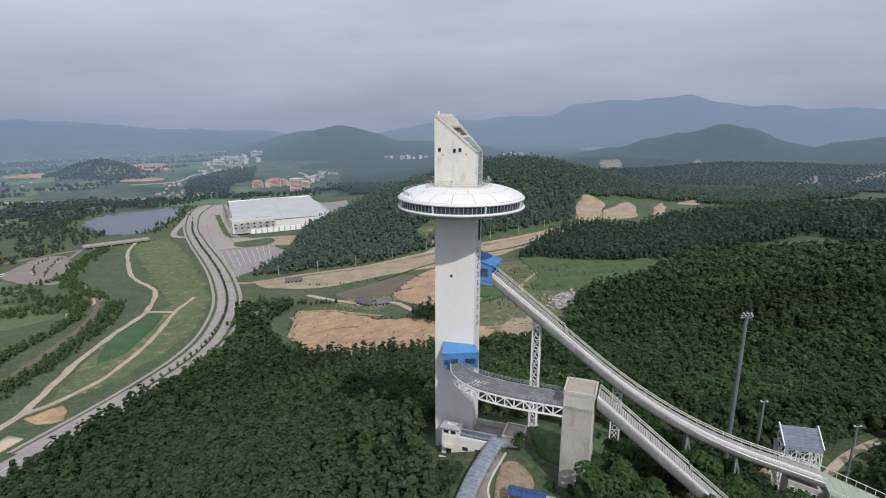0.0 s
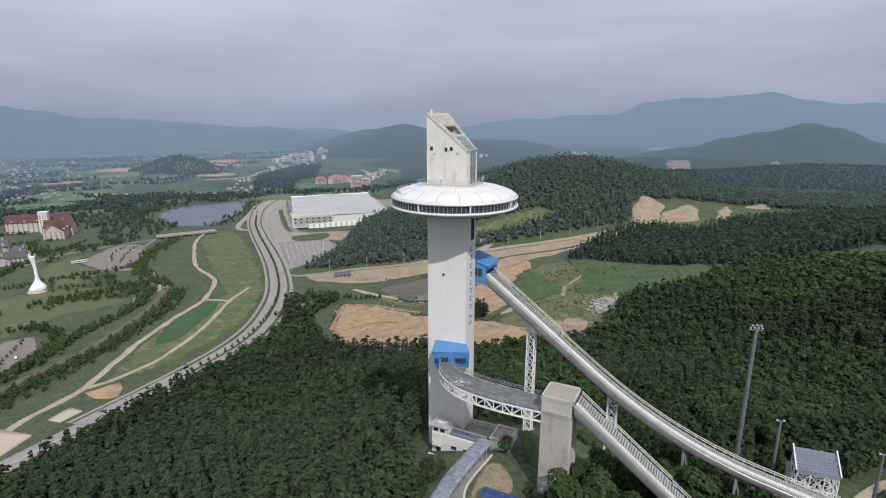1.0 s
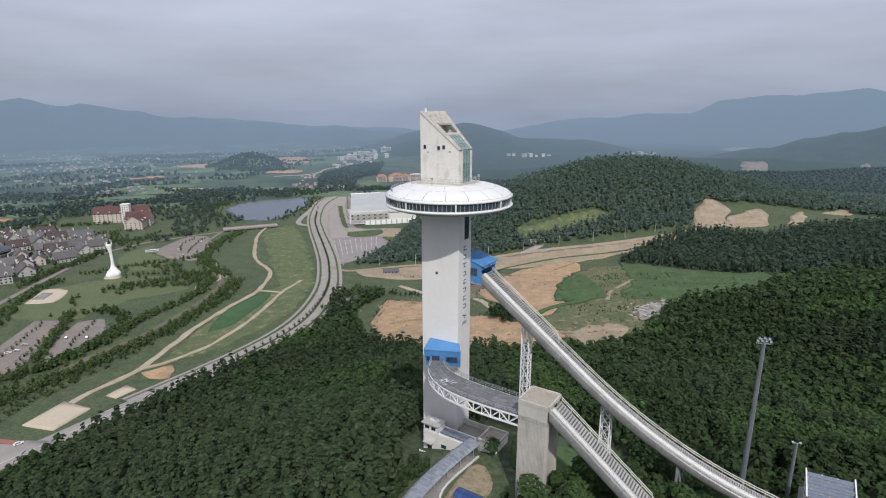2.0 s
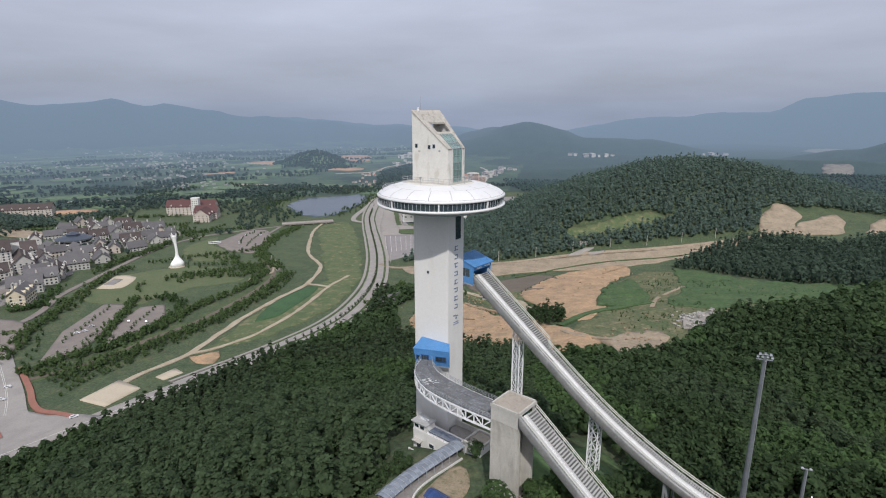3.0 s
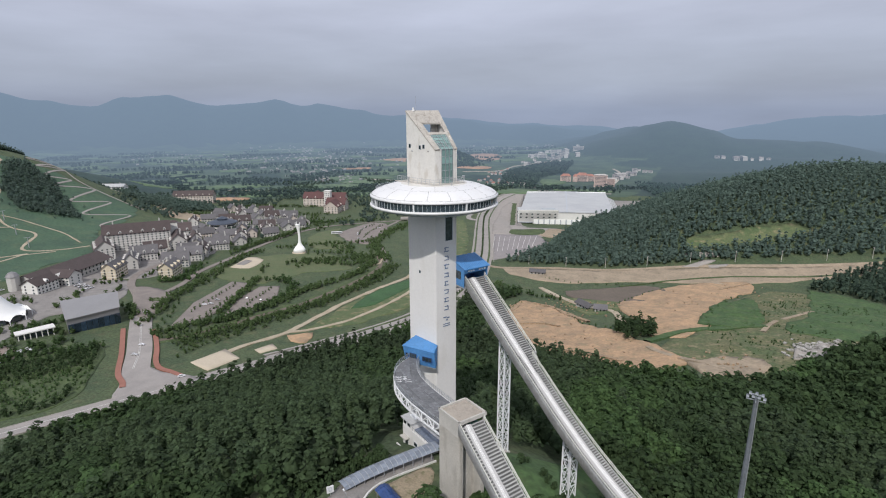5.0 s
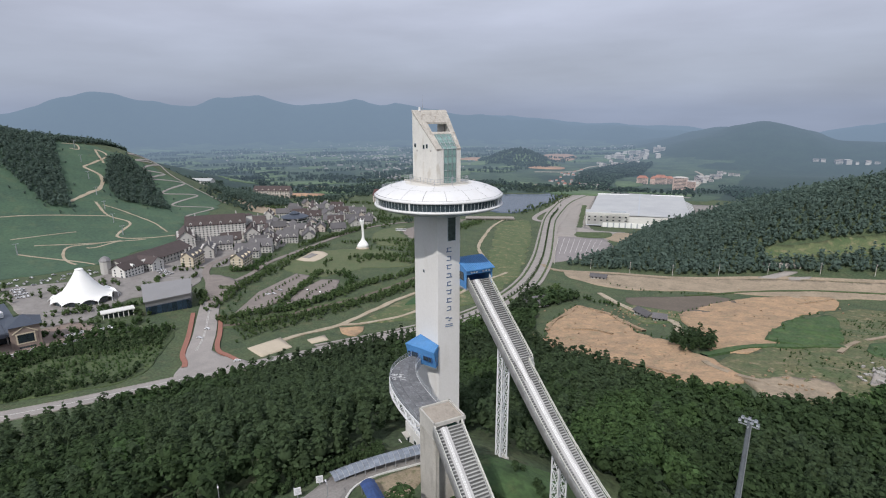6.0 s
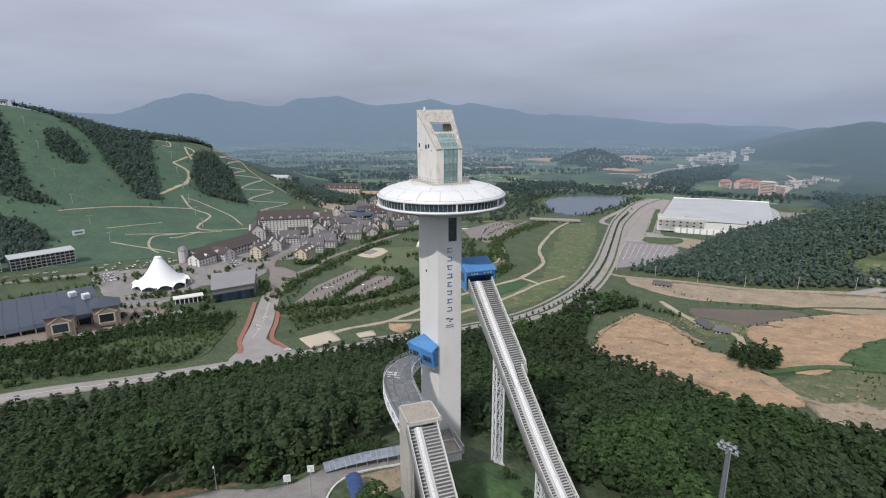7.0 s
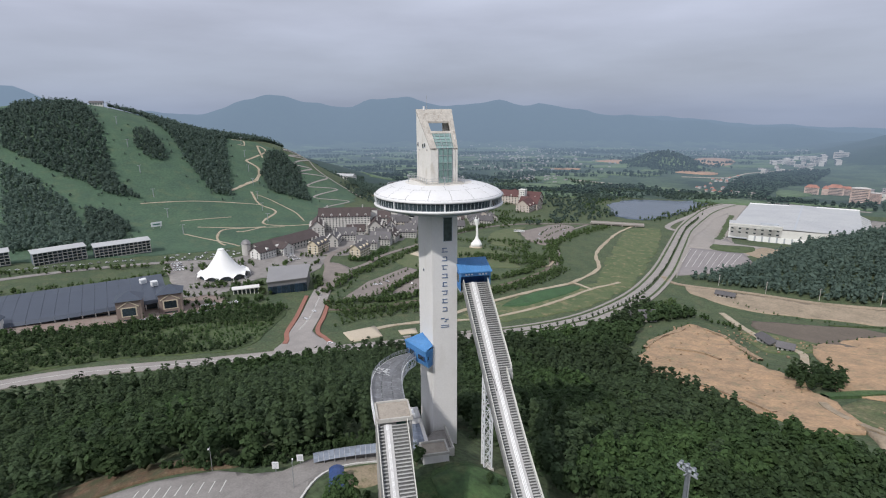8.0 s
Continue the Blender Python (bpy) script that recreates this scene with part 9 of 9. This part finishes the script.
wood_mesh("shrubs", scatter([(-318, 202), (-296, 206), (-262, 200), (-256, 190), (-262, 225), (-262, 290), (-270, 350), (-284, 430), (-312, 500), (-330, 500), (-300, 420), (-284, 340), (-284, 260), (-300, 225)], 5.0, 71, jitter=0.6), shrub, M_BELT, "low shrubs along the stream", "shrubs")
valley = np.random.default_rng(9)
wild = np.column_stack([valley.uniform(-1300, -560, 4600), valley.uniform(480, 1330, 4600)])
wild = wild[(~inside([(-690, 560), (-900, 700), (-860, 860), (-700, 820), (-560, 700)], wild[:, 0], wild[:, 1])) & (~inside([(-690, 940), (-700, 1100), (-590, 1250), (-480, 1000), (-520, 860)], wild[:, 0], wild[:, 1]))]
keep = np.array([noise.noise(Vector((x * 0.006, y * 0.006, 4.0))) > -0.05 for x, y in wild])
wood_mesh("tree_belt", wild[keep], [template("broad", 16, 1.9, 240 + j, 0.95, 1.4) for j in range(5)], M_HAZE_WOOD, "scattered groves over the valley fields", "trees")
bush = scatter([(-24, 392), (-12, 404), (2, 398), (6, 378), (-6, 364), (-20, 372)], 5.5, 77)
wood_mesh("grove", bush, [template("pine", 60, 1.0, 260 + j, 0.95) for j in range(3)], M_LEAF, "dark clump of tall trees at the earthwork's edge", "trees")


scrub = scatter([(34, 410), (40, 520), (77, 580), (136, 527), (196, 464), (164, 433), (107, 402), (80, 350), (50, 350)], 5.0, 78, jitter=0.9)
scrub = scrub[np.array([noise.noise(Vector((x * 0.03, y * 0.03, 1.0))) > -0.08 for x, y in scrub])]
wood_mesh("shrubs", scrub, [template("broad", 20, 0.8, 270 + j, 0.26) for j in range(4)], M_BUSH, "scattered low bushes on the rough slope", "shrubs")
edge = np.concatenate([belt([(-101, 350), (-124, 402), (-131, 453)], 6, 5, 400), belt([(-90, 440), (-52, 402), (-18, 388)], 4, 6, 401), belt([(-22, 420), (-48, 468), (-28, 552)], 3, 7, 402), belt([(-150, 548), (-100, 545), (-42, 566)], 4, 6, 403), belt([(33, 408), (28, 456), (34, 538)], 5, 6, 404)])
wood_mesh("shrubs", edge, [template("broad", 22, 0.9, 275 + j, 0.32) for j in range(4)], M_BUSH, "low bushes along the edge of the bare soil", "shrubs")


def rocks():
    """Loose stones on the earthworks and a heap on the slope."""
    rng = random.Random(61)
    s, heap = Shape(), Shape()
    for cx, cy, sx, sy, n, big in ((-40, 355, 40, 18, 90, 1.3), (-85, 430, 22, 16, 60, 1.6), (96, 388, 7, 10, 260, 2.6), (5, 520, 25, 40, 60, 1.4), (50, 338, 10, 10, 50, 1.6), (-75, 462, 18, 10, 40, 1.6)):
        for _ in range(n):
            x, y, r = rng.gauss(cx, sx), rng.gauss(cy, sy), big * rng.uniform(0.3, 1.0)
            a = rng.uniform(0, 6.28)
            (heap if cx == 96 else s).box((x, y, gz(x, y) + 0.6 + r * 0.3), (r, r * rng.uniform(0.6, 1), r * rng.uniform(0.4, 0.9)), Vector((math.cos(a), math.sin(a), 0)), Vector((-math.sin(a), math.cos(a), 0)), Vector((rng.uniform(-0.3, 0.3), rng.uniform(-0.3, 0.3), 1)).normalized())
    tagged(part("loose_stones", s, M_CLAY), "loose stones and clods on the bare soil", "stones", kind="stuff")
    tagged(part("rock_heap", heap, M_ROCK), "heap of broken pale rock on the slope", "rocks", kind="stuff")
    it = thing("round_bush", "dense round green bush before the machine house", "bush")
    v, f, cv, cf = template("broad", 420, 0.34, 290, 0.75)
    me = bpy.data.meshes.new("crown")
    k = len(v)
    me.from_pydata(np.concatenate([v, cv]).tolist(), [], [tuple(q) for q in f.tolist()] + [tuple(int(j) + k for j in t) for t in cf.tolist()])
    part("crown", me, M_LEAF, it)
    part("trunk", Shape().tube((0, 0, -0.5), (0, 0, 1.6), 0.12, 0.07, 6), M_BARK, it)
    it.matrix_basis = pose(18.6, 113.2, gz(18.6, 113.2) - 0.6, 0, 0, 40)
    hedge = np.concatenate([belt([(-16, 64), (-8, 73.5), (-3.5, 79), (-0.5, 83), (0.8, 88), (-0.2, 95), (0.8, 103), (3.4, 109)], 1.6, 1.2, 414), belt([(-3, 82), (-2, 92), (0, 100), (2, 107)], 2.5, 1.6, 410), belt([(-6, 82), (-5, 92), (-3, 101), (-1, 109)], 5, 1.6, 413), belt([(24, 99), (29, 95.5), (36, 93)], 3.0, 1.8, 411), belt([(46, 111), (42, 121), (32, 128)], 2.5, 1.8, 412)])
    wood_mesh("shrubs", hedge, [template("broad", 160, 0.8, 295 + k, 0.3) for k in range(4)], M_LEAF, "thick low bushes along the edge of the hilltop", "shrubs")


rocks()
patch("lawn", [(25.5, 112.5), (24, 124), (30, 134), (43, 147), (51, 138), (51, 122), (46, 111), (35, 110.5)], M_FRESH, "sunlit green lawn between the ramp supports", "lawn", 2.0, 0.25, 1.2)
patch("bare_ground", [(33.5, 108.5), (38, 110), (43, 108.5), (42, 100), (36, 96.5), (32.5, 98)], M_PALE_SOIL, "dry bare soil with sparse weeds below the pillar", "ground", 1.6, 0.3, 1.2, relief=0.4)


def avenue_trees():
    rng = random.Random(8)
    tree = thing("median_tree", "small round dark tree in the avenue's median", "tree", "avenue trees")
    v, f, cv, cf = template("broad", 40, 0.8, 280, 0.5)
    me = bpy.data.meshes.new("crown")
    k = len(v)
    me.from_pydata(np.concatenate([v, cv]).tolist(), [], [tuple(q) for q in f.tolist()] + [tuple(int(j) + k for j in t) for t in cf.tolist()])
    part("crown", me, M_PINE, tree)
    part("trunk", Shape().tube((0, 0, -0.5), (0, 0, 2.2), 0.14, 0.08, 6), M_BARK, tree)
    line = resample(smooth_line(MAIN_ROAD[5:14], 6), 88)
    for i, p in enumerate(line):
        m = pose(p.x, p.y, gz(p.x, p.y) + 0.5, 0, 0, rng.uniform(0, 360))
        s = rng.uniform(0.75, 1.15)
        if i == 0:
            tree.matrix_basis = m
        else:
            copy_thing(tree, m).scale = (s, s, s)


avenue_trees()
